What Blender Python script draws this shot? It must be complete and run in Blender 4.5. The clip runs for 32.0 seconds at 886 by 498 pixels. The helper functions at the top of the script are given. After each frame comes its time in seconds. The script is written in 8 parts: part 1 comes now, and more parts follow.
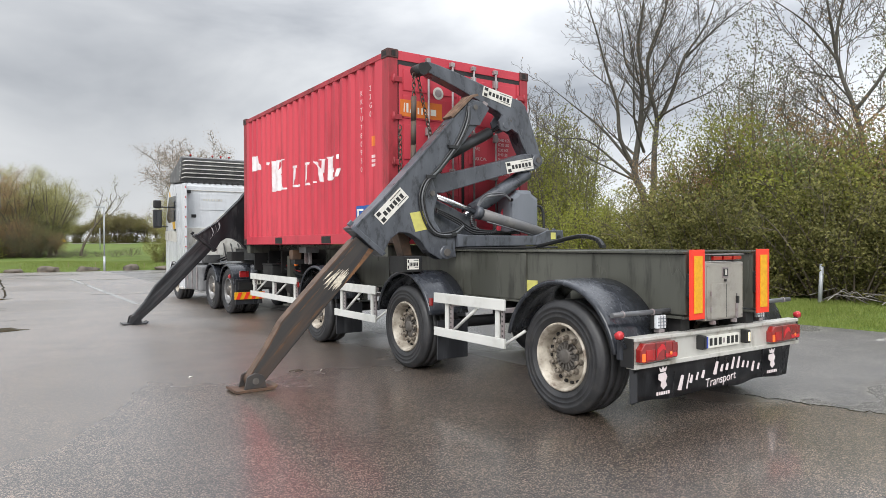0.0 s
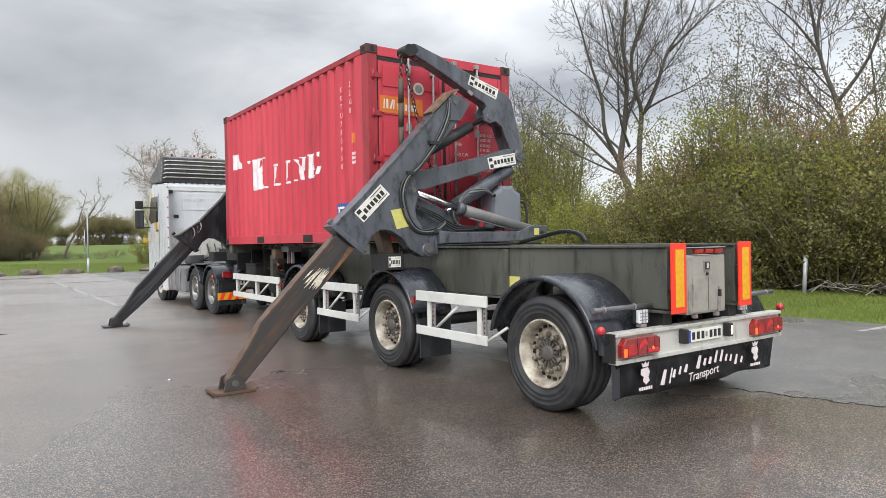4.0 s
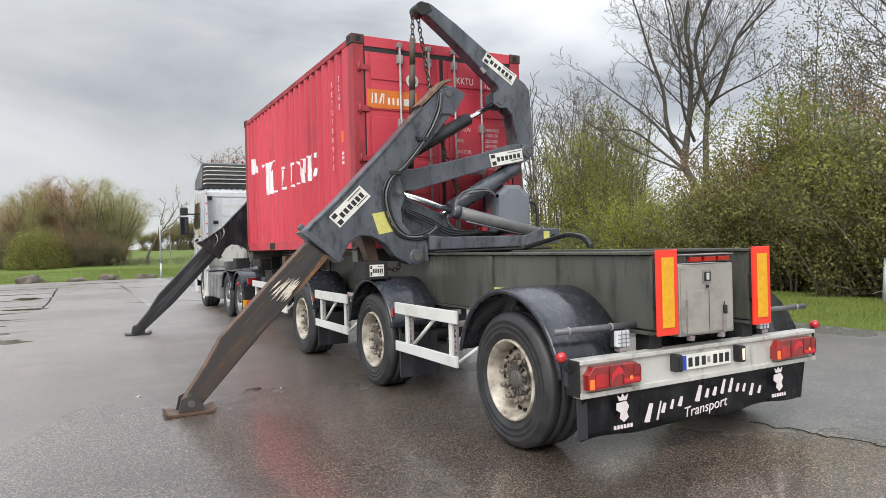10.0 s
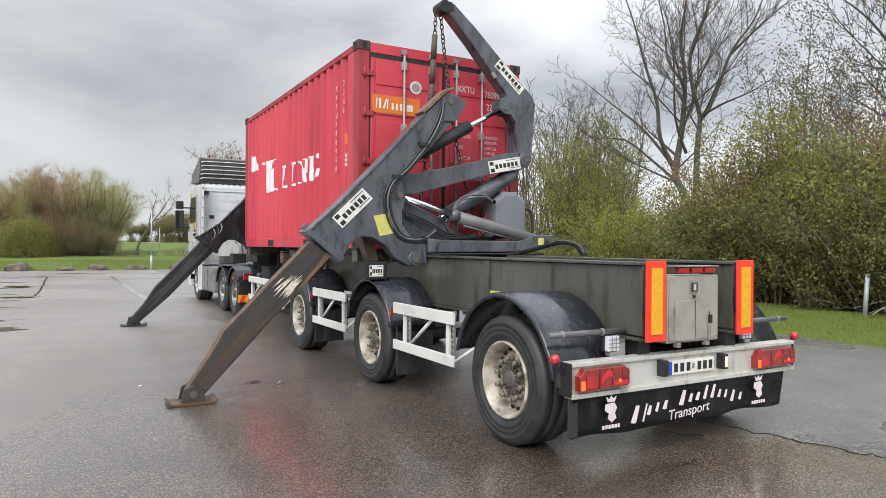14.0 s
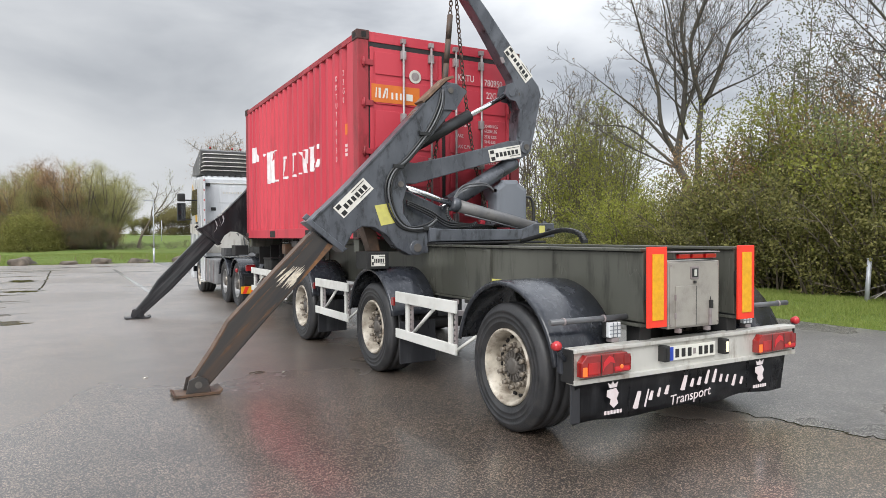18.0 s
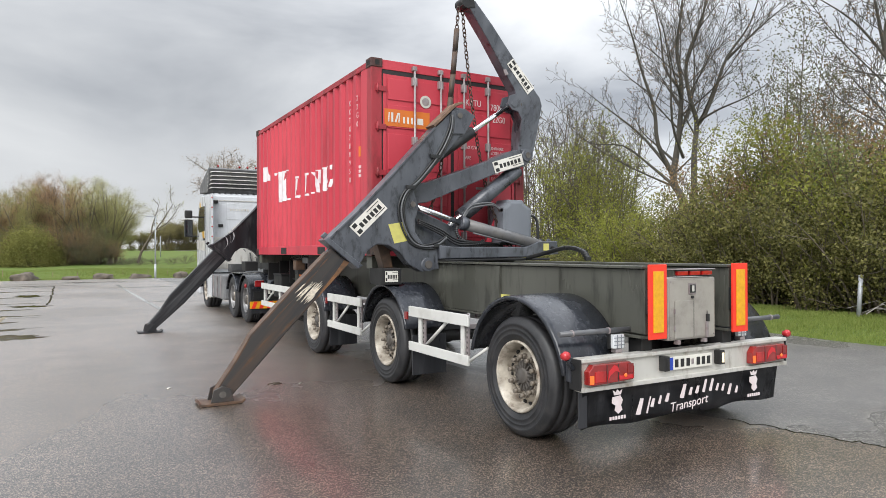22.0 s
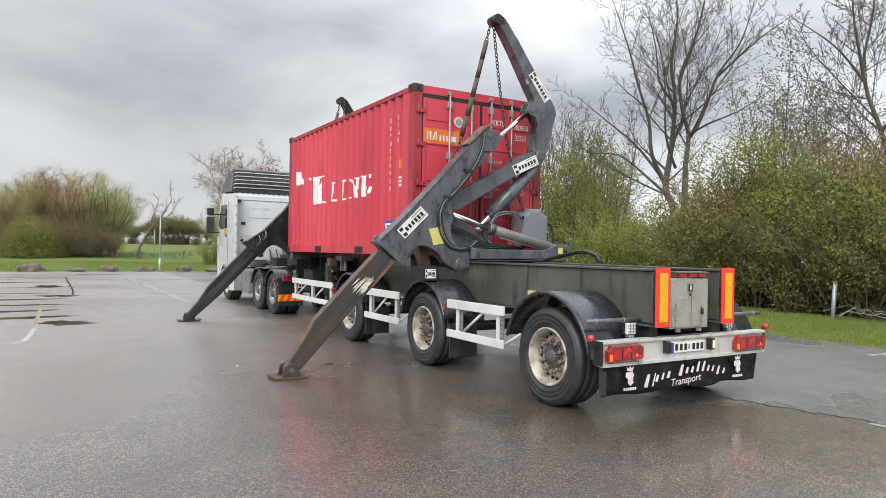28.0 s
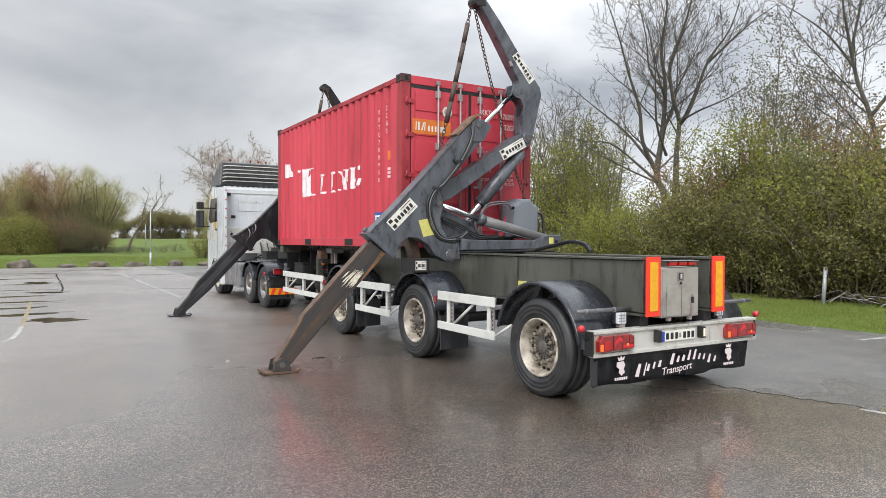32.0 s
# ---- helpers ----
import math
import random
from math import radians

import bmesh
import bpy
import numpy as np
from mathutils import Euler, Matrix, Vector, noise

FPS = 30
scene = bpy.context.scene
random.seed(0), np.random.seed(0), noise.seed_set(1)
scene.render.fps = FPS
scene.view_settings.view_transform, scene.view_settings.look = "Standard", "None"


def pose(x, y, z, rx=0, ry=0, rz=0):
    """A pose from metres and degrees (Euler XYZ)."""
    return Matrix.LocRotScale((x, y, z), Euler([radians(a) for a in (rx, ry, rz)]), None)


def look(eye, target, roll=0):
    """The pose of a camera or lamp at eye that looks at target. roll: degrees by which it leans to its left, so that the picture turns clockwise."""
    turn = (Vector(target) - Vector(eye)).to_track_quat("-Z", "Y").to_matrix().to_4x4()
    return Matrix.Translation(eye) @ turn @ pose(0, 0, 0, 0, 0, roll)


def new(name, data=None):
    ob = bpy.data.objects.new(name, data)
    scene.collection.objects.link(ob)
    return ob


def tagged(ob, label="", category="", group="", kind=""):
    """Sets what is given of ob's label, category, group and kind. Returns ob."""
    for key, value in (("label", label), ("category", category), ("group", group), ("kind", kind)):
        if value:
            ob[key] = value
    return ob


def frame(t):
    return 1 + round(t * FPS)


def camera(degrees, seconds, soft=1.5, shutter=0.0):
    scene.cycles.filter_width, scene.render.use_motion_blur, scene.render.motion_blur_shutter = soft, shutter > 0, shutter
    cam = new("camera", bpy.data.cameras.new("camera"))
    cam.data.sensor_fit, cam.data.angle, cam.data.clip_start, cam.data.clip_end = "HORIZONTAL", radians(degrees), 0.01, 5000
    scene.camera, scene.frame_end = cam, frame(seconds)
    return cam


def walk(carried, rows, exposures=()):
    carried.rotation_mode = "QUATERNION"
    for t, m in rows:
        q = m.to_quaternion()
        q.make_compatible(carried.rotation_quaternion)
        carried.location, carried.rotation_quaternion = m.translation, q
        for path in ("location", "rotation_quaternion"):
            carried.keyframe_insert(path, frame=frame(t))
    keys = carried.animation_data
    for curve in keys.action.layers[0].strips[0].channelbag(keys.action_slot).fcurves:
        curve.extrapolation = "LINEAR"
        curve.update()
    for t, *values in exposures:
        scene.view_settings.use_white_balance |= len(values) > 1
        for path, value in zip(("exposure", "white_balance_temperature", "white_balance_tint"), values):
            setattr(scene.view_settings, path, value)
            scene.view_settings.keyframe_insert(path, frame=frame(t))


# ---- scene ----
cam = camera(67.6, 32.0, soft=0.65)
PATH = [
    (0, (-5.546, -3.563, 1.567), (-4.422, -1.909, 1.552), -0.2),
    (0.5, (-5.538, -3.559, 1.572), (-4.411, -1.907, 1.556), -0.1),
    (1, (-5.538, -3.563, 1.579), (-4.408, -1.913, 1.57), -0.3),
    (1.5, (-5.533, -3.565, 1.567), (-4.395, -1.92, 1.563), -0.3),
    (2, (-5.527, -3.564, 1.562), (-4.396, -1.915, 1.547), -0.6),
    (2.5, (-5.506, -3.569, 1.559), (-4.371, -1.923, 1.531), -0.8),
    (3, (-5.496, -3.564, 1.565), (-4.343, -1.93, 1.537), -0.6),
    (3.5, (-5.483, -3.565, 1.566), (-4.326, -1.933, 1.532), -0.8),
    (5.5, (-4.83, -3.369, 1.578), (-3.736, -1.696, 1.608), -1.9),
    (6, (-4.495, -3.328, 1.597), (-3.451, -1.622, 1.588), -1.4),
    (6.5, (-4.294, -3.261, 1.592), (-3.285, -1.534, 1.603), -1.9),
    (7, (-4.18, -3.296, 1.598), (-3.202, -1.552, 1.609), -1.4),
    (7.5, (-4.147, -3.362, 1.585), (-3.171, -1.616, 1.567), -0.0),
    (8, (-4.12, -3.394, 1.589), (-3.174, -1.632, 1.563), -1.4),
    (8.5, (-4.113, -3.416, 1.591), (-3.178, -1.649, 1.578), -1.6),
    (9, (-4.111, -3.418, 1.585), (-3.162, -1.658, 1.551), -1.2),
    (9.5, (-4.116, -3.42, 1.586), (-3.16, -1.664, 1.559), -1.3),
    (10, (-4.107, -3.417, 1.584), (-3.156, -1.658, 1.572), -1.5),
    (10.5, (-4.1, -3.425, 1.588), (-3.145, -1.667, 1.589), -1.5),
    (11, (-4.108, -3.432, 1.592), (-3.17, -1.666, 1.607), -1.7),
    (11.5, (-4.153, -3.471, 1.595), (-3.179, -1.726, 1.664), -1.2),
    (12, (-4.254, -3.516, 1.607), (-3.254, -1.785, 1.646), -1.1),
    (12.5, (-4.337, -3.56, 1.616), (-3.34, -1.826, 1.631), -0.9),
    (13, (-4.327, -3.576, 1.619), (-3.357, -1.827, 1.61), -0.4),
    (13.5, (-4.317, -3.57, 1.609), (-3.349, -1.82, 1.595), 0.5),
    (14, (-4.311, -3.585, 1.609), (-3.332, -1.841, 1.6), 0.4),
    (14.5, (-4.313, -3.591, 1.608), (-3.341, -1.843, 1.604), 0.3),
    (16.5, (-4.318, -3.611, 1.605), (-3.342, -1.866, 1.577), 0.0),
    (17, (-4.312, -3.596, 1.606), (-3.336, -1.851, 1.58), -0.2),
    (17.5, (-4.316, -3.6, 1.604), (-3.336, -1.856, 1.58), -0.2),
    (18, (-4.314, -3.605, 1.604), (-3.341, -1.859, 1.563), -0.3),
    (18.5, (-4.318, -3.601, 1.599), (-3.339, -1.858, 1.55), 0.1),
    (19, (-4.331, -3.59, 1.603), (-3.334, -1.856, 1.555), 0.1),
    (19.5, (-4.326, -3.58, 1.605), (-3.332, -1.846, 1.561), -0.2),
    (20, (-4.316, -3.572, 1.604), (-3.321, -1.838, 1.549), -0.5),
    (20.5, (-4.318, -3.574, 1.612), (-3.325, -1.838, 1.567), -0.6),
    (21, (-4.36, -3.591, 1.615), (-3.367, -1.855, 1.609), -0.5),
    (21.5, (-4.481, -3.706, 1.619), (-3.503, -1.962, 1.618), -0.4),
    (22, (-4.65, -3.877, 1.623), (-3.668, -2.135, 1.63), -0.2),
    (22.5, (-4.894, -4.03, 1.611), (-3.865, -2.316, 1.648), -0.1),
    (23, (-5.157, -4.19, 1.605), (-4.139, -2.468, 1.628), -0.3),
    (23.5, (-5.349, -4.381, 1.589), (-4.364, -2.641, 1.624), -0.9),
    (24, (-5.516, -4.505, 1.595), (-4.541, -2.759, 1.618), -0.3),
    (24.5, (-5.715, -4.595, 1.58), (-4.721, -2.859, 1.564), -0.7),
    (25, (-5.805, -4.675, 1.599), (-4.829, -2.929, 1.614), -0.2),
    (25.5, (-5.831, -4.709, 1.592), (-4.839, -2.973, 1.604), 0.4),
    (27.5, (-5.833, -4.708, 1.64), (-4.823, -2.982, 1.659), 1.0),
    (28, (-5.836, -4.713, 1.642), (-4.823, -2.989, 1.648), 1.0),
    (28.5, (-5.827, -4.716, 1.632), (-4.81, -2.994, 1.638), 1.0),
    (29, (-5.814, -4.709, 1.64), (-4.801, -2.985, 1.649), 0.7),
    (29.5, (-5.806, -4.707, 1.641), (-4.803, -2.977, 1.668), 0.6),
    (30, (-5.813, -4.714, 1.645), (-4.809, -2.985, 1.658), 0.6),
    (30.5, (-5.81, -4.71, 1.651), (-4.79, -2.99, 1.644), 0.6),
    (31, (-5.786, -4.7, 1.651), (-4.754, -2.986, 1.629), 0.0),
    (31.5, (-5.785, -4.701, 1.648), (-4.755, -2.986, 1.623), 0.2),
    (32, (-5.771, -4.687, 1.658), (-4.74, -2.974, 1.635), 0.2),
]
walk(cam, [(t, look(eye, target, roll)) for t, eye, target, roll in PATH])

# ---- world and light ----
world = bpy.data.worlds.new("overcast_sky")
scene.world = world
world.use_nodes = True
wn, wl = world.node_tree.nodes, world.node_tree.links
wn.clear()
w_out, w_bg = wn.new("ShaderNodeOutputWorld"), wn.new("ShaderNodeBackground")
w_sky = wn.new("ShaderNodeTexSky")
w_sky.sky_type, w_sky.sun_disc = "NISHITA", False
w_sky.sun_elevation, w_sky.sun_rotation = radians(48), radians(200)
w_dim = wn.new("ShaderNodeMix")
w_dim.data_type, w_dim.blend_type = "RGBA", "MULTIPLY"
w_dim.inputs[0].default_value = 1.0
w_dim.inputs[7].default_value = (0.1, 0.1, 0.1, 1)
wl.new(w_sky.outputs[0], w_dim.inputs[6])
w_co, w_map = wn.new("ShaderNodeTexCoord"), wn.new("ShaderNodeMapping")
w_map.inputs["Scale"].default_value = (1.0, 1.0, 2.6)
wl.new(w_co.outputs["Generated"], w_map.inputs[0])
w_n1 = wn.new("ShaderNodeTexNoise")
w_n1.inputs["Scale"].default_value, w_n1.inputs["Detail"].default_value, w_n1.inputs["Roughness"].default_value = 1.9, 6.0, 0.5
w_n1.inputs["Distortion"].default_value = 0.35
wl.new(w_map.outputs[0], w_n1.inputs["Vector"])
w_ramp = wn.new("ShaderNodeValToRGB")
w_ramp.color_ramp.elements[0].position, w_ramp.color_ramp.elements[0].color = 0.36, (0.33, 0.35, 0.385, 1)
w_ramp.color_ramp.elements[1].position, w_ramp.color_ramp.elements[1].color = 0.66, (0.80, 0.815, 0.83, 1)
mid = w_ramp.color_ramp.elements.new(0.5)
mid.color = (0.56, 0.58, 0.61, 1)
wl.new(w_n1.outputs[0], w_ramp.inputs[0])
w_sep, w_hz = wn.new("ShaderNodeSeparateXYZ"), wn.new("ShaderNodeMapRange")
wl.new(w_co.outputs["Generated"], w_sep.inputs[0])
w_hz.inputs["From Min"].default_value, w_hz.inputs["From Max"].default_value = 0.02, 0.20
w_hz.inputs["To Min"].default_value, w_hz.inputs["To Max"].default_value = 0.75, 0.0
wl.new(w_sep.outputs["Z"], w_hz.inputs[0])
w_low = wn.new("ShaderNodeMix")
w_low.data_type = "RGBA"
w_low.inputs[7].default_value = (0.95, 0.96, 0.98, 1)
wl.new(w_hz.outputs[0], w_low.inputs[0])
wl.new(w_ramp.outputs[0], w_low.inputs[6])
w_mix = wn.new("ShaderNodeMix")
w_mix.data_type = "RGBA"
w_mix.inputs[0].default_value = 0.93
wl.new(w_dim.outputs[2], w_mix.inputs[6])
wl.new(w_low.outputs[2], w_mix.inputs[7])
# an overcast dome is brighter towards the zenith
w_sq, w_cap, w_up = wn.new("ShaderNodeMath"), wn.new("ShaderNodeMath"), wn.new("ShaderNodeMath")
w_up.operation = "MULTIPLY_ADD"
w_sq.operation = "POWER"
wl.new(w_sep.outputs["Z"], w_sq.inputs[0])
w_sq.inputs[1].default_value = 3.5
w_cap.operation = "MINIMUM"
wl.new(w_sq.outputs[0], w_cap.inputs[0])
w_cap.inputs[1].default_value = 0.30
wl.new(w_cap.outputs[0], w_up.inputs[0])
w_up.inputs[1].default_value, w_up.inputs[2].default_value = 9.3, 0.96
# the cloud is thinner on the hedge's side
w_side, w_all = wn.new("ShaderNodeMapRange"), wn.new("ShaderNodeMath")
w_side.inputs["From Min"].default_value, w_side.inputs["From Max"].default_value = 0.2, 0.95
w_side.inputs["To Min"].default_value, w_side.inputs["To Max"].default_value = 0.97, 1.62
wl.new(w_sep.outputs["X"], w_side.inputs[0])
w_all.operation = "MULTIPLY"
wl.new(w_up.outputs[0], w_all.inputs[0])
wl.new(w_side.outputs[0], w_all.inputs[1])
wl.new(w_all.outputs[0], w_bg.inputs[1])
wl.new(w_mix.outputs[2], w_bg.inputs[0])
wl.new(w_bg.outputs[0], w_out.inputs[0])

sun = new("sun", bpy.data.lights.new("sun", "SUN"))
sun.data.energy, sun.data.angle, sun.data.color = 3.1, radians(40), (1.0, 0.985, 0.97)
sun.matrix_world = look((-12, -7, 12), (0, 4, 0))
scene.view_settings.exposure = 0.0

# ---- materials ----


def surf(name, c1, c2=None, scale=3.0, rough=(0.4, 0.6), metal=0.0, bump=0.0, bump_scale=60.0, dirt=None, dirt_amt=0.0,
         dirt_scale=1.2, streak=1.0, rnd=0.0, coat=0.0, spec=0.5, tilt=0.0):
    """A painted, metal, rubber or stone surface with large and small variation; dirt in vertical streaks where streak < 1."""
    m = bpy.data.materials.new(name)
    m.use_nodes = True
    n, l = m.node_tree.nodes, m.node_tree.links
    b = n["Principled BSDF"]
    co, mp = n.new("ShaderNodeTexCoord"), n.new("ShaderNodeMapping")
    mp.inputs["Scale"].default_value = (1, 1, streak)
    if tilt:
        vr = n.new("ShaderNodeVectorRotate")
        vr.rotation_type = "Y_AXIS"
        vr.inputs["Angle"].default_value = radians(tilt)
        l.new(co.outputs["Object"], vr.inputs["Vector"])
        l.new(vr.outputs[0], mp.inputs[0])
    else:
        l.new(co.outputs["Object"], mp.inputs[0])
    big, fine = n.new("ShaderNodeTexNoise"), n.new("ShaderNodeTexNoise")
    big.inputs["Scale"].default_value, big.inputs["Detail"].default_value = scale, 5.0
    fine.inputs["Scale"].default_value, fine.inputs["Detail"].default_value = bump_scale, 4.0
    l.new(mp.outputs[0], big.inputs["Vector"])
    l.new(co.outputs["Object"], fine.inputs["Vector"])
    c2 = c2 or tuple(x * 0.75 for x in c1)
    mix = n.new("ShaderNodeMix")
    mix.data_type = "RGBA"
    mix.inputs[6].default_value, mix.inputs[7].default_value = (*c1, 1), (*c2, 1)
    ramp = n.new("ShaderNodeMapRange")
    ramp.inputs["From Min"].default_value, ramp.inputs["From Max"].default_value = 0.35, 0.68
    l.new(big.outputs[0], ramp.inputs[0])
    l.new(ramp.outputs[0], mix.inputs[0])
    col = mix.outputs[2]
    if dirt:
        dn = n.new("ShaderNodeTexNoise")
        dn.inputs["Scale"].default_value, dn.inputs["Detail"].default_value, dn.inputs["Roughness"].default_value = dirt_scale, 8.0, 0.65
        l.new(mp.outputs[0], dn.inputs["Vector"])
        dr = n.new("ShaderNodeMapRange")
        dr.inputs["From Min"].default_value, dr.inputs["From Max"].default_value = 0.52, 0.72
        dr.inputs["To Max"].default_value = dirt_amt
        l.new(dn.outputs[0], dr.inputs[0])
        dm = n.new("ShaderNodeMix")
        dm.data_type = "RGBA"
        dm.inputs[7].default_value = (*dirt, 1)
        l.new(dr.outputs[0], dm.inputs[0])
        l.new(col, dm.inputs[6])
        col = dm.outputs[2]
    if rnd:
        oi, hs, mr = n.new("ShaderNodeObjectInfo"), n.new("ShaderNodeHueSaturation"), n.new("ShaderNodeMapRange")
        mr.inputs["To Min"].default_value, mr.inputs["To Max"].default_value = 1 - rnd, 1 + rnd
        l.new(oi.outputs["Random"], mr.inputs[0])
        l.new(mr.outputs[0], hs.inputs["Value"])
        l.new(col, hs.inputs["Color"])
        col = hs.outputs[0]
    l.new(col, b.inputs["Base Color"])
    rr = n.new("ShaderNodeMapRange")
    rr.inputs["From Min"].default_value, rr.inputs["From Max"].default_value = 0.3, 0.7
    rr.inputs["To Min"].default_value, rr.inputs["To Max"].default_value = rough
    l.new(big.outputs[0], rr.inputs[0])
    l.new(rr.outputs[0], b.inputs["Roughness"])
    b.inputs["Metallic"].default_value = metal
    b.inputs["Specular IOR Level"].default_value = spec
    b.inputs["Coat Weight"].default_value = coat
    if bump:
        bp = n.new("ShaderNodeBump")
        bp.inputs["Strength"].default_value, bp.inputs["Distance"].default_value = bump, 0.01
        l.new(fine.outputs[0], bp.inputs["Height"])
        l.new(bp.outputs[0], b.inputs["Normal"])
    return m


def glow(name, col, strength):
    m = bpy.data.materials.new(name)
    m.use_nodes = True
    b = m.node_tree.nodes["Principled BSDF"]
    b.inputs["Base Color"].default_value = (*col, 1)
    b.inputs["Roughness"].default_value = 0.2
    b.inputs["Emission Color"].default_value, b.inputs["Emission Strength"].default_value = (*col, 1), strength
    return m


def leafy(name, c1, c2, trans=0.25):
    m = bpy.data.materials.new(name)
    m.use_nodes = True
    n, l = m.node_tree.nodes, m.node_tree.links
    b = n["Principled BSDF"]
    g, mix = n.new("ShaderNodeNewGeometry"), n.new("ShaderNodeMix")
    mix.data_type = "RGBA"
    mix.inputs[6].default_value, mix.inputs[7].default_value = (*c1, 1), (*c2, 1)
    l.new(g.outputs["Random Per Island"], mix.inputs[0])
    oi, hs, mr = n.new("ShaderNodeObjectInfo"), n.new("ShaderNodeHueSaturation"), n.new("ShaderNodeMapRange")
    mr.inputs["To Min"].default_value, mr.inputs["To Max"].default_value = 0.8, 1.2
    l.new(oi.outputs["Random"], mr.inputs[0])
    l.new(mr.outputs[0], hs.inputs["Value"])
    l.new(mix.outputs[2], hs.inputs["Color"])
    l.new(hs.outputs[0], b.inputs["Base Color"])
    b.inputs["Roughness"].default_value = 0.55
    b.inputs["Specular IOR Level"].default_value = 0.25
    tr, ms, out = n.new("ShaderNodeBsdfTranslucent"), n.new("ShaderNodeMixShader"), n["Material Output"]
    l.new(hs.outputs[0], tr.inputs[0])
    ms.inputs[0].default_value = trans
    l.new(b.outputs[0], ms.inputs[1])
    l.new(tr.outputs[0], ms.inputs[2])
    l.new(ms.outputs[0], out.inputs[0])
    return m


def wet_asphalt(name, dark, light, rough, coat, coat_rough, grain=170, share=0.70, open_rough=0.0):
    m = bpy.data.materials.new(name)
    m.use_nodes = True
    n, l = m.node_tree.nodes, m.node_tree.links
    b = n["Principled BSDF"]
    co = n.new("ShaderNodeTexCoord")

    def noise_node(scale, detail, rough=0.5):
        t = n.new("ShaderNodeTexNoise")
        t.inputs["Scale"].default_value, t.inputs["Detail"].default_value, t.inputs["Roughness"].default_value = scale, detail, rough
        l.new(co.outputs["Object"], t.inputs["Vector"])
        return t

    def span(src, a, c, lo, hi):
        r = n.new("ShaderNodeMapRange")
        for k, v in zip(("From Min", "From Max", "To Min", "To Max"), (a, c, lo, hi)):
            r.inputs[k].default_value = v
        r.interpolation_type = "SMOOTHSTEP"
        l.new(src, r.inputs[0])
        return r.outputs[0]

    big, mid_n, grit = noise_node(0.16, 5), noise_node(1.3, 6, 0.6), noise_node(70, 4, 0.7)
    vor = n.new("ShaderNodeTexVoronoi")
    vor.inputs["Scale"].default_value = grain
    l.new(co.outputs["Object"], vor.inputs["Vector"])
    tone = n.new("ShaderNodeSeparateColor")
    l.new(vor.outputs["Color"], tone.inputs[0])
    c = n.new("ShaderNodeMix")
    c.data_type = "RGBA"
    c.inputs[6].default_value, c.inputs[7].default_value = (*dark, 1), (*light, 1)
    l.new(span(tone.outputs[0], share, 1.0, 0, 1), c.inputs[0])
    stone = n.new("ShaderNodeMix")
    stone.data_type, stone.blend_type = "RGBA", "MULTIPLY"
    stone.inputs[0].default_value = 0.75
    l.new(c.outputs[2], stone.inputs[6])
    l.new(span(mid_n.outputs[0], 0.3, 0.7, 0.7, 1.25), stone.inputs[7])
    wet = span(big.outputs[0], 0.40, 0.60, 0.0, 1.0)
    add = n.new("ShaderNodeMath")
    add.operation = "MULTIPLY_ADD"
    l.new(mid_n.outputs[0], add.inputs[0])
    add.inputs[1].default_value = 0.6
    l.new(wet, add.inputs[2])
    # the lot falls towards the vehicle: the film is smoother there and broken by coarser stone out in the open
    place = n.new("ShaderNodeSeparateXYZ")
    l.new(co.outputs["Object"], place.inputs[0])
    out_y, out_x, out = n.new("ShaderNodeMath"), n.new("ShaderNodeMath"), n.new("ShaderNodeMath")
    out_x.operation = out.operation = "MULTIPLY_ADD"
    l.new(place.outputs["X"], out_x.inputs[0])
    out_x.inputs[1].default_value, out_x.inputs[2].default_value = -1.2, -3.0
    l.new(place.outputs["Y"], out_y.inputs[0])
    l.new(out_x.outputs[0], out_y.inputs[1])
    l.new(big.outputs[0], out.inputs[0])
    out.inputs[1].default_value = 8.0
    l.new(out_y.outputs[0], out.inputs[2])
    out_r, wide_lot = n.new("ShaderNodeMath"), n.new("ShaderNodeMath")
    out_r.operation = "MULTIPLY_ADD"
    l.new(place.outputs["Y"], out_r.inputs[0])
    out_r.inputs[1].default_value = -0.6
    l.new(place.outputs["X"], out_r.inputs[2])
    l.new(span(out.outputs[0], 3.0, 17.0, 0.0, open_rough), wide_lot.inputs[0])
    blot = n.new("ShaderNodeMath")
    blot.operation = "MULTIPLY_ADD"
    l.new(mid_n.outputs[0], blot.inputs[0])
    blot.inputs[1].default_value = 2.2
    l.new(out_r.outputs[0], blot.inputs[2])
    verge_side = span(blot.outputs[0], -0.9, 3.2, 0.0, open_rough * 1.2)
    l.new(span(blot.outputs[0], -0.9, 3.2, 0.0, open_rough * 0.3), wide_lot.inputs[1])
    open_lot = wide_lot.outputs[0]
    # the film closes over the stones there
    film_w = n.new("ShaderNodeMath")
    film_w.use_clamp = True
    l.new(span(tone.outputs[0], 0.1, 0.9, coat * 0.76, coat * 0.22), film_w.inputs[0])
    either = n.new("ShaderNodeMath")
    either.operation = "MAXIMUM"
    l.new(open_lot, either.inputs[0])
    l.new(verge_side, either.inputs[1])
    l.new(span(either.outputs[0], 0.02, 0.24, 0.0, 0.8), film_w.inputs[1])
    l.new(film_w.outputs[0], b.inputs["Coat Weight"])
    # stone colour paled away from the vehicle, in place of the sky's sheen
    sheen_tint = n.new("ShaderNodeMix")
    sheen_tint.data_type, sheen_tint.blend_type = "RGBA", "MULTIPLY"
    sheen_tint.inputs[0].default_value = 1.0
    l.new(stone.outputs[2], sheen_tint.inputs[6])
    l.new(span(either.outputs[0], 0.05, 0.24, 0.9, 1.6), sheen_tint.inputs[7])
    l.new(sheen_tint.outputs[2], b.inputs["Base Color"])
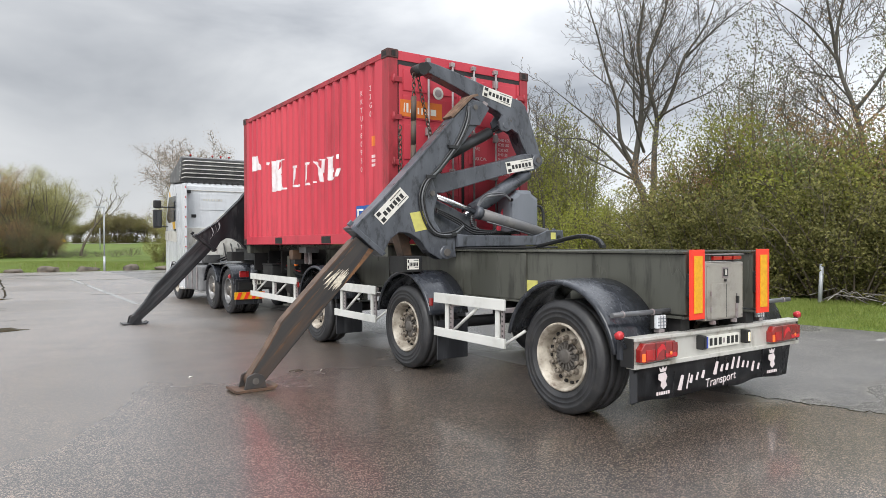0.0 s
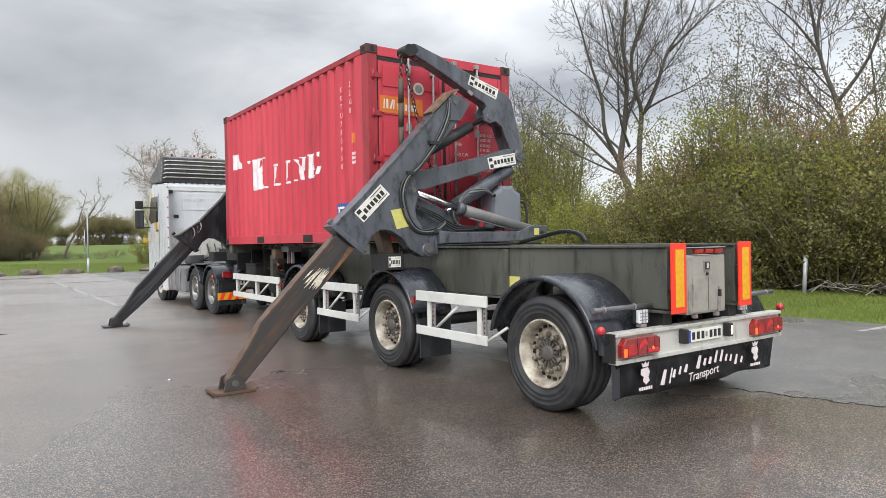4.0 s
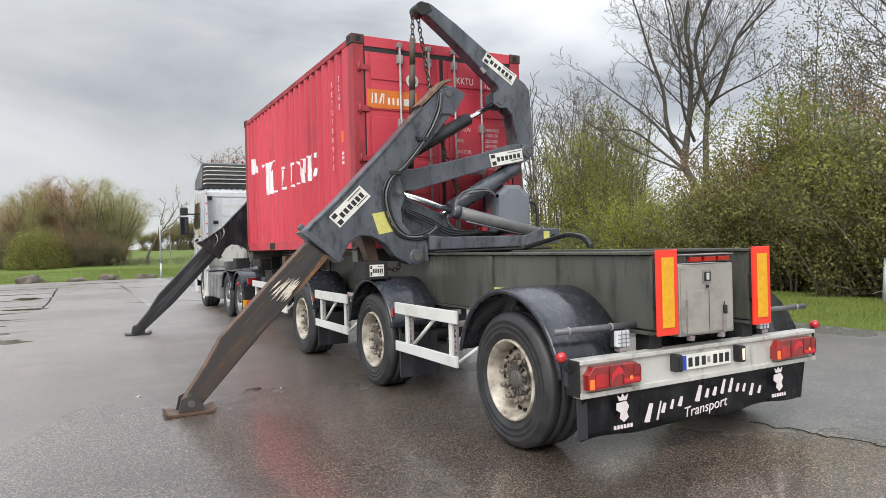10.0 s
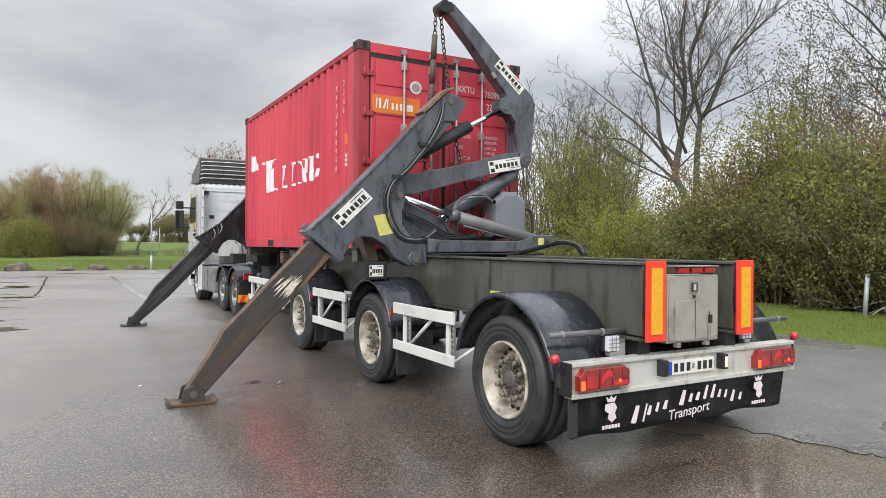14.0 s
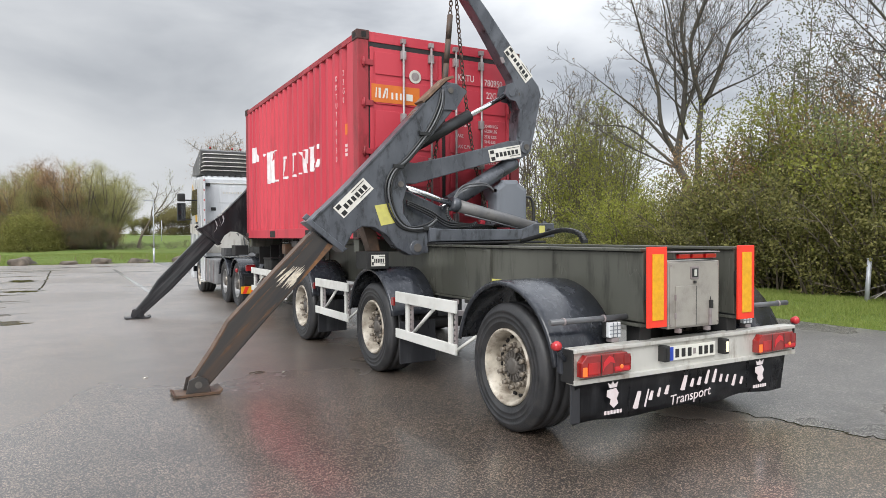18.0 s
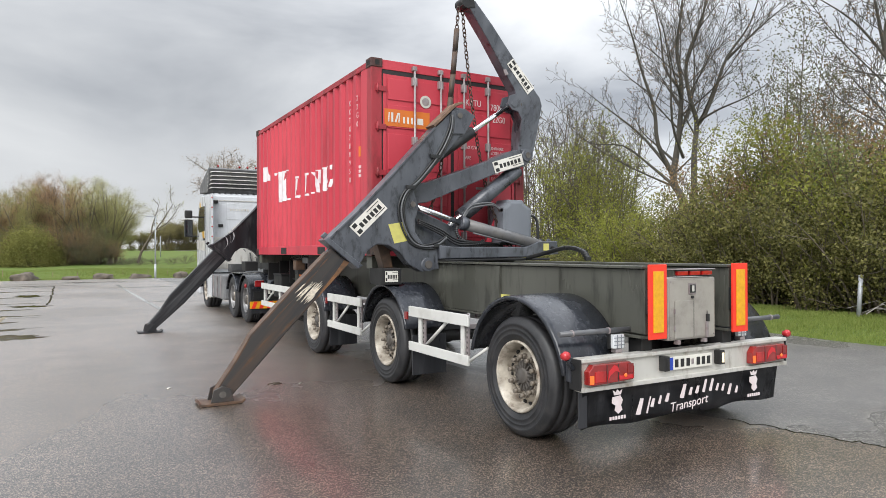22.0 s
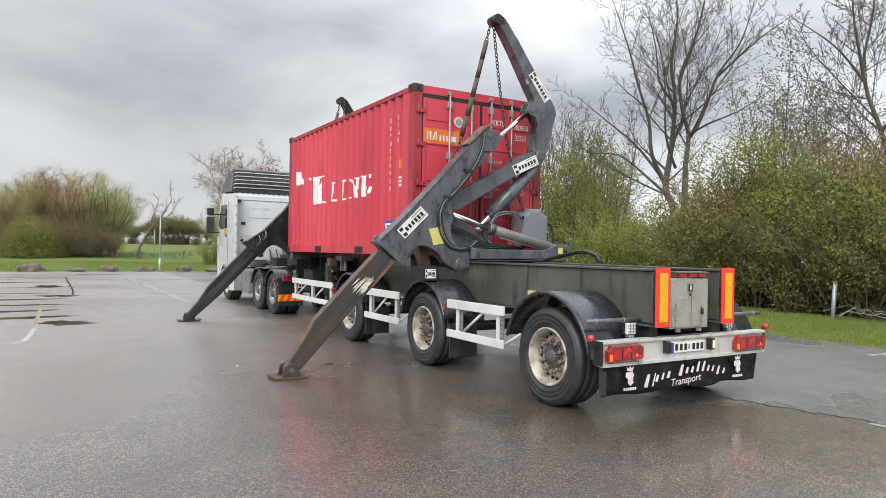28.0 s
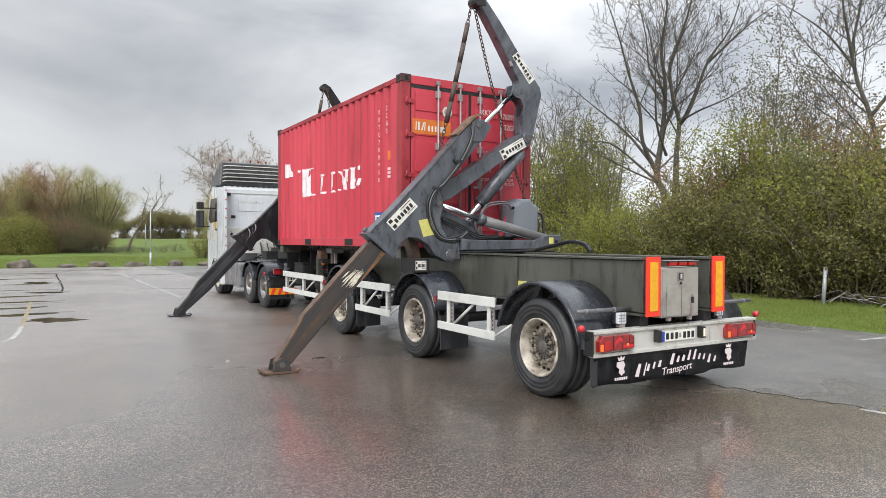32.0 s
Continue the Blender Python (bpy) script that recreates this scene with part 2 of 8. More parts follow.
    l.new(span(add.outputs[0], 0.25, 1.15, *rough), b.inputs["Roughness"])
    b.inputs["Specular IOR Level"].default_value = 1.0
    b.inputs["Coat IOR"].default_value = 1.95
    film = n.new("ShaderNodeMath")
    l.new(span(add.outputs[0], 0.25, 1.15, *coat_rough), film.inputs[0])
    l.new(open_lot, film.inputs[1])
    l.new(film.outputs[0], b.inputs["Coat Roughness"])
    bp = n.new("ShaderNodeBump")
    bp.inputs["Distance"].default_value = 0.006
    l.new(span(add.outputs[0], 0.3, 1.1, 0.45, 0.25), bp.inputs["Strength"])
    both = n.new("ShaderNodeMath")
    both.operation = "MULTIPLY_ADD"
    l.new(tone.outputs[0], both.inputs[0])
    both.inputs[1].default_value = 0.5
    l.new(grit.outputs[0], both.inputs[2])
    l.new(both.outputs[0], bp.inputs["Height"])
    l.new(bp.outputs[0], b.inputs["Normal"])
    return m


M_ASPH = wet_asphalt("wet_asphalt", (0.0068, 0.0051, 0.0041), (0.275, 0.205, 0.150), (0.50, 0.40), 1.0, (0.25, 0.11), 134, 0.54, 0.28)
M_ASPH2 = wet_asphalt("older_grey_asphalt", (0.028, 0.0255, 0.0235), (0.36, 0.33, 0.30), (0.56, 0.42), 0.9, (0.38, 0.24), 115, 0.56)
M_GRASS = surf("grass_soil", (0.088, 0.130, 0.030), (0.125, 0.160, 0.046), scale=0.6, rough=(0.8, 0.95), bump=0.6, bump_scale=25, dirt=(0.09, 0.08, 0.035), dirt_amt=0.6, dirt_scale=1.7, spec=0.08)
M_BLADE = leafy("grass_blade", (0.13, 0.185, 0.036), (0.235, 0.27, 0.075), 0.35)
M_RED = surf("container_red", (0.43, 0.031, 0.051), (0.51, 0.050, 0.070), scale=0.8, rough=(0.42, 0.6), bump=0.05, bump_scale=8, dirt=(0.16, 0.018, 0.022), dirt_amt=0.55, dirt_scale=4.5, streak=0.16)
M_REDDK = surf("container_frame_red", (0.36, 0.028, 0.042), (0.20, 0.026, 0.030), scale=2.0, rough=(0.45, 0.7), bump=0.1, bump_scale=30, dirt=(0.045, 0.018, 0.012), dirt_amt=0.8, dirt_scale=3.0, streak=0.4)
M_CAST = surf("corner_casting_steel", (0.035, 0.018, 0.017), (0.08, 0.03, 0.025), scale=6, rough=(0.5, 0.75), bump=0.2, bump_scale=50)
M_GASK = surf("door_gasket_rubber", (0.02, 0.017, 0.018), scale=4, rough=(0.6, 0.8))
M_GALV = surf("galvanised_bar", (0.36, 0.33, 0.33), (0.24, 0.20, 0.20), scale=6, rough=(0.4, 0.6), metal=0.4, bump=0.1, dirt=(0.16, 0.07, 0.05), dirt_amt=0.5, dirt_scale=5)
M_FADED = surf("faded_code_paint", (0.64, 0.50, 0.50), (0.55, 0.36, 0.37), scale=20, rough=(0.5, 0.7))
M_WHITE = surf("white_marking", (0.72, 0.69, 0.69), (0.58, 0.52, 0.53), scale=7, rough=(0.5, 0.7), dirt=(0.38, 0.05, 0.06), dirt_amt=0.35, dirt_scale=6)
M_LETTER = surf("white_letter_paint", (0.66, 0.60, 0.60), (0.60, 0.5, 0.5), scale=9, rough=(0.5, 0.7))
M_ORANGE = surf("orange_sticker", (0.62, 0.17, 0.02), (0.54, 0.13, 0.02), scale=5, rough=(0.4, 0.55))
M_BADGE = surf("grey_badge", (0.55, 0.53, 0.48), (0.4, 0.4, 0.36), scale=9, rough=(0.5, 0.6))
M_YEL = surf("yellow_sticker", (0.56, 0.53, 0.14), (0.47, 0.43, 0.13), scale=12, rough=(0.45, 0.6))
M_BLUE = surf("blue_label", (0.02, 0.09, 0.32), scale=6, rough=(0.4, 0.5))
# front crane unit: darker than the rear unit's grey, with paler streaks
M_CRANEF = surf("black_crane_paint", (0.009, 0.0095, 0.011), (0.018, 0.019, 0.022), scale=5, rough=(0.34, 0.5), spec=0.3, bump=0.06, bump_scale=20, dirt=(0.10, 0.10, 0.10), dirt_amt=0.45, dirt_scale=9, streak=0.2)
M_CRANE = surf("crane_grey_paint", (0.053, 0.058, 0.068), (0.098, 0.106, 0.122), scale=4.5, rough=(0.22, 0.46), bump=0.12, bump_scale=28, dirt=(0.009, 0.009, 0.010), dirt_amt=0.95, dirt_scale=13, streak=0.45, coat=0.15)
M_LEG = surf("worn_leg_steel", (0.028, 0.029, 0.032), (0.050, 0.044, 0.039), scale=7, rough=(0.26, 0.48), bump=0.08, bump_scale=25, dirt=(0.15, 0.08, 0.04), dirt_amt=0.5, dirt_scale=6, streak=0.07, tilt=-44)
M_LEGF = surf("black_leg_steel", (0.016, 0.017, 0.019), (0.03, 0.031, 0.034), scale=7, rough=(0.18, 0.42), bump=0.06, bump_scale=25, dirt=(0.15, 0.155, 0.16), dirt_amt=0.4, dirt_scale=9, streak=0.05, tilt=-44)
M_RUST = surf("rubbed_rust", (0.11, 0.062, 0.036), (0.055, 0.036, 0.026), scale=9, rough=(0.4, 0.6), bump=0.1)
M_RUSTO = surf("orange_rust", (0.24, 0.105, 0.038), (0.10, 0.055, 0.030), scale=11, rough=(0.45, 0.65), bump=0.1)
M_RUSTT = surf("pale_rust", (0.20, 0.125, 0.08), (0.09, 0.055, 0.038), scale=12, rough=(0.6, 0.8), bump=0.3)
M_BARE = surf("scraped_primer", (0.72, 0.66, 0.54), (0.45, 0.40, 0.33), scale=24, rough=(0.35, 0.55))
M_STICK = surf("white_sticker", (0.70, 0.68, 0.63), (0.60, 0.58, 0.52), scale=5, rough=(0.35, 0.5), dirt=(0.3, 0.28, 0.25), dirt_amt=0.4, dirt_scale=9)
M_INK = surf("black_print", (0.018, 0.018, 0.018), scale=5, rough=(0.4, 0.5))
M_CHROME = surf("chrome_rod", (0.82, 0.83, 0.85), (0.75, 0.76, 0.78), scale=5, rough=(0.08, 0.18), metal=1.0)
M_HOSE = surf("hydraulic_hose", (0.014, 0.0148, 0.016), (0.02, 0.02, 0.02), scale=8, rough=(0.3, 0.5))
M_HOSEG = surf("steel_pipe_grey", (0.11, 0.115, 0.12), (0.07, 0.07, 0.075), scale=8, rough=(0.3, 0.45))
M_CYL = surf("dusty_cylinder_grey", (0.115, 0.115, 0.118), (0.165, 0.158, 0.150), scale=5, rough=(0.35, 0.55), bump=0.06, bump_scale=30, dirt=(0.045, 0.042, 0.040), dirt_amt=0.6, dirt_scale=10)
M_TANK = surf("grey_tank", (0.125, 0.138, 0.158), (0.17, 0.183, 0.205), scale=3, rough=(0.35, 0.55), bump=0.05, dirt=(0.035, 0.036, 0.04), dirt_amt=0.6, streak=0.3)
M_TANKG = surf("dull_tank_grey", (0.20, 0.205, 0.21), (0.14, 0.14, 0.145), scale=3, rough=(0.35, 0.5), metal=0.2, dirt=(0.07, 0.065, 0.06), dirt_amt=0.6, dirt_scale=4)
M_CHAIN = surf("rusty_chain", (0.075, 0.042, 0.027), (0.035, 0.025, 0.02), scale=14, rough=(0.5, 0.75), bump=0.2)
M_SLEEVE = surf("chain_sleeve_rubber", (0.032, 0.024, 0.020), (0.085, 0.052, 0.034), scale=9, rough=(0.5, 0.7), bump=0.2)
M_FRAME = surf("chassis_olive_black", (0.062, 0.063, 0.053), (0.092, 0.093, 0.079), scale=1.6, rough=(0.2, 0.42), bump=0.05, bump_scale=14, dirt=(0.020, 0.020, 0.017), dirt_amt=0.9, dirt_scale=9.0, streak=0.16)
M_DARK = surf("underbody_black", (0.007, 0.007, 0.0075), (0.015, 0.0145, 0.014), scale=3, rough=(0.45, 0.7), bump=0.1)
M_FEND = surf("black_plastic_fender", (0.016, 0.018, 0.023), (0.028, 0.031, 0.038), scale=6, rough=(0.10, 0.32), bump=0.1, bump_scale=30, dirt=(0.09, 0.095, 0.105), dirt_amt=0.6, dirt_scale=24, streak=0.2, spec=0.45)
M_TYRE = surf("tyre_rubber", (0.014, 0.0145, 0.016), (0.030, 0.030, 0.032), scale=7, rough=(0.38, 0.62), bump=0.2, bump_scale=60, dirt=(0.05, 0.045, 0.04), dirt_amt=0.6, dirt_scale=9)
M_RIM = surf("dirty_white_rim", (0.52, 0.475, 0.40), (0.17, 0.143, 0.11), scale=7, rough=(0.35, 0.55), dirt=(0.085, 0.05, 0.028), dirt_amt=0.95, dirt_scale=11)
M_DISC = surf("dirty_wheel_disc", (0.46, 0.41, 0.335), (0.17, 0.14, 0.11), scale=8, rough=(0.4, 0.6), dirt=(0.06, 0.04, 0.025), dirt_amt=0.9, dirt_scale=12)
M_HUB = surf("dirty_hub", (0.13, 0.12, 0.11), (0.08, 0.07, 0.06), scale=9, rough=(0.45, 0.65), metal=0.3, bump=0.1)
M_RIMD = surf("rim_slot_dark", (0.012, 0.011, 0.01), scale=4, rough=(0.7, 0.9))
M_GUARD = surf("white_side_guard", (0.60, 0.60, 0.57), (0.53, 0.53, 0.50), scale=2.5, rough=(0.35, 0.55), dirt=(0.28, 0.26, 0.23), dirt_amt=0.3, dirt_scale=5)
M_ALU = surf("dull_aluminium", (0.62, 0.61, 0.57), (0.50, 0.49, 0.45), scale=3, rough=(0.35, 0.5), metal=0.35, dirt=(0.19, 0.15, 0.105), dirt_amt=0.75, dirt_scale=7, streak=0.4)
M_BOX = surf("steel_cabinet", (0.40, 0.375, 0.335), (0.31, 0.29, 0.26), scale=4, rough=(0.3, 0.5), metal=0.35, bump=0.25, bump_scale=120, dirt=(0.15, 0.13, 0.11), dirt_amt=0.5, dirt_scale=4)
M_MRED = surf("marker_red", (0.78, 0.045, 0.02), (0.70, 0.035, 0.02), scale=6, rough=(0.35, 0.5))
M_MYEL = surf("marker_yellow", (0.72, 0.36, 0.012), (0.62, 0.30, 0.012), scale=30, rough=(0.3, 0.5), bump=0.2, bump_scale=150)
M_LENSR = surf("red_lens", (0.42, 0.010, 0.010), (0.22, 0.006, 0.006), scale=9, rough=(0.1, 0.2), coat=0.6)
M_LENSDK = surf("dark_red_lens", (0.26, 0.016, 0.014), (0.15, 0.010, 0.010), scale=9, rough=(0.1, 0.2), coat=0.6)
M_LENSO = surf("orange_lens", (0.75, 0.16, 0.01), scale=9, rough=(0.1, 0.2), coat=0.6)
M_LIT = glow("lit_red_lamp", (0.40, 0.025, 0.03), 0.05)
M_LITB = glow("lit_tail_field", (0.45, 0.022, 0.028), 0.16)
M_LITO = glow("lit_amber_lamp", (0.75, 0.16, 0.03), 0.25)
M_LITW = glow("lit_plate_lamp", (0.95, 0.82, 0.55), 0.5)
M_LENSW = surf("clear_lens", (0.62, 0.64, 0.66), (0.5, 0.5, 0.5), scale=20, rough=(0.08, 0.2), coat=0.5)
M_FLAP = surf("rubber_mudflap", (0.012, 0.0125, 0.015), (0.026, 0.027, 0.031), scale=6, rough=(0.2, 0.45), bump=0.08, dirt=(0.10, 0.105, 0.11), dirt_amt=0.5, dirt_scale=7, streak=0.1)
M_PLATE = surf("plate_white", (0.70, 0.69, 0.62), (0.6, 0.59, 0.53), scale=9, rough=(0.3, 0.5))
M_EU = surf("plate_blue", (0.02, 0.06, 0.4), scale=9, rough=(0.3, 0.5))
M_NUT = surf("dirty_wheel_nut", (0.20, 0.17, 0.135), (0.10, 0.085, 0.068), scale=20, rough=(0.45, 0.65), bump=0.1)
M_CAB = surf("silver_cab_paint", (0.56, 0.58, 0.60), (0.49, 0.51, 0.53), scale=1.5, rough=(0.22, 0.35), coat=0.4, dirt=(0.26, 0.26, 0.25), dirt_amt=0.35, dirt_scale=2.5, streak=0.3)
M_CABDK = surf("dark_grey_fairing", (0.085, 0.085, 0.087), (0.055, 0.055, 0.056), scale=3, rough=(0.35, 0.5), dirt=(0.22, 0.22, 0.21), dirt_amt=0.35, dirt_scale=5)
M_CABYEL = surf("yellow_stripe", (0.62, 0.36, 0.03), scale=4, rough=(0.25, 0.4), coat=0.4)
M_GLASS = surf("dark_window_glass", (0.012, 0.014, 0.016), (0.02, 0.022, 0.024), scale=2, rough=(0.03, 0.08), spec=0.8)
M_STONE = surf("field_boulder", (0.13, 0.104, 0.078), (0.06, 0.05, 0.04), scale=2.5, rough=(0.7, 0.9), bump=0.5, bump_scale=9)
M_POST = surf("galvanised_post", (0.42, 0.44, 0.46), (0.34, 0.36, 0.38), scale=4, rough=(0.4, 0.55), metal=0.3)
M_LINE = surf("worn_road_paint", (0.42, 0.41, 0.38), (0.26, 0.25, 0.235), scale=3, rough=(0.35, 0.6), dirt=(0.06, 0.055, 0.05), dirt_amt=0.9, dirt_scale=4)
M_LINEF = surf("nearly_worn_road_paint", (0.32, 0.315, 0.305), (0.16, 0.155, 0.15), scale=5, rough=(0.3, 0.45), dirt=(0.07, 0.062, 0.056), dirt_amt=0.8, dirt_scale=3, coat=0.6)
M_LINEY = surf("worn_yellow_paint", (0.27, 0.215, 0.12), (0.19, 0.155, 0.10), scale=3, rough=(0.35, 0.6), dirt=(0.06, 0.055, 0.05), dirt_amt=0.8, dirt_scale=4)
M_BARK = surf("grey_bark", (0.055, 0.050, 0.042), (0.095, 0.087, 0.070), scale=4, rough=(0.8, 0.95), bump=0.5, bump_scale=30)
M_TWIGF = surf("pale_twig_bark", (0.15, 0.12, 0.085), (0.22, 0.18, 0.13), scale=4, rough=(0.8, 0.95))
M_TWIG = surf("dark_twig_bark", (0.085, 0.07, 0.05), (0.13, 0.108, 0.08), scale=4, rough=(0.8, 0.95))
M_BIRCH = surf("birch_bark", (0.34, 0.32, 0.29), (0.12, 0.11, 0.10), scale=6, rough=(0.7, 0.9))
M_LEAF = leafy("young_leaf", (0.095, 0.104, 0.026), (0.35, 0.335, 0.105), 0.48)
M_LEAFD = leafy("hedge_leaf_dark", (0.070, 0.078, 0.022), (0.32, 0.300, 0.105), 0.48)
M_LEAFG = leafy("grey_green_leaf", (0.10, 0.125, 0.045), (0.26, 0.28, 0.10), 0.4)
M_LEAFK = leafy("dusky_leaf", (0.085, 0.095, 0.045), (0.19, 0.195, 0.095), 0.4)
M_LEAFR = leafy("far_wood_leaf", (0.14, 0.120, 0.055), (0.24, 0.215, 0.092), 0.5)
M_LEAFY = leafy("yellow_green_leaf", (0.18, 0.205, 0.036), (0.34, 0.345, 0.080), 0.5)
M_LEAFB = leafy("brown_bud", (0.20, 0.125, 0.062), (0.32, 0.215, 0.11), 0.5)
M_LEAFC = leafy("reddish_birch_twig", (0.31, 0.20, 0.115), (0.44, 0.305, 0.185), 0.6)
M_LEAFO = leafy("olive_catkin", (0.30, 0.29, 0.125), (0.44, 0.42, 0.18), 0.6)
M_VAN = surf("yellow_van_paint", (0.75, 0.42, 0.01), scale=3, rough=(0.3, 0.4), coat=0.4)
M_CARW = surf("white_car_paint", (0.7, 0.7, 0.7), scale=3, rough=(0.3, 0.4), coat=0.4)
M_CARB = surf("blue_grey_car_paint", (0.34, 0.38, 0.42), scale=3, rough=(0.3, 0.4), coat=0.4)
M_CARG = surf("grey_car_paint", (0.12, 0.12, 0.12), scale=3, rough=(0.3, 0.4), coat=0.4)

# ---- mesh helpers ----


def box(bm, x0, x1, y0, y1, z0, z1, bevel=0.0, m=None):
    v = [bm.verts.new((x, y, z)) for x in (x0, x1) for y in (y0, y1) for z in (z0, z1)]
    fs = [bm.faces.new([v[i] for i in q]) for q in ((0, 1, 3, 2), (4, 6, 7, 5), (0, 4, 5, 1), (2, 3, 7, 6), (0, 2, 6, 4), (1, 5, 7, 3))]
    if bevel:
        out = bmesh.ops.bevel(bm, geom=list({e for f in fs for e in f.edges}), offset=bevel, segments=2, affect="EDGES", profile=0.6)
        v = list({w for f in out["faces"] for w in f.verts} | {w for w in v if w.is_valid})
    if m is not None:
        bmesh.ops.transform(bm, matrix=m, verts=v)
    return v


def prism(bm, pts, a, b, axis="y", bevel=0.0):
    """Outline pts, pushed from a to b along the axis; pts are (x, z) for y, (y, z) for x, (x, y) for z."""
    put = {"y": lambda p, d: (p[0], d, p[1]), "x": lambda p, d: (d, p[0], p[1]), "z": lambda p, d: (p[0], p[1], d)}[axis]
    va, vb = [bm.verts.new(put(p, a)) for p in pts], [bm.verts.new(put(p, b)) for p in pts]
    k = len(pts)
    fs = [bm.faces.new(va), bm.faces.new(vb[::-1])]
    fs += [bm.faces.new((va[i], vb[i], vb[(i + 1) % k], va[(i + 1) % k])) for i in range(k)]
    bmesh.ops.recalc_face_normals(bm, faces=fs)
    if bevel:
        bmesh.ops.bevel(bm, geom=list({e for f in fs[:2] for e in f.edges}), offset=bevel, segments=2, affect="EDGES", profile=0.6)


def cyl(bm, p0, p1, r, seg=20, r2=None, caps=True):
    p0, p1 = Vector(p0), Vector(p1)
    q = (p1 - p0).to_track_quat("Z", "Y").to_matrix()
    r2 = r if r2 is None else r2
    rings = []
    for p, rad in ((p0, r), (p1, r2)):
        rings.append([bm.verts.new(p + q @ Vector((rad * math.cos(2 * math.pi * i / seg), rad * math.sin(2 * math.pi * i / seg), 0))) for i in range(seg)])
    for i in range(seg):
        f = bm.faces.new((rings[0][i], rings[0][(i + 1) % seg], rings[1][(i + 1) % seg], rings[1][i]))
        f.smooth = True
    if caps:
        bm.faces.new(rings[0][::-1]), bm.faces.new(rings[1])


def lathe(bm, prof, seg=40, centre=(0, 0, 0), axis="x", closed=False, caps=True):
    """Turns a profile of (along, radius) round the axis x or z."""
    rings = []
    for a, r in prof:
        ring = []
        for i in range(seg):
            c, s = r * math.cos(2 * math.pi * i / seg), r * math.sin(2 * math.pi * i / seg)
            p = (a, c, s) if axis == "x" else (c, s, a)
            ring.append(bm.verts.new(Vector(p) + Vector(centre)))
        rings.append(ring)
    pairs = list(zip(rings, rings[1:])) + ([(rings[-1], rings[0])] if closed else [])
    fs = []
    for r0, r1 in pairs:
        for i in range(seg):
            f = bm.faces.new((r0[i], r0[(i + 1) % seg], r1[(i + 1) % seg], r1[i]))
            f.smooth = True
            fs.append(f)
    if caps and not closed:
        fs += [bm.faces.new(rings[0][::-1]), bm.faces.new(rings[-1])]
    bmesh.ops.recalc_face_normals(bm, faces=fs)


def pipe(bm, pts, r, seg=8):
    pts = [Vector(p) for p in pts]
    rings = []
    for i, p in enumerate(pts):
        d = (pts[min(i + 1, len(pts) - 1)] - pts[max(i - 1, 0)]).normalized()
        q = d.to_track_quat("Z", "Y").to_matrix()
        rings.append([bm.verts.new(p + q @ Vector((r * math.cos(2 * math.pi * k / seg), r * math.sin(2 * math.pi * k / seg), 0))) for k in range(seg)])
    for a, b in zip(rings, rings[1:]):
        # the ring of b that lines up best with a
        off = min(range(seg), key=lambda o: (b[o].co - a[0].co).length)
        for k in range(seg):
            f = bm.faces.new((a[k], a[(k + 1) % seg], b[(k + 1 + off) % seg], b[(k + off) % seg]))
            f.smooth = True
    bm.faces.new(rings[0][::-1]), bm.faces.new(rings[-1])


def spline(pts, n=6):
    """A smooth line through the points."""
    pts = [Vector(p) for p in pts]
    out = []
    for i in range(len(pts) - 1):
        p0, p1, p2, p3 = pts[max(i - 1, 0)], pts[i], pts[i + 1], pts[min(i + 2, len(pts) - 1)]
        for k in range(n):
            t = k / n
            out.append(0.5 * (2 * p1 + (p2 - p0) * t + (2 * p0 - 5 * p1 + 4 * p2 - p3) * t * t + (3 * p1 - p0 - 3 * p2 + p3) * t ** 3))
    return out + [pts[-1]]


def part(name, bm, material, parent=None, label=""):
    me = bpy.data.meshes.new(name)
    bm.normal_update()
    bm.to_mesh(me)
    bm.free()
    me.materials.append(material)
    ob = new(name, me)
    if parent is not None:
        ob.parent = parent
    if label:
        ob["label"] = label
    return ob


def B():
    return bmesh.new()


def boxed(name, dims, material, parent=None, bevel=0.008, label="", m=None):
    bm = B()
    box(bm, *dims, bevel=bevel, m=m)
    return part(name, bm, material, parent, label)


def thing(name, label, category, group="", kind="", at=(0, 0, 0)):
    ob = new(name)
    ob.location = at
    return tagged(ob, label, category, group, kind)


def words(name, text, size, m, material, parent=None, extrude=0.001):
    cu = bpy.data.curves.new(name, "FONT")
    cu.body, cu.size, cu.extrude, cu.align_x = text, size, extrude, "LEFT"
    tmp = bpy.data.objects.new(name, cu)
    scene.collection.objects.link(tmp)
    me = bpy.data.meshes.new_from_object(tmp.evaluated_get(bpy.context.evaluated_depsgraph_get()))
    bpy.data.objects.remove(tmp)
    me.transform(m)
    me.materials.append(material)
    ob = new(name, me)
    if parent is not None:
        ob.parent = parent
    return ob

# ---- setting ----


def sheet(name, x0, x1, y0, y1, nx, ny, height, material, label, category):
    vs, fs = [], []
    for j in range(ny + 1):
        for i in range(nx + 1):
            x, y = x0 + (x1 - x0) * i / nx, y0 + (y1 - y0) * j / ny
            vs.append((x, y, height(x, y)))
    for j in range(ny):
        for i in range(nx):
            a = j * (nx + 1) + i
            fs.append((a, a + 1, a + nx + 2, a + nx + 1))
    me = bpy.data.meshes.new(name)
    me.from_pydata(vs, [], fs)
    me.polygons.foreach_set("use_smooth", [True] * len(fs))
    me.materials.append(material)
    return tagged(new(name, me), label, category, kind="structure")


def lot_edge(y):
    """x of the line where the asphalt meets the verge."""
    return 7.25 + 0.05 * max(0, y - 2) + 0.06 * math.sin(y * 1.3)


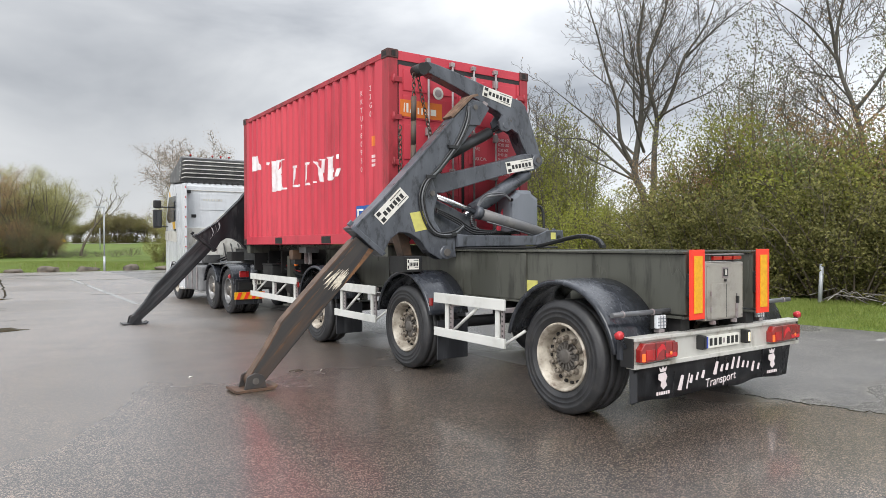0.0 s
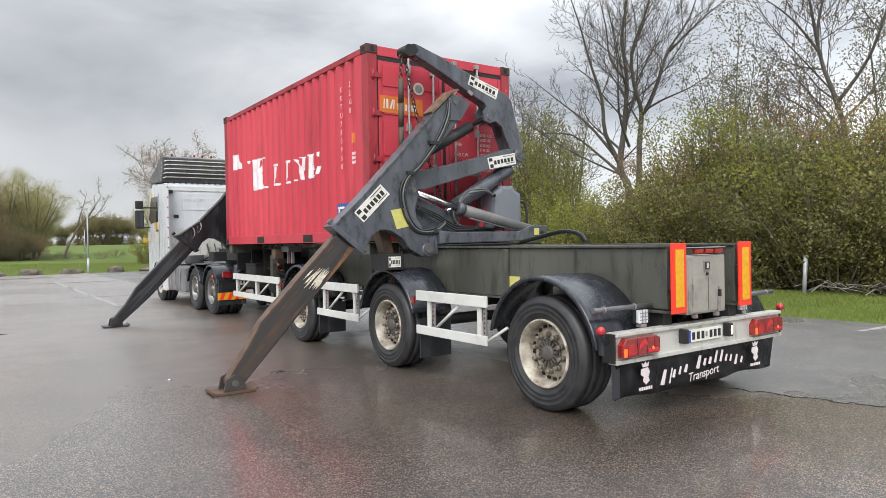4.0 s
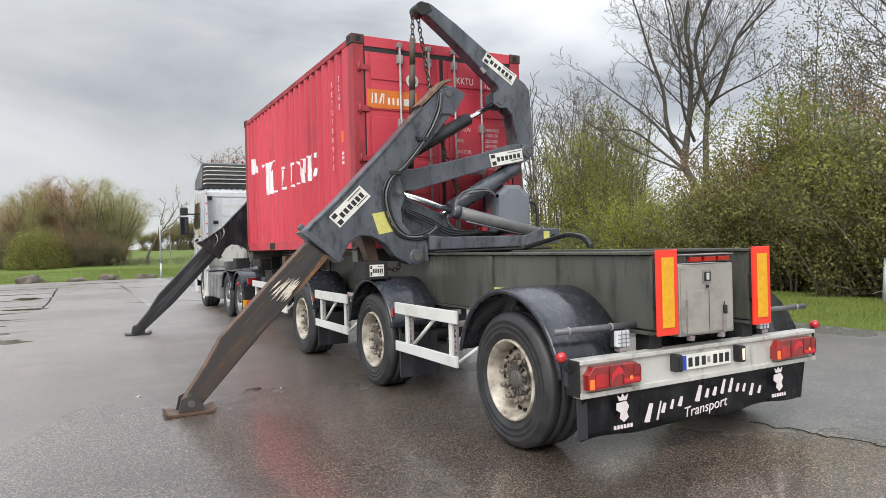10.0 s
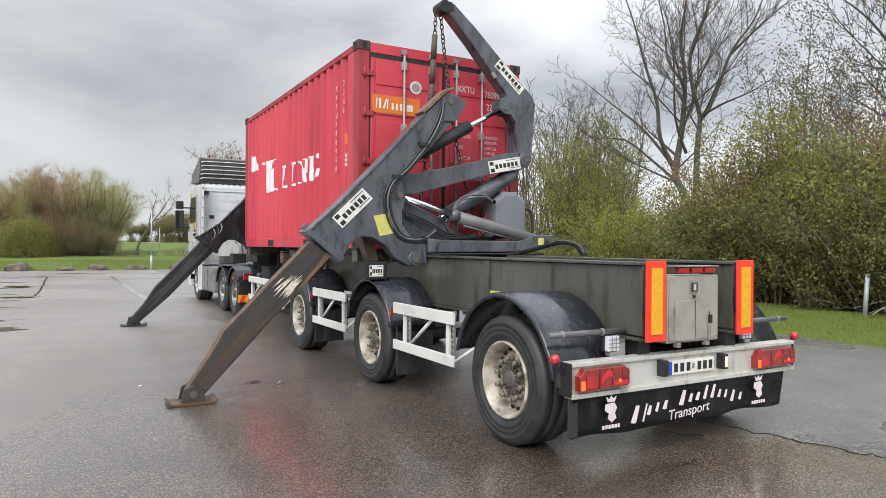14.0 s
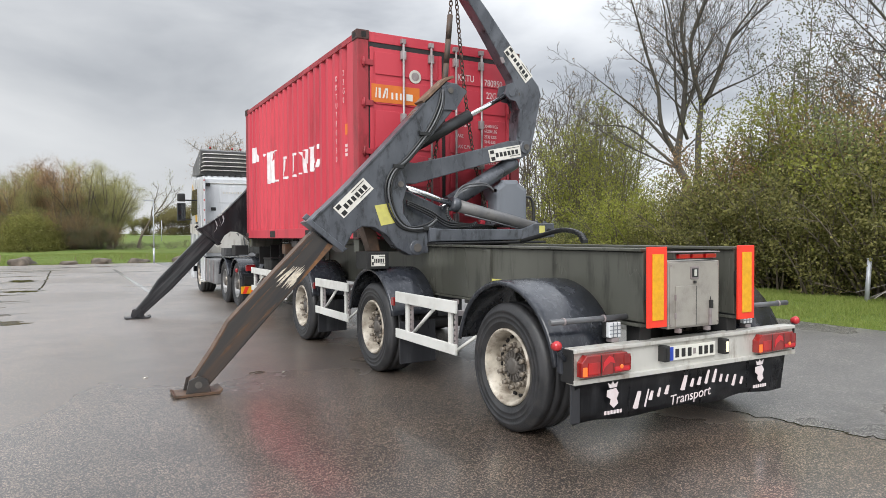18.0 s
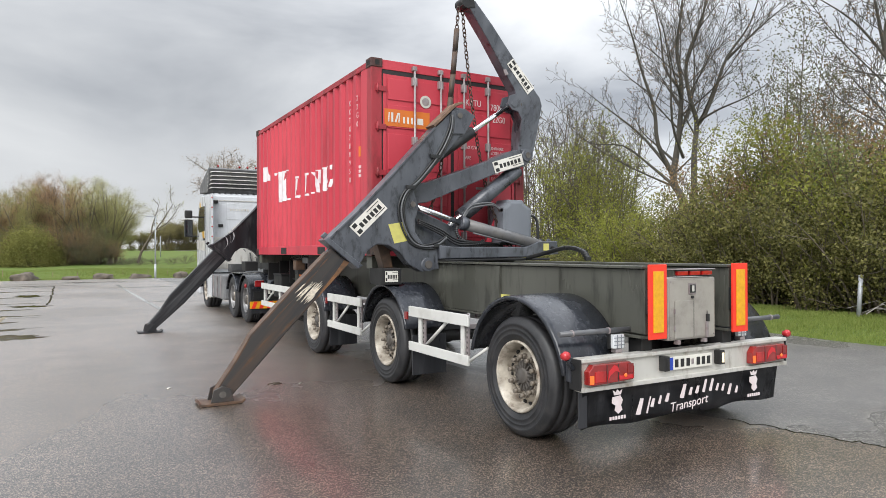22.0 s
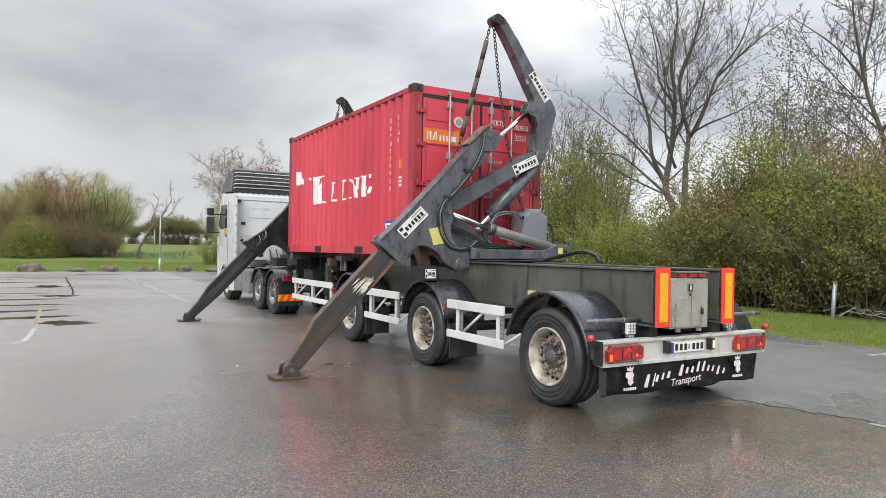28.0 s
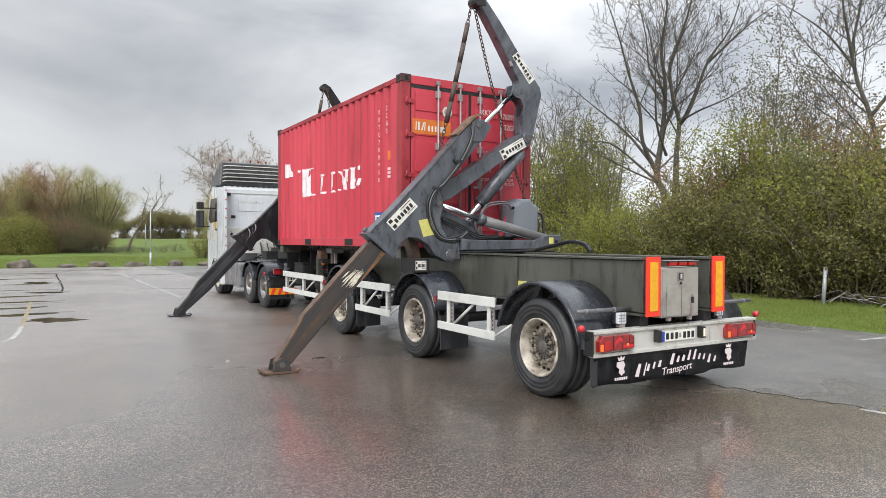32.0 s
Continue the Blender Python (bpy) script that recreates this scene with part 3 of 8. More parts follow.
def field(x, y):
    """Height of the far meadow and the verge."""
    if y > 40:
        d = y - 40.6 - 0.25 * math.sin(x * 0.7)
        return -0.03 + min(1.0, max(0, d) * 0.035) + max(0, y - 100) * 0.008 + 0.05 * math.sin(x * 0.5 + y * 0.3) * min(1, max(0, d))
    d = max(0, x - lot_edge(y))
    return -0.03 + min(0.22, d * 0.13) + 0.02 * math.sin(x * 3 + y * 2.1) * min(1, d)


ground = sheet("ground", -2500, 2500, -2500, 2500, 8, 8, lambda x, y: -0.06, M_GRASS, "green grassland that reaches the horizon", "ground")
bm = B()
SEAM = [(17.0, -60), (1.70, -2.8), (1.31, -1.38), (1.10, -0.65), (0.84, 0.3), (0.45, 1.6), (0.1, 3.0), (0.0, 41.5)]
bm.faces.new([bm.verts.new((x, y, 0)) for x, y in [(-70, -60), *[(min(x, 6.9), y) for x, y in SEAM], (-70, 41.5)]])
pavement = tagged(part("pavement", bm, M_ASPH), "wet brownish asphalt of an open parking area", "pavement", kind="structure")
bm = B()
bm.faces.new([bm.verts.new((x, y, 0)) for x, y in [*[(min(x, 6.9), y) for x, y in SEAM][::-1], (7.0, -60), (7.0, 41.5)]])
ys = [-60 + i * 0.6 for i in range(171)]
ring = [(bm.verts.new((7.0, y, 0)), bm.verts.new((lot_edge(y), y, -0.001))) for y in ys]
for a, b in zip(ring, ring[1:]):
    bm.faces.new((a[0], a[1], b[1], b[0]))
bmesh.ops.recalc_face_normals(bm, faces=bm.faces[:])
for f in bm.faces:
    if f.normal.z < 0:
        f.normal_flip()
tagged(part("pavement_old", bm, M_ASPH2), "older grey damp asphalt beside a seam", "pavement", kind="structure")
sheet("meadow", -420, 620, 40.4, 420, 260, 150, field, M_GRASS, "green meadow rising gently behind the parking area", "meadow")
sheet("verge", 7.0, 40, -30, 41, 50, 90, field, M_GRASS, "strip of short green grass beside the asphalt", "grass verge")


def stripe(name, pts, w, material, label):
    bm = B()
    pts = [Vector((*p, 0)) for p in pts]
    vs = []
    for i, p in enumerate(pts):
        d = (pts[min(i + 1, len(pts) - 1)] - pts[max(i - 1, 0)]).normalized()
        nrm = Vector((-d.y, d.x, 0)) * w / 2
        vs.append([bm.verts.new(p + nrm + Vector((0, 0, 0.004))), bm.verts.new(p - nrm + Vector((0, 0, 0.004)))])
    for a, b in zip(vs, vs[1:]):
        bm.faces.new((a[0], a[1], b[1], b[0]))
    return tagged(part(name, bm, material), label, "road marking", kind="structure")


stripe("trim_line_1", [(-9.0, 7.3), (-7.2, 7.75), (-6.5, 8.0), (-6.26, 8.35), (-6.18, 9.2), (-6.15, 10.4)], 0.09, M_LINE, "worn white parking bay line on asphalt")
stripe("trim_line_2", [(-6.15, 10.4), (-6.12, 13), (-6.09, 16.2)], 0.085, M_LINEY, "faded yellow parking bay line on asphalt")
stripe("trim_line_3", [(-2.4, 15.5), (-2.5, 24), (-2.6, 33)], 0.16, M_LINEF, "long worn white line on the asphalt")
stripe("trim_line_4", [(6.1, 1.27), (7.3, 1.2)], 0.12, M_LINE, "short worn white line on asphalt")
stripe("trim_line_5", [(1.2, -1.2), (1.25, -1.55), (1.4, -2.4)], 0.1, M_LINE, "short worn white line on asphalt")
M_CRACK = surf("crack_tar", (0.010, 0.010, 0.010), scale=6, rough=(0.12, 0.25))
rng = random.Random(5)
for k, (x0, y0, x1, y1, w) in enumerate([(0.84, 0.3, 1.31, -1.38, 0.022), (1.31, -1.38, 1.75, -2.95, 0.026), (-9, 30, -5.3, 33, 0.12), (-5.3, 33, -5.25, 20, 0.06), (-10, 19.5, -5.3, 20, 0.04),
                                          (-11, 15, -5.3, 15.6, 0.03), (-12, 12.6, -5.2, 12.9, 0.025), (-3, 20, -0.4, 19, 0.06), (-8, 36, 2, 35.5, 0.1)]):
    pts = []
    for i in range(25):
        t = i / 24
        pts.append((x0 + (x1 - x0) * t + rng.uniform(-1, 1) * 0.05, y0 + (y1 - y0) * t + rng.uniform(-1, 1) * 0.05))
    stripe("trim_crack_%d" % (k + 1), pts, w, M_CRACK, "dark sealed crack in the asphalt")

# standing water: shallow puddles, stretched across the fall of the lot
M_WATER = surf("puddle_water", (0.012, 0.011, 0.010), (0.02, 0.018, 0.016), scale=2, rough=(0.06, 0.14), spec=0.5)
rng = random.Random(8)
for k, (x, y, rx, ry) in enumerate([(-7.6, 33.6, 2.4, 0.5), (-8.2, 28.5, 2.6, 0.55), (-6.0, 25.2, 0.5, 1.4), (-8.4, 24.4, 2.2, 0.35), (-8.0, 21.0, 2.2, 0.28), (-5.7, 19.6, 0.45, 0.9), (-8.6, 18.2, 2.6, 0.6), (-7.9, 16.2, 2.0, 0.5),
                                    (-7.2, 14.3, 1.5, 0.5), (-6.4, 12.6, 0.9, 0.5), (-5.6, 11.2, 0.5, 0.9), (-8.6, 12.0, 1.4, 0.3), (-1.6, 30, 1.2, 0.4), (-3.4, 37, 2.2, 0.5)]):
    bm = B()
    ph = [rng.uniform(0, 6.28) for _ in range(4)]
    bm.faces.new([bm.verts.new((x + rx * q * math.cos(a), y + 0.45 * ry * q * math.sin(a), 0.0025)) for a in [2 * math.pi * i / 44 for i in range(44)] for q in [1 + 0.22 * math.sin(2 * a + ph[0]) + 0.16 * math.sin(5 * a + ph[1]) + 0.13 * math.sin(9 * a + ph[2]) + 0.08 * math.sin(15 * a + ph[3])]])
    tagged(part("water_%d" % (k + 1), bm, M_WATER), "shallow puddle of still rain water on asphalt", "puddle", kind="structure")

# ---- wheels ----


def wheel_meshes(dual):
    r = 0.525
    bm = B()
    w = 0.39 if not dual else 0.29
    prof = [(0.03, 0.30), (0.0, 0.33), (-0.010, 0.365), (-0.016, 0.370), (-0.012, 0.376), (-0.012, 0.41), (-0.017, 0.414), (-0.012, 0.420), (-0.012, 0.452), (-0.018, 0.456), (-0.010, 0.470), (0.004, 0.496), (0.020, 0.514), (0.036, r), (0.09, r), (0.095, r - 0.015), (0.105, r - 0.015), (0.11, r),
            (w / 2 - 0.02, r), (w / 2 - 0.015, r - 0.015), (w / 2 + 0.015, r - 0.015), (w / 2 + 0.02, r),
            (w - 0.11, r), (w - 0.105, r - 0.015), (w - 0.095, r - 0.015), (w - 0.09, r), (w - 0.07, r), (w - 0.03, 0.512), (w, 0.46), (w, 0.36), (w - 0.03, 0.30)]
    lathe(bm, prof, 56, closed=True)
    tyre = bm
    bm = B()
    if dual:
        prof = [(0.03, 0.298), (0.0, 0.296), (-0.004, 0.283), (0.03, 0.272), (0.10, 0.262), (0.115, 0.23), (0.10, 0.17), (0.095, 0.12), (0.02, 0.11), (0.0, 0.08)]
    else:
        prof = [(0.03, 0.318), (0.0, 0.316), (-0.010, 0.306), (-0.002, 0.295), (0.030, 0.288), (0.050, 0.279), (0.115, 0.272), (0.142, 0.258), (0.138, 0.240), (0.118, 0.214), (0.104, 0.198), (0.102, 0.135), (0.11, 0.12)]
    cut = 7 if not dual else 5
    lathe(bm, prof[:cut + 1], 48, caps=False)
    rim = bm
    disc = B()
    lathe(disc, prof[cut:], 48, caps=False)
    slots = B()
    x = 0.130 if not dual else 0.108
    box(slots, x - 0.012, x + 0.012, -0.017, 0.017, 0.232, 0.258, bevel=0.006)
    hub = B()
    if dual:
        lathe(hub, [(0.10, 0.11), (0.015, 0.105), (-0.01, 0.09), (-0.02, 0.05), (-0.02, 0.0001)], 28)
    else:
        lathe(hub, [(0.105, 0.140), (0.082, 0.136), (0.078, 0.128), (0.086, 0.122), (0.086, 0.074), (0.052, 0.067), (0.046, 0.060), (0.046, 0.0001)], 28)
    nut = B()
    if dual:
        cyl(nut, (0.03, 0, 0), (-0.028, 0, 0), 0.021, 8)
    else:
        cyl(nut, (0.03, 0, 0), (-0.020, 0, 0), 0.024, 6)
        cyl(nut, (-0.020, 0, 0), (-0.058, 0, 0), 0.019, 8)
    cyl(nut, (0.025, 0, 0), (0.008, 0, 0), 0.030, 12)
    return tyre, rim, disc, slots, hub, nut


def bake(name, bm, material):
    me = bpy.data.meshes.new(name)
    bm.normal_update()
    bm.to_mesh(me)
    bm.free()
    me.materials.append(material)
    return me


bm = B()
box(bm, 0.062, 0.088, -0.008, 0.008, 0.068, 0.124, bevel=0.003)
FIN = bake("hub_fin", bm, M_HUB)
WHEELS = {}
for dual in (False, True):
    ty, ri, di, sl, hu, nu = wheel_meshes(dual)
    WHEELS[dual] = (bake("tyre", ty, M_TYRE), bake("rim", ri, M_RIM if not dual else surf("steel_truck_rim", (0.24, 0.24, 0.24), (0.15, 0.145, 0.14), scale=6, rough=(0.3, 0.5), metal=0.4)),
                    bake("rim_disc", di, M_DISC), bake("rim_slot", sl, M_RIMD), bake("hub", hu, M_HUB), bake("wheel_nut", nu, M_NUT))


def wheel(parent, x, y, z, side, dual=False, spin=0.0):
    """A wheel whose outer face lies at x; side -1 for the left of the vehicle, 1 for the right."""
    ty, ri, di, sl, hu, nu = WHEELS[dual]
    w = new("wheel", ty)
    w.parent = parent
    w.matrix_basis = pose(x, y, z, spin, 0, 0) if side < 0 else pose(x, y, z, spin, 0, 180)
    for nm, me in (("rim", ri), ("rim_disc", di), ("hub", hu)):
        o = new(nm, me)
        o.parent = w
    for k in range(20 if not dual else 10):
        o = new("rim_slot", sl)
        o.parent = w
        o.matrix_basis = Matrix.Rotation(2 * math.pi * k / (20 if not dual else 10), 4, "X")
    if not dual:
        for k in range(16):
            o = new("hub_fin", FIN)
            o.parent = w
            o.matrix_basis = Matrix.Rotation(2 * math.pi * k / 16, 4, "X")
    rad, xo = (0.168, 0.090) if not dual else (0.145, 0.10)
    for k in range(10):
        a = 2 * math.pi * (k + 0.5) / 10
        o = new("wheel_nut", nu)
        o.parent = w
        o.matrix_basis = pose(xo - 0.005, rad * math.cos(a), rad * math.sin(a))
    return w


def fender(parent, xo, xi, yc, zc, r, a0, a1, thick=0.012, lip=0.045, name="fender"):
    """A curved mudguard from angle a0 to a1 (degrees, 0 forward, 90 up) with a rolled outer lip."""
    bm = B()
    n = 28
    rows = []
    for i in range(n + 1):
        a = radians(a0 + (a1 - a0) * i / n)
        c, s = math.cos(a), math.sin(a)
        prof = [(xo, r - lip), (xo - 0.012, r - lip * 0.6), (xo - 0.006, r - 0.008), (xo + 0.012, r), (xo + 0.05, r + 0.002), ((xo + xi) / 2, r + 0.006), (xi, r),
                (xi, r - thick), ((xo + xi) / 2, r - thick), (xo + 0.03, r - thick), (xo + 0.012, r - lip)]
        rows.append([bm.verts.new((x, yc + rr * c, zc + rr * s)) for x, rr in prof])
    for p, q in zip(rows, rows[1:]):
        k = len(p)
        for j in range(k):
            f = bm.faces.new((p[j], p[(j + 1) % k], q[(j + 1) % k], q[j]))
            f.smooth = True
    bm.faces.new(rows[0][::-1]), bm.faces.new(rows[-1])
    bmesh.ops.recalc_face_normals(bm, faces=bm.faces[:])
    return part(name, bm, M_FEND, parent)


# ---- the trailer ----
AXLES = (0.86, 3.64, 6.42)
trailer = thing("container_trailer", "long dark olive steel side-loader trailer with white side guards", "trailer")
for s in (-1, 1):
    bm = B()
    # box beam, deep at the rear and shallow over the truck
    pts = [(0.0, 0.94), (0.0, 1.47), (7.5, 1.47), (7.5, 0.93), (2.3, 0.93), (1.6, 0.96)]
    prism(bm, pts, s * 0.585, s * 0.45, axis="x", bevel=0.006)
    part("main_beam", bm, M_FRAME, trailer)
    # front half of the same beam in black: the container's shade put into its colour
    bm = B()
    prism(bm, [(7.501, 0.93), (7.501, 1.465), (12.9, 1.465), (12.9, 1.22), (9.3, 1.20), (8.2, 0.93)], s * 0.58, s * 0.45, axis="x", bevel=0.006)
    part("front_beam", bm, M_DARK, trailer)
    # hangers, boxes and hoses added as clutter that darkens the shaded underside
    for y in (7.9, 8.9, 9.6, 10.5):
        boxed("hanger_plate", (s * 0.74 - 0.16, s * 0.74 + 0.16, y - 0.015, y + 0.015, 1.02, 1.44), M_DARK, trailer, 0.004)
    filler = boxed("equipment_box", (s * 0.82 - 0.22, s * 0.82 + 0.22, 9.0, 9.55, 0.72, 1.16), M_DARK, trailer, 0.02, "black box added to darken the space under the beam")
    boxed("box_lid", (s * 0.82 - 0.23, s * 0.82 + 0.23, 8.99, 9.56, 1.161, 1.19), M_DARK, filler, 0.008)
    for k in range(4):
        bm = B()
        pipe(bm, spline([(s * 0.62, 7.6, 1.30 - 0.06 * k), (s * 0.68, 8.3, 1.16 - 0.06 * k), (s * (0.70 + 0.05 * k), 9.1, 1.28 - 0.05 * k), (s * 0.66, 10.2, 1.20 - 0.04 * k), (s * 0.5, 11.0, 1.26)], 5), 0.016, 8)
        part("brake_hose", bm, M_HOSE if k != 2 else M_LENSDK, trailer)
    boxed("beam_flange", (s * 0.52 - 0.1, s * 0.52 + 0.1, -0.005, 12.9, 1.475, 1.497), M_FRAME, trailer, 0.004)
    boxed("beam_lower_flange", (s * 0.52 - 0.09, s * 0.52 + 0.09, 0.0, 8.2, 0.905, 0.928), M_FRAME, trailer, 0.004)
    b = boxed("marker_board", (s * 0.51 - 0.1, s * 0.51 + 0.1, -0.072, -0.052, 0.905, 1.51), M_MRED, trailer, 0.004, "red and yellow reflective rear marker board")
    boxed("yellow_field", (s * 0.51 - 0.058, s * 0.51 + 0.058, -0.078, -0.0725, 0.96, 1.455), M_MYEL, b, 0.001)
    boxed("board_bracket", (s * 0.51 - 0.07, s * 0.51 + 0.07, -0.051, -0.002, 1.1, 1.3), M_DARK, trailer)
for y in (0.25, 1.6, 3.0, 4.5, 6.0, 7.5, 9.2, 10.9, 12.6):
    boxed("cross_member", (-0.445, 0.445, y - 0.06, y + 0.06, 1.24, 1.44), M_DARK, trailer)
# web stiffeners on the beams
for y in (2.1, 5.2, 7.0):
    for s in (-1, 1):
        boxed("stiffener", (s * 0.60 - 0.012, s * 0.60 + 0.012, y - 0.05, y + 0.05, 0.95, 1.46), M_FRAME, trailer, 0.003)
# yellow label on the beam
boxed("beam_label", (-0.592, -0.588, 1.88, 2.15, 1.03, 1.16), M_YEL, trailer, 0, "pale yellow sticker")
# rear cabinet
cab_box = boxed("rear_cabinet", (-0.39, 0.188, -0.06, 0.16, 0.88, 1.396), M_BOX, trailer, 0.01, "textured steel cabinet")
boxed("cabinet_front", (-0.374, 0.172, -0.066, -0.0605, 0.897, 1.38), M_BOX, cab_box, 0.004)
door = boxed("cabinet_door", (-0.318, -0.092, -0.074, -0.0665, 0.895, 1.208), M_BOX, cab_box, 0.005)
for z in (0.98, 1.12):
    boxed("door_hinge", (-0.326, -0.314, -0.079, -0.0665, z - 0.022, z + 0.022), M_GALV, door, 0.003)
boxed("door_seam", (-0.096, -0.090, -0.0745, -0.0715, 0.90, 1.203), M_INK, door, 0)
boxed("door_handle", (0.055, 0.078, -0.085, -0.0665, 0.885, 1.02), M_GALV, cab_box, 0.003)
boxed("handle_block", (0.062, 0.086, -0.09, -0.0665, 1.02, 1.085), M_INK, cab_box, 0.003)
boxed("handle_strap", (0.074, 0.082, -0.07, -0.0665, 1.085, 1.11), M_INK, cab_box, 0.001)
frm = boxed("lock_plate", (-0.152, -0.060, -0.073, -0.0665, 1.255, 1.352), M_GALV, cab_box, 0.003)
boxed("lock_recess", (-0.140, -0.072, -0.0765, -0.0735, 1.270, 1.338), M_INK, frm, 0.001)
boxed("lock_latch", (-0.120, -0.092, -0.081, -0.077, 1.280, 1.330), M_ALU, frm, 0.002)
boxed("key_knob", (-0.118, -0.094, -0.08, -0.0665, 1.222, 1.243), M_INK, cab_box, 0.003)
for x in (-0.27, 0.055):
    boxed("hinge_foot", (x - 0.018, x + 0.018, -0.075, -0.03, 0.845, 0.88), M_GALV, cab_box, 0.004)
for x in (-0.362, 0.16):
    for z in (0.912, 1.365):
        bm = B()
        cyl(bm, (x, -0.070, z), (x, -0.0655, z), 0.007, 10)
        part("rivet", bm, M_GALV, cab_box)
bar = boxed("lamp_bar", (-0.315, 0.145, -0.055, 0.02, 1.412, 1.462), M_FRAME, trailer, 0.006)
for x in (-0.235, -0.085, 0.065):
    boxed("stop_lamp", (x - 0.062, x + 0.062, -0.085, -0.056, 1.416, 1.452), M_LENSR, bar, 0.006, "dark red lamp lens")
boxed("lamp_hood", (-0.322, 0.152, -0.095, 0.02, 1.463, 1.470), M_GALV, bar, 0.001)
# rear bumper: an aluminium channel
bumper = boxed("bumper", (-1.255, 1.255, 0.012, 0.05, 0.56, 0.775), M_ALU, trailer, 0.004, "dull aluminium rear bumper")
boxed("bumper_top_rail", (-1.26, 1.26, -0.012, 0.10, 0.765, 0.795), M_ALU, bumper, 0.005)
boxed("bumper_bottom_rail", (-1.26, 1.26, -0.014, 0.08, 0.54, 0.575), M_ALU, bumper, 0.005)
for s in (-1, 1):
    boxed("bumper_end", (s * 1.262 - 0.008, s * 1.262 + 0.008, 0.0, 0.13, 0.55, 0.79), M_DARK, bumper, 0.004)
    boxed("bumper_bracket", (s * 0.5 - 0.06, s * 0.5 + 0.06, 0.06, 0.2, 0.62, 0.92), M_DARK, trailer, 0.006)
    x0, x1 = (-1.225, -0.757) if s < 0 else (0.70, 1.212)
    bm = B()
    prism(bm, [(x0, 0.60), (x0 + 0.03, 0.592), (x1 - 0.015, 0.606), (x1, 0.62), (x1, 0.712), (x1 - 0.045, 0.75), (x0 + 0.05, 0.75), (x0, 0.70)], -0.052, 0.011, axis="y", bevel=0.008)
    lamp = part("tail_lamp", bm, M_LENSDK, trailer, "smoked dark red tail lamp cluster")
    boxed("indicator_lens", (x0 + 0.006, x0 + 0.046, -0.056, -0.050, 0.605, 0.672), M_LITO, lamp, 0.006, "glowing orange indicator lens")
    boxed("lens_divider", (x0 + 0.175, x0 + 0.181, -0.0545, -0.050, 0.603, 0.745), M_INK, lamp, 0.001)
    boxed("lens_divider", (x1 - 0.175, x1 - 0.169, -0.0545, -0.050, 0.605, 0.745), M_INK, lamp, 0.001)
    boxed("reflector_field", (x0 + 0.055, x0 + 0.17, -0.0545, -0.050, 0.612, 0.70), M_LENSR, lamp, 0.006)
    boxed("reverse_lens", (x1 - 0.075, x1 - 0.012, -0.0545, -0.050, 0.66, 0.735), M_LENSDK, lamp, 0.006)
    xm = (x0 + x1) / 2
    bm = B()
    prism(bm, [(xm + 0.02, 0.735), (xm + 0.055, 0.72), (xm + 0.075, 0.675), (xm + 0.03, 0.69), (xm - 0.02, 0.66), (xm - 0.045, 0.625), (xm - 0.035, 0.69)], -0.0555, -0.050, axis="y")
    part("brake_lens", bm, M_LITB, lamp, "glowing red brake light field")
    boxed("tail_lens", (x1 - 0.165, x1 - 0.02, -0.0552, -0.050, 0.618, 0.65), M_LITB, lamp, 0.008, "glowing red tail light field")
    bm = B()
    lathe(bm, [(0.0, 0.008), (0.002, 0.015), (0.005, 0.017), (0.008, 0.012), (0.009, 0.0001)], 20, axis="z")
    bmesh.ops.transform(bm, matrix=pose(x1 - 0.10, -0.054, 0.648, 90), verts=bm.verts[:])
    part("lit_bulb", bm, M_LITO, lamp, "glowing orange-red bulb")
plate = boxed("number_plate", (-0.322, 0.208, -0.012, 0.011, 0.626, 0.735), M_PLATE, trailer, 0.004, "white number plate with dark bars")
boxed("plate_blue_band", (-0.320, -0.278, -0.016, -0.0125, 0.628, 0.733), M_EU, plate, 0)
for i, x in enumerate((-0.255, -0.185, -0.115, 0.01, 0.075, 0.14)):
    boxed("plate_bar", (x, x + 0.042, -0.0155, -0.0125, 0.647, 0.714), M_INK, plate, 0.002)
boxed("plate_sticker", (-0.053, -0.025, -0.0155, -0.0125, 0.66, 0.705), M_GALV, plate, 0.001)
for x, mt in ((-0.39, M_INK), (0.29, M_DARK)):
    pl = boxed("plate_lamp", (x - 0.03, x + 0.03, -0.06, 0.012, 0.63, 0.755), mt, trailer, 0.012)
    boxed("plate_lamp_lens", (x - 0.012, x + 0.012, -0.066, -0.058, 0.65, 0.735), M_LITW if x > 0 else M_INK, pl, 0.003)
# rubber mudflap with white drawings, the writing as bars
bm = B()
nx = 30
rows = []
for j, z in enumerate((0.545, 0.44, 0.34, 0.235)):
    rows.append([bm.verts.new((-1.22 + 2.40 * i / nx, 0.03 + 0.012 * math.sin(i * 0.9) * j / 3 + 0.01 * j, z + (0.012 * math.sin(i * 0.6) if j == 3 else 0))) for i in range(nx + 1)])
for a, b in zip(rows, rows[1:]):
    for i in range(nx):
        f = bm.faces.new((a[i], b[i], b[i + 1], a[i + 1]))
        f.smooth = True
bmesh.ops.solidify(bm, geom=bm.faces[:], thickness=0.01)
flap = part("mudflap", bm, M_FLAP, trailer, "black rubber mudflap with white drawings")
boxed("flap_stiffener", (-1.25, -1.17, 0.035, 0.055, 0.255, 0.56), M_FLAP, trailer, 0.004)


def flap_mark(name, pts, y=0.0):
    bm = B()
    prism(bm, pts, y + 0.001, y + 0.006, axis="y")
    part(name, bm, M_LETTER, flap)


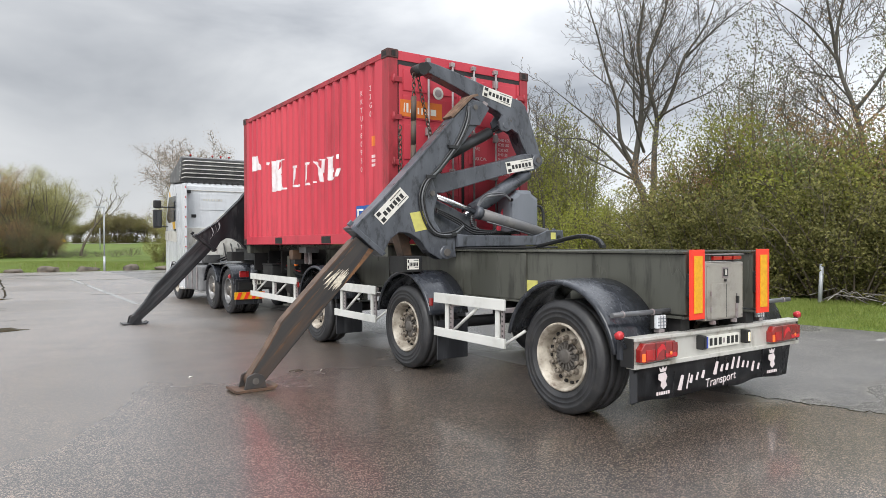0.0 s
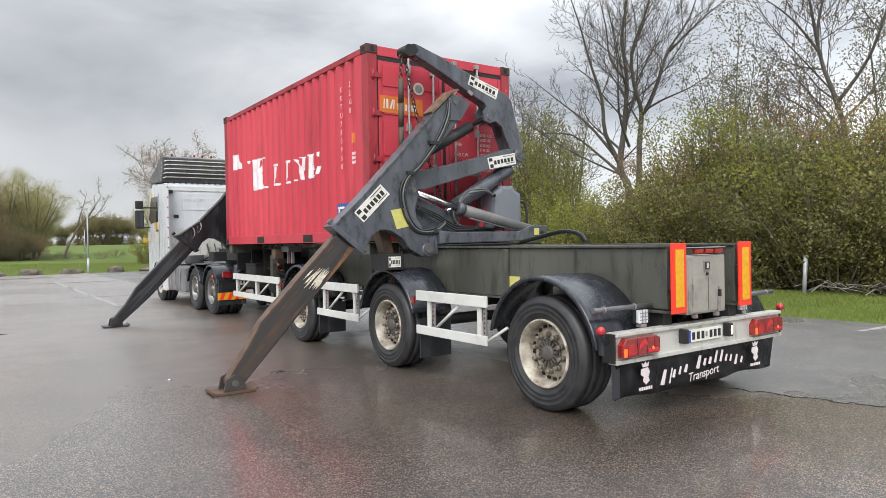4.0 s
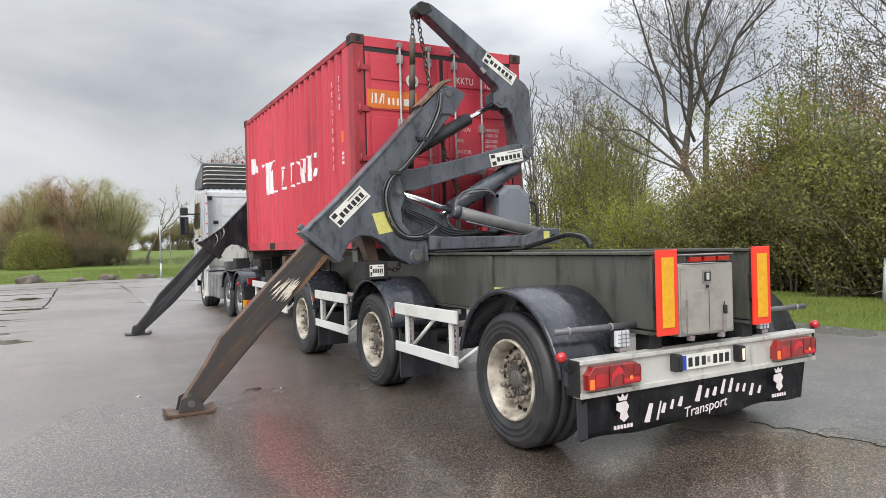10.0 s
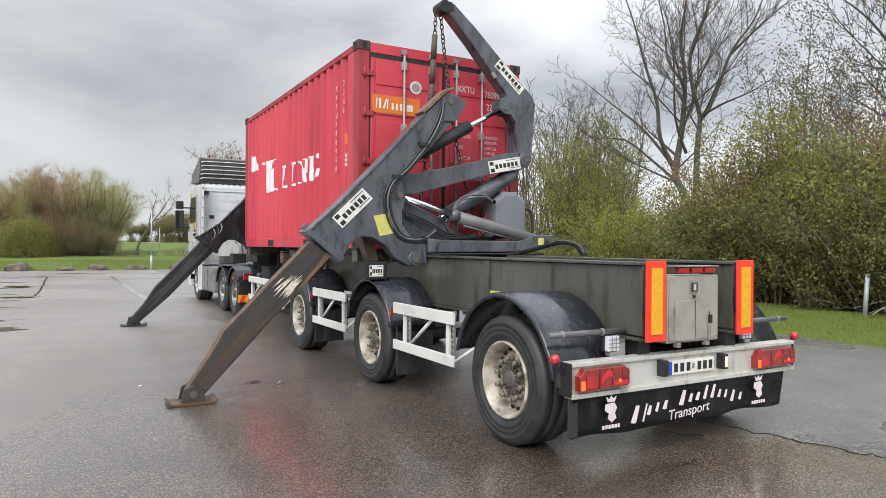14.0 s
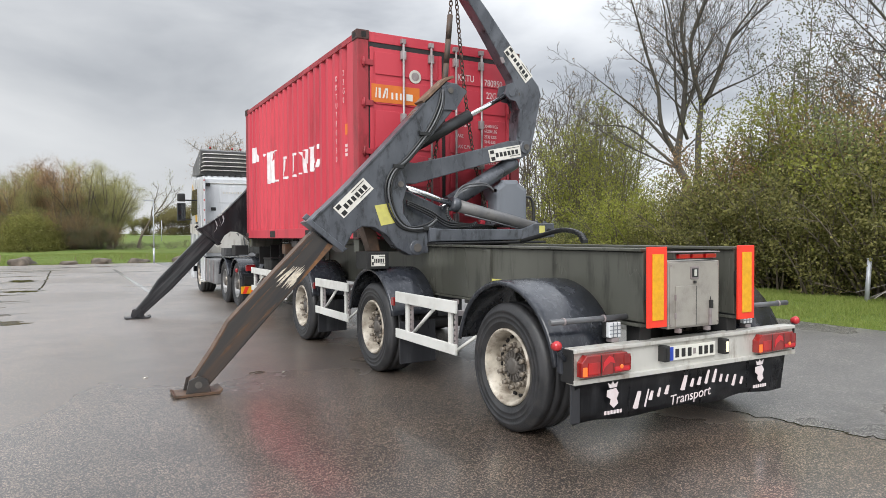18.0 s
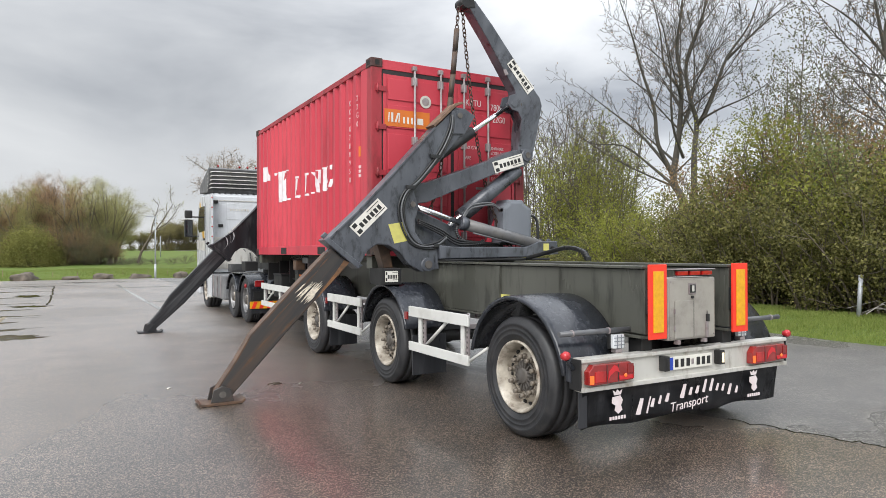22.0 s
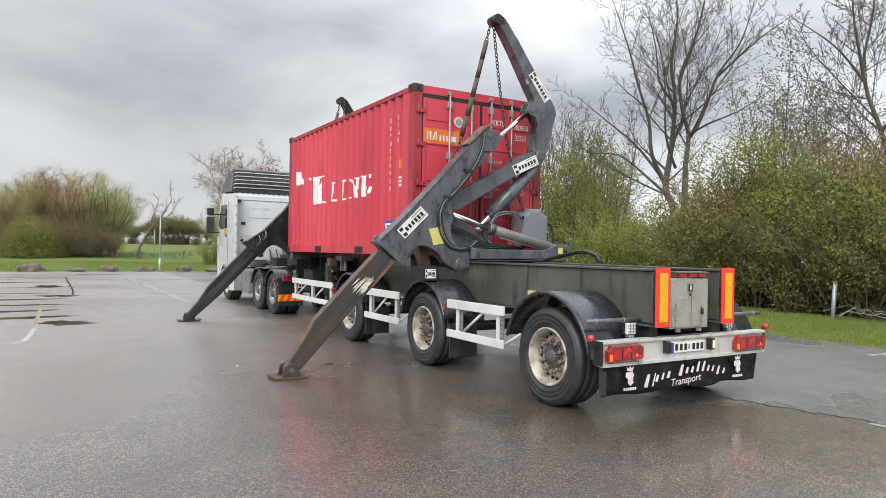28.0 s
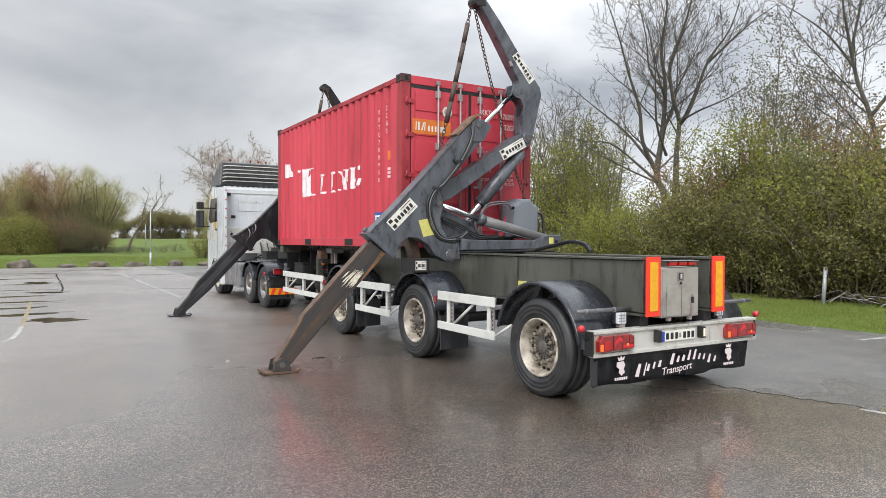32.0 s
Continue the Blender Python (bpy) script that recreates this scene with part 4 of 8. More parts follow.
# an arch of slanted bars where the name stands, one a letter; two marks stand on their own
ARCH = [(-0.690, 0.300, 0.080, 0.125), (-0.585, 0.300, 0.022, 0.130), (-0.545, 0.345, 0.055, 0.066), (-0.465, 0.360, 0.040, 0.066), (-0.395, 0.368, 0.060, 0.066),
        (-0.235, 0.378, 0.075, 0.112), (-0.140, 0.394, 0.052, 0.062), (-0.068, 0.398, 0.058, 0.062), (0.012, 0.400, 0.050, 0.106), (0.090, 0.400, 0.050, 0.104),
        (0.165, 0.396, 0.046, 0.060), (0.235, 0.386, 0.040, 0.060), (0.305, 0.346, 0.052, 0.090), (0.395, 0.350, 0.045, 0.058)]
for x, z, wide, tall in ARCH:
    x = x * 1.12 + 0.085
    k = tall * 0.30
    flap_mark("name_bar", [(x, z + 0.006), (x + wide * 0.25, z), (x + wide * 0.62, z), (x + wide * 0.62 + k, z + tall), (x + wide * 0.2 + k, z + tall + 0.004)])
wd = words("flap_word", "Transport", 0.1, Matrix.Identity(4), M_LETTER, flap)
wide = max(v.co.x for v in wd.data.vertices)
wd.data.transform(Matrix.Translation((-0.30, 0.003, 0.276)) @ Matrix.Rotation(radians(-4.0), 4, "Y") @ Matrix.Rotation(radians(90), 4, "X") @ Matrix(((0.47 / wide, 0.25, 0, 0), (0, 1.08, 0, 0), (0, 0, 1, 0), (0, 0, 0, 1))))
for cx in (-0.885, 0.79):
    flap_mark("crown_shape", [(cx - 0.035, 0.485), (cx + 0.035, 0.485), (cx + 0.05, 0.525), (cx + 0.018, 0.505), (cx, 0.532), (cx - 0.018, 0.505), (cx - 0.05, 0.525)])
    flap_mark("crest_shape", [(cx - 0.055, 0.47), (cx + 0.03, 0.478), (cx + 0.055, 0.44), (cx + 0.035, 0.40), (cx + 0.05, 0.365), (cx + 0.005, 0.335), (cx - 0.03, 0.365), (cx - 0.02, 0.40), (cx - 0.06, 0.425)])
    for k in range(6):
        flap_mark("brand_bar", [(cx - 0.085 + k * 0.03, 0.292), (cx - 0.065 + k * 0.03, 0.292), (cx - 0.065 + k * 0.03, 0.318), (cx - 0.085 + k * 0.03, 0.318)])
# small lamps on stalks, tube brackets and work lamps
for s in (-1, 1):
    bm = B()
    cyl(bm, (s * 1.36, 0.14, 0.975), (s * 0.62, 0.14, 0.975), 0.022, 14)
    part("fender_tube", bm, M_HOSEG, trailer)
    for x in (1.24, 0.86):
        bm = B()
        cyl(bm, (s * x, 0.14, 0.975), (s * (x - 0.015), 0.14, 0.975), 0.028, 14)
        part("tube_clamp", bm, M_GALV, trailer)
    bm = B()
    pipe(bm, spline([(s * 1.2, 0.10, 0.70), (s * 1.28, 0.08, 0.72), (s * 1.345, 0.06, 0.79)], 4), 0.018)
    st = part("lamp_stalk", bm, M_FEND, trailer)
    bm = B()
    lathe(bm, [(-0.035, 0.02), (-0.03, 0.030), (0.005, 0.036), (0.025, 0.029), (0.035, 0.0001)], 18, axis="z")
    bmesh.ops.transform(bm, matrix=pose(s * 1.365, 0.055, 0.822, 75), verts=bm.verts[:])
    part("side_lamp", bm, M_LIT, st, "small round red marker lamp")
    wl_ = boxed("work_lamp", (s * 0.77 - 0.058, s * 0.77 + 0.058, 0.10, 0.14, 0.83, 0.945), M_LENSW, trailer, 0.008, "square work lamp with clear lens")
    boxed("lamp_housing", (s * 0.77 - 0.064, s * 0.77 + 0.064, 0.142, 0.175, 0.824, 0.951), M_INK, wl_, 0.008)
    for a in range(1, 4):
        boxed("lens_rib", (s * 0.77 - 0.055, s * 0.77 + 0.055, 0.096, 0.0995, 0.83 + a * 0.029 - 0.003, 0.83 + a * 0.029 + 0.003), M_TANK, wl_, 0)
    for a in (-1, 1):
        boxed("lens_rib", (s * 0.77 + a * 0.02 - 0.003, s * 0.77 + a * 0.02 + 0.003, 0.0955, 0.0995, 0.833, 0.942), M_TANK, wl_, 0)
    boxed("lamp_foot", (s * 0.77 - 0.035, s * 0.77 + 0.035, 0.10, 0.16, 0.795, 0.824), M_GALV, wl_, 0.004)
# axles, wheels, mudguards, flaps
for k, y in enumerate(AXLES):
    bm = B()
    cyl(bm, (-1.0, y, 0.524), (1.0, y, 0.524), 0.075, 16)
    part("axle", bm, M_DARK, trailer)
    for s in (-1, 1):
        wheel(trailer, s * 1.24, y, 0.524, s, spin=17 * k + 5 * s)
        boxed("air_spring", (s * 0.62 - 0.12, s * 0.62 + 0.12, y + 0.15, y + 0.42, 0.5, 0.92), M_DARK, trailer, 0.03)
        if k == 0:
            fender(trailer, s * 1.28, s * 0.66, y + 0.01, 0.52, 0.715, 13, 170)
        else:
            fender(trailer, s * 1.275, s * 0.72, y, 0.55, 0.68, 12, 165)
        if k:
            boxed("spray_flap", (s * 1.0 - 0.22, s * 1.0 + 0.22, y - 0.72, y - 0.70, 0.20, 0.66), M_FLAP, trailer, 0.004, "hanging black rubber flap")
        boxed("fender_stay", (s * 0.62 - 0.06, s * 0.62 + 0.06, y + 0.52, y + 0.58, 1.0, 1.06), M_DARK, trailer, 0.005)
        # brake cylinder
        bm = B()
        cyl(bm, (s * 0.72, y - 0.32, 0.6), (s * 0.72, y - 0.12, 0.6), 0.09, 16)
        part("brake_chamber", bm, M_DARK, trailer)
boxed("fender_rear_plate", (-1.275, -1.255, 0.10, 0.17, 0.60, 0.80), M_FEND, trailer, 0.01)


def side_guard(s, y0, y1, posts, zb=0.50, zt=1.0):
    """White frame between two wheels: two rails, uprights and slanted braces."""
    g = boxed("side_guard", (s * 1.262 - 0.014, s * 1.262 + 0.014, y0, y1, zt - 0.115, zt), M_GUARD, trailer, 0.006, "white metal side guard")
    boxed("lower_rail", (s * 1.262 - 0.014, s * 1.262 + 0.014, y0, y1, zb, zb + 0.10), M_GUARD, g, 0.006)
    for p in posts:
        boxed("upright", (s * 1.235 - 0.012, s * 1.235 + 0.012, p - 0.03, p + 0.03, zb + 0.02, zt - 0.02), M_GUARD, g, 0.003)
        boxed("perforated_strip", (s * 1.215 - 0.012, s * 1.215 + 0.012, p - 0.085, p - 0.045, zb + 0.03, zt - 0.03), M_GALV, g, 0.003)
        for h in range(8):
            boxed("strip_hole", (s * 1.2275 - 0.002, s * 1.2275 + 0.002, p - 0.073, p - 0.058, zb + 0.06 + h * 0.05, zb + 0.08 + h * 0.05), M_RIMD, g, 0)
        boxed("bracket_arm", (s * 0.93 - 0.29, s * 0.93 + 0.29, p - 0.07, p - 0.03, zt - 0.15, zt - 0.10), M_GALV, g, 0.004)
    for a, b in zip(posts, posts[1:]):
        bm = B()
        cyl(bm, (s * 1.225, b - 0.12, zb + 0.09), (s * 1.225, b - (b - a) * 0.62, zt - 0.12), 0.018, 8)
        part("brace", bm, M_GUARD, g)
    bm = B()
    cyl(bm, (s * 1.25, y0 + 0.02, zb + 0.04), (s * 1.18, y0 - 0.22, zb + 0.2), 0.016, 8)
    part("end_strut", bm, M_GUARD, g)
    return g


for s in (-1, 1):
    side_guard(s, 1.63, 2.92, (1.78, 2.70))
    side_guard(s, 4.37, 5.66, (4.52, 5.48))
    side_guard(s, 7.20, 9.62, (7.35, 8.4, 9.5), 0.55, 1.0)
    for y in (2.99, 5.73, 7.12):
        boxed("side_reflector", (s * 1.268 - 0.012, s * 1.268 + 0.012, y - 0.03, y + 0.03, 0.84, 0.93), M_LENSDK, trailer, 0.004, "small red side marker")
# landing legs, boxes and tanks under the front of the trailer
for s in (-1, 1):
    boxed("landing_leg", (s * 0.78 - 0.06, s * 0.78 + 0.06, 8.6, 8.74, 0.42, 1.35), M_FRAME, trailer, 0.008)
    boxed("landing_shoe", (s * 0.78 - 0.12, s * 0.78 + 0.12, 8.52, 8.82, 0.39, 0.42), M_FRAME, trailer, 0.006)
    boxed("twist_lock", (s * 1.08 - 0.08, s * 1.08 + 0.08, 7.62, 7.80, 1.30, 1.47), M_RUST, trailer, 0.01)
    boxed("outrigger_bracket", (s * 0.85 - 0.28, s * 0.85 + 0.28, 7.6, 7.8, 1.22, 1.30), M_DARK, trailer, 0.006)
    bm = B()
    cyl(bm, (s * 0.83, 7.9, 0.78), (s * 0.83, 8.45, 0.78), 0.16, 20)
    part("air_tank", bm, M_DARK, trailer)
    boxed("lug_beam", (s * 0.9 - 0.31, s * 0.9 + 0.31, 4.12, 4.3, 1.40, 1.555), M_FRAME, trailer, 0.008)
    boxed("lug_beam", (s * 0.9 - 0.31, s * 0.9 + 0.31, 9.85, 10.05, 1.40, 1.555), M_FRAME, trailer, 0.008)
beacon_base = boxed("beacon_base", (-0.99, -0.91, 7.95, 8.03, 1.12, 1.17), M_DARK, trailer, 0.008)
bm = B()
lathe(bm, [(0.0, 0.034), (0.02, 0.042), (0.06, 0.042), (0.085, 0.030), (0.095, 0.0001)], 18, centre=(-0.95, 7.99, 1.171), axis="z")
part("beacon_dome", bm, M_LENSO, beacon_base, "amber beacon dome")
boxed("beacon_stay", (-0.97, -0.62, 7.98, 8.0, 1.10, 1.12), M_DARK, trailer, 0.004)
boxed("guide_bracket", (-1.05, -0.80, 7.30, 7.62, 1.42, 1.52), M_TANKG, trailer, 0.012)
for y in (7.36, 7.54):
    boxed("bracket_strap", (-0.97, -0.92, y - 0.02, y + 0.02, 1.22, 1.42), M_GALV, trailer, 0.004)
notice = boxed("small_notice", (-0.585 - 0.012, -0.585 - 0.006, 7.05, 7.17, 1.10, 1.22), M_STICK, trailer, 0, "small white notice plate")
boxed("deck_rail", (-0.60, -0.45, 4.05, 10.2, 1.498, 1.555), M_FRAME, trailer, 0.004)
boxed("deck_rail", (0.45, 0.60, 4.05, 10.2, 1.498, 1.555), M_FRAME, trailer, 0.004)
# cable carrier behind the crane
bm = B()
pth = spline([(0.62, 3.2, 1.53), (0.66, 2.85, 1.60), (0.66, 2.45, 1.66), (0.64, 2.15, 1.62), (0.64, 2.05, 1.53)], 8)
pipe(bm, pth, 0.028, 8)
carrier = part("cable_carrier", bm, M_HOSE, trailer)
for i, p in enumerate(pth[len(pth) // 2::2]):
    boxed("carrier_link", (p.x - 0.04, p.x + 0.04, p.y - 0.018, p.y + 0.018, p.z - 0.022, p.z + 0.022), M_HOSE, carrier, 0.006)

# ---- the container ----
CX, CY0, CY1, CZ0, CZ1 = 1.219, 4.075, 10.133, 1.56, 4.15
container = thing("shipping_container", "red corrugated steel shipping container with faded white markings", "container", at=(-0.03, -0.04, 0))
# the side wall's wave along y: flat crest, slope in, trough, slope out
PITCH = (CY1 - CY0 - 0.34) / 21
WAVE = [(CY0 + 0.17, 0.0)] + [(CY0 + 0.17 + (i + 0.45 + f) * PITCH, d) for i in range(20) for f, d in ((0.0, 0.0), (0.30, 0.0), (0.46, 0.037), (0.80, 0.037))] + [(CY0 + 0.17 + 20.45 * PITCH, 0.0), (CY1 - 0.17, 0.0)]
for s in (-1, 1):
    # corrugated side
    bm = B()
    top, bot = CZ1 - 0.10, CZ0 + 0.16
    prof = WAVE
    lo = [bm.verts.new((s * (CX - 0.012 - d), yy, bot)) for yy, d in prof]
    hi = [bm.verts.new((s * (CX - 0.012 - d), yy, top)) for yy, d in prof]
    for i in range(len(prof) - 1):
        bm.faces.new((lo[i], lo[i + 1], hi[i + 1], hi[i]))
    bmesh.ops.recalc_face_normals(bm, faces=bm.faces[:])
    part("side_wall", bm, M_RED, container)
    boxed("top_rail", (s * (CX - 0.035) - 0.03, s * (CX - 0.035) + 0.03, CY0 + 0.17, CY1 - 0.17, CZ1 - 0.105, CZ1 - 0.03), M_REDDK, container, 0.006)
    rail = boxed("bottom_rail", (s * (CX - 0.03) - 0.028, s * (CX - 0.03) + 0.028, CY0 + 0.17, CY1 - 0.17, CZ0 + 0.01, CZ0 + 0.165), M_RED, container, 0.006)
    for yp in (6.05, 8.12):
        boxed("fork_pocket", (s * (CX + 0.0) - 0.004, s * (CX + 0.0) + 0.004, yp - 0.17, yp + 0.17, CZ0 + 0.025, CZ0 + 0.135), M_RIMD, rail, 0.0, "dark fork pocket")
    for yy in (CY0, CY1):
        e = 1 if yy == CY0 else -1
        y0, y1 = sorted((yy + e * 0.005, yy + e * 0.17))
        boxed("corner_post", (s * (CX - 0.08) - 0.075, s * (CX - 0.08) + 0.075, y0, y1, CZ0 + 0.11, CZ1 - 0.11), M_REDDK, container, 0.012)
        for z0 in (CZ0, CZ1 - 0.118):
            y0, y1 = sorted((yy - e * 0.004, yy + e * 0.175))
            c = boxed("corner_casting", (s * (CX - 0.078) - 0.083, s * (CX - 0.078) + 0.083, y0, y1, z0, z0 + 0.118), M_CAST, container, 0.01, "dark steel corner casting")
            boxed("casting_hole", (s * (CX - 0.085) - 0.03, s * (CX - 0.085) + 0.03, yy - e * 0.004 - 0.003, yy - e * 0.004 + 0.003, z0 + 0.025, z0 + 0.095), M_RIMD, c, 0.0)
            boxed("casting_hole", (s * (CX + 0.004) - 0.003, s * (CX + 0.004) + 0.003, (y0 + y1) / 2 - 0.05, (y0 + y1) / 2 + 0.05, z0 + 0.03, z0 + 0.09), M_RIMD, c, 0.0)
bm = B()
prof = []
for i in range(20):
    a = CY0 + 0.1 + i * 0.293
    prof += [(a, 0.0), (a + 0.1, 0.0), (a + 0.13, 0.02), (a + 0.26, 0.02)]
prof.append((CY1 - 0.1, 0.0))
va = [bm.verts.new((-1.16, y, CZ1 - 0.03 - d)) for y, d in prof]
vb = [bm.verts.new((1.16, y, CZ1 - 0.03 - d)) for y, d in prof]
for i in range(len(prof) - 1):
    bm.faces.new((va[i], vb[i], vb[i + 1], va[i + 1]))
part("roof", bm, M_RED, container)
boxed("floor", (-1.16, 1.16, CY0 + 0.1, CY1 - 0.1, CZ0 + 0.03, CZ0 + 0.15), M_REDDK, container, 0.01)
bm = B()
prof = []
for i in range(9):
    a = -1.06 + i * 0.2356
    prof += [(a, 0.0), (a + 0.09, 0.0), (a + 0.12, 0.04), (a + 0.205, 0.04)]
prof.append((1.06, 0.0))
va = [bm.verts.new((x, CY1 - 0.03 - d, CZ0 + 0.1)) for x, d in prof]
vb = [bm.verts.new((x, CY1 - 0.03 - d, CZ1 - 0.1)) for x, d in prof]
for i in range(len(prof) - 1):
    bm.faces.new((va[i], va[i + 1], vb[i + 1], vb[i]))
part("front_wall", bm, M_RED, container)
for z in (CZ0, CZ1 - 0.10):
    boxed("front_sill", (-1.06, 1.06, CY1 - 0.12, CY1 - 0.01, z, z + 0.10), M_REDDK, container, 0.008)
# door end
boxed("door_header", (-1.06, 1.06, CY0 + 0.012, CY0 + 0.11, CZ1 - 0.135, CZ1 - 0.01), M_RED, container, 0.006)
boxed("door_sill", (-1.06, 1.06, CY0 + 0.012, CY0 + 0.14, CZ0 + 0.005, CZ0 + 0.15), M_RED, container, 0.006)
DT, DB = CZ1 - 0.195, CZ0 + 0.195
gasket = boxed("door_gasket", (-1.075, 1.075, CY0 + 0.020, CY0 + 0.055, DB - 0.045, DT + 0.06), M_GASK, container, 0.0, "black rubber door seal")
for s in (-1, 1):
    x0, x1 = sorted((s * 0.028, s * 1.045))
    leaf = boxed("door_leaf", (x0, x1, CY0 + 0.018, CY0 + 0.07, DB, DT), M_RED, container, 0.004)
    # pressed panels with recessed bands between
    for k, (za, zb) in enumerate(((DT - 0.33, DT - 0.05), (DT - 0.70, DT - 0.40), (DT - 1.25, DT - 0.78), (DT - 1.72, DT - 1.32), (DB + 0.06, DT - 1.80))):
        boxed("door_panel", (x0 + 0.07, x1 - 0.07, CY0 + 0.006, CY0 + 0.017, za, zb), M_RED, leaf, 0.005)
    boxed("door_frame_bar", (x0, x0 + 0.045, CY0 + 0.006, CY0 + 0.017, DB, DT), M_RED, leaf, 0.004)
    boxed("door_frame_bar", (x1 - 0.045, x1, CY0 + 0.006, CY0 + 0.017, DB, DT), M_RED, leaf, 0.004)
    for z in (DB + 0.2, DB + 0.9, DB + 1.5, DT - 0.2):
        h = boxed("hinge", (s * 1.085 - 0.075, s * 1.085 + 0.075, CY0 - 0.012, CY0 + 0.010, z - 0.035, z + 0.035), M_REDDK, container, 0.005)
        bm = B()
        cyl(bm, (s * 1.13, CY0 - 0.008, z - 0.06), (s * 1.13, CY0 - 0.008, z + 0.06), 0.014, 10)
        part("hinge_pin", bm, M_REDDK, h)
for x in (-0.60, -0.20, 0.17, 0.57):
    bm = B()
    cyl(bm, (x, CY0 - 0.030, CZ0 + 0.07), (x, CY0 - 0.030, CZ1 - 0.07), 0.0145, 12)
    rod = part("locking_bar", bm, M_GALV, container, "galvanised door locking bar")
    for z in (CZ1 - 0.085, CZ0 + 0.08):
        boxed("cam_keeper", (x - 0.032, x + 0.032, CY0 - 0.045, CY0 + 0.012, z - 0.03, z + 0.03), M_GALV, rod, 0.006)
    for z in (CZ1 - 0.26, CZ1 - 1.05, CZ0 + 1.0, CZ0 + 0.28):
        br = boxed("bar_bracket", (x - 0.036, x + 0.036, CY0 - 0.042, CY0 + 0.012, z - 0.055, z + 0.055), M_GALV, rod, 0.008)
    hx = x + (0.22 if x < 0 else -0.22) * (1 if abs(x) > 0.4 else 0.6)
    boxed("handle", (min(x, hx), max(x, hx), CY0 - 0.055, CY0 - 0.038, CZ0 + 0.93, CZ0 + 0.965), M_GALV, rod, 0.004)
# markings on the door
mark = boxed("company_panel", (-1.03, -0.36, CY0 + 0.002, CY0 + 0.0055, 3.275, 3.50), M_ORANGE, container, 0.0, "orange sign panel with white shapes")


def sign_bars(parent, xs, y, z0, z1, material, name="sign_shape"):
    for a, b, k in xs:
        bm = B()
        prism(bm, [(a, z0), (b, z0), (b + k, z1), (a + k, z1)], y - 0.002, y, axis="y")
        part(name, bm, material, parent)


sign_bars(mark, [(-0.98, -0.965, 0.01), (-0.935, -0.905, 0), (-0.885, -0.86, 0.04), (-0.83, -0.815, 0.01)], CY0 + 0.0015, 3.33, 3.455, M_STICK)
sign_bars(mark, [(-0.76, -0.735, 0), (-0.70, -0.675, 0), (-0.64, -0.615, 0), (-0.60, -0.58, 0.0), (-0.55, -0.46, 0)], CY0 + 0.0015, 3.325, 3.41, M_STICK)
bm = B()
cyl(bm, (-0.42, CY0 + 0.0085, 3.645), (-0.42, CY0 + 0.003, 3.645), 0.085, 28)
bd = part("round_badge", bm, M_BADGE, container, "round grey approval badge")
bm = B()
cyl(bm, (-0.42, CY0 + 0.0025, 3.645), (-0.42, CY0 + 0.0015, 3.645), 0.055, 24)
part("badge_field", bm, M_GALV, bd)
UP = Matrix.Rotation(radians(90), 4, "X")


def door_text(text, x, z, size, name="door_marking"):
    return words(name, text, size, Matrix.Translation((x, CY0 + 0.002, z)) @ UP @ Matrix.Diagonal((0.80, 1, 1, 1)), M_LETTER, container)


door_text("KKTU", 0.21, 3.67, 0.125)
door_text("780950", 0.63, 3.64, 0.125)
boxed("check_digit_box", (0.99, 1.04, CY0 + 0.004, CY0 + 0.0085, 3.66, 3.75), M_LETTER, container, 0)
door_text("22G0", 0.66, 3.47, 0.125)
for i, (tx, v1, v2) in enumerate((("MAX G.W.", "30480 KGS", "67200 LBS"), ("TARE", "2330 KGS", "5140 LBS"), ("MAX C.W.", "28150 KGS", "62060 LBS"), ("CU CAP.", "33.2 CU.M", "1172 CU.FT"))):
    z = 3.06 - i * 0.145
    door_text(tx, 0.17, z, 0.068)
    door_text(v1, 0.63, z + 0.014, 0.060)
    door_text(v2, 0.63, z - 0.054, 0.060)
# markings on the side that faces the open lot


def side_shape(pts, name="worn_white_shape", material=M_WHITE, off=0.0):
    """A worn painted shape, broken where the wall steps in: (y, z) outline cut at each corrugation."""
    bm = B()
    for (ya, da), (yb, db) in zip(WAVE, WAVE[1:]):
        poly = [tuple(p) for p in pts]
        for lim, sign in ((ya, 1), (yb, -1)):
            out = []
            for p, q in zip(poly, poly[1:] + poly[:1]):
                a, b = (p[0] - lim) * sign, (q[0] - lim) * sign
                if a >= 0:
                    out.append(p)
                if a * b < 0:
                    out.append((lim, p[1] + (q[1] - p[1]) * a / (a - b)))
            poly = out
        if len(poly) > 2:
            bm.faces.new([bm.verts.new((-(CX - 0.012 - (da + (db - da) * (y - ya) / (yb - ya))) - 0.003 - off, y, z)) for y, z in poly])
    bmesh.ops.recalc_face_normals(bm, faces=bm.faces[:])
    return part(name, bm, material, container)


# what is left of the painted words: broken strokes, each a coat of its own
def worn_letter(*strokes):
    for k, pts in enumerate(strokes):
        side_shape([(y + 0.04, z) for y, z in pts], off=0.0005 * k)


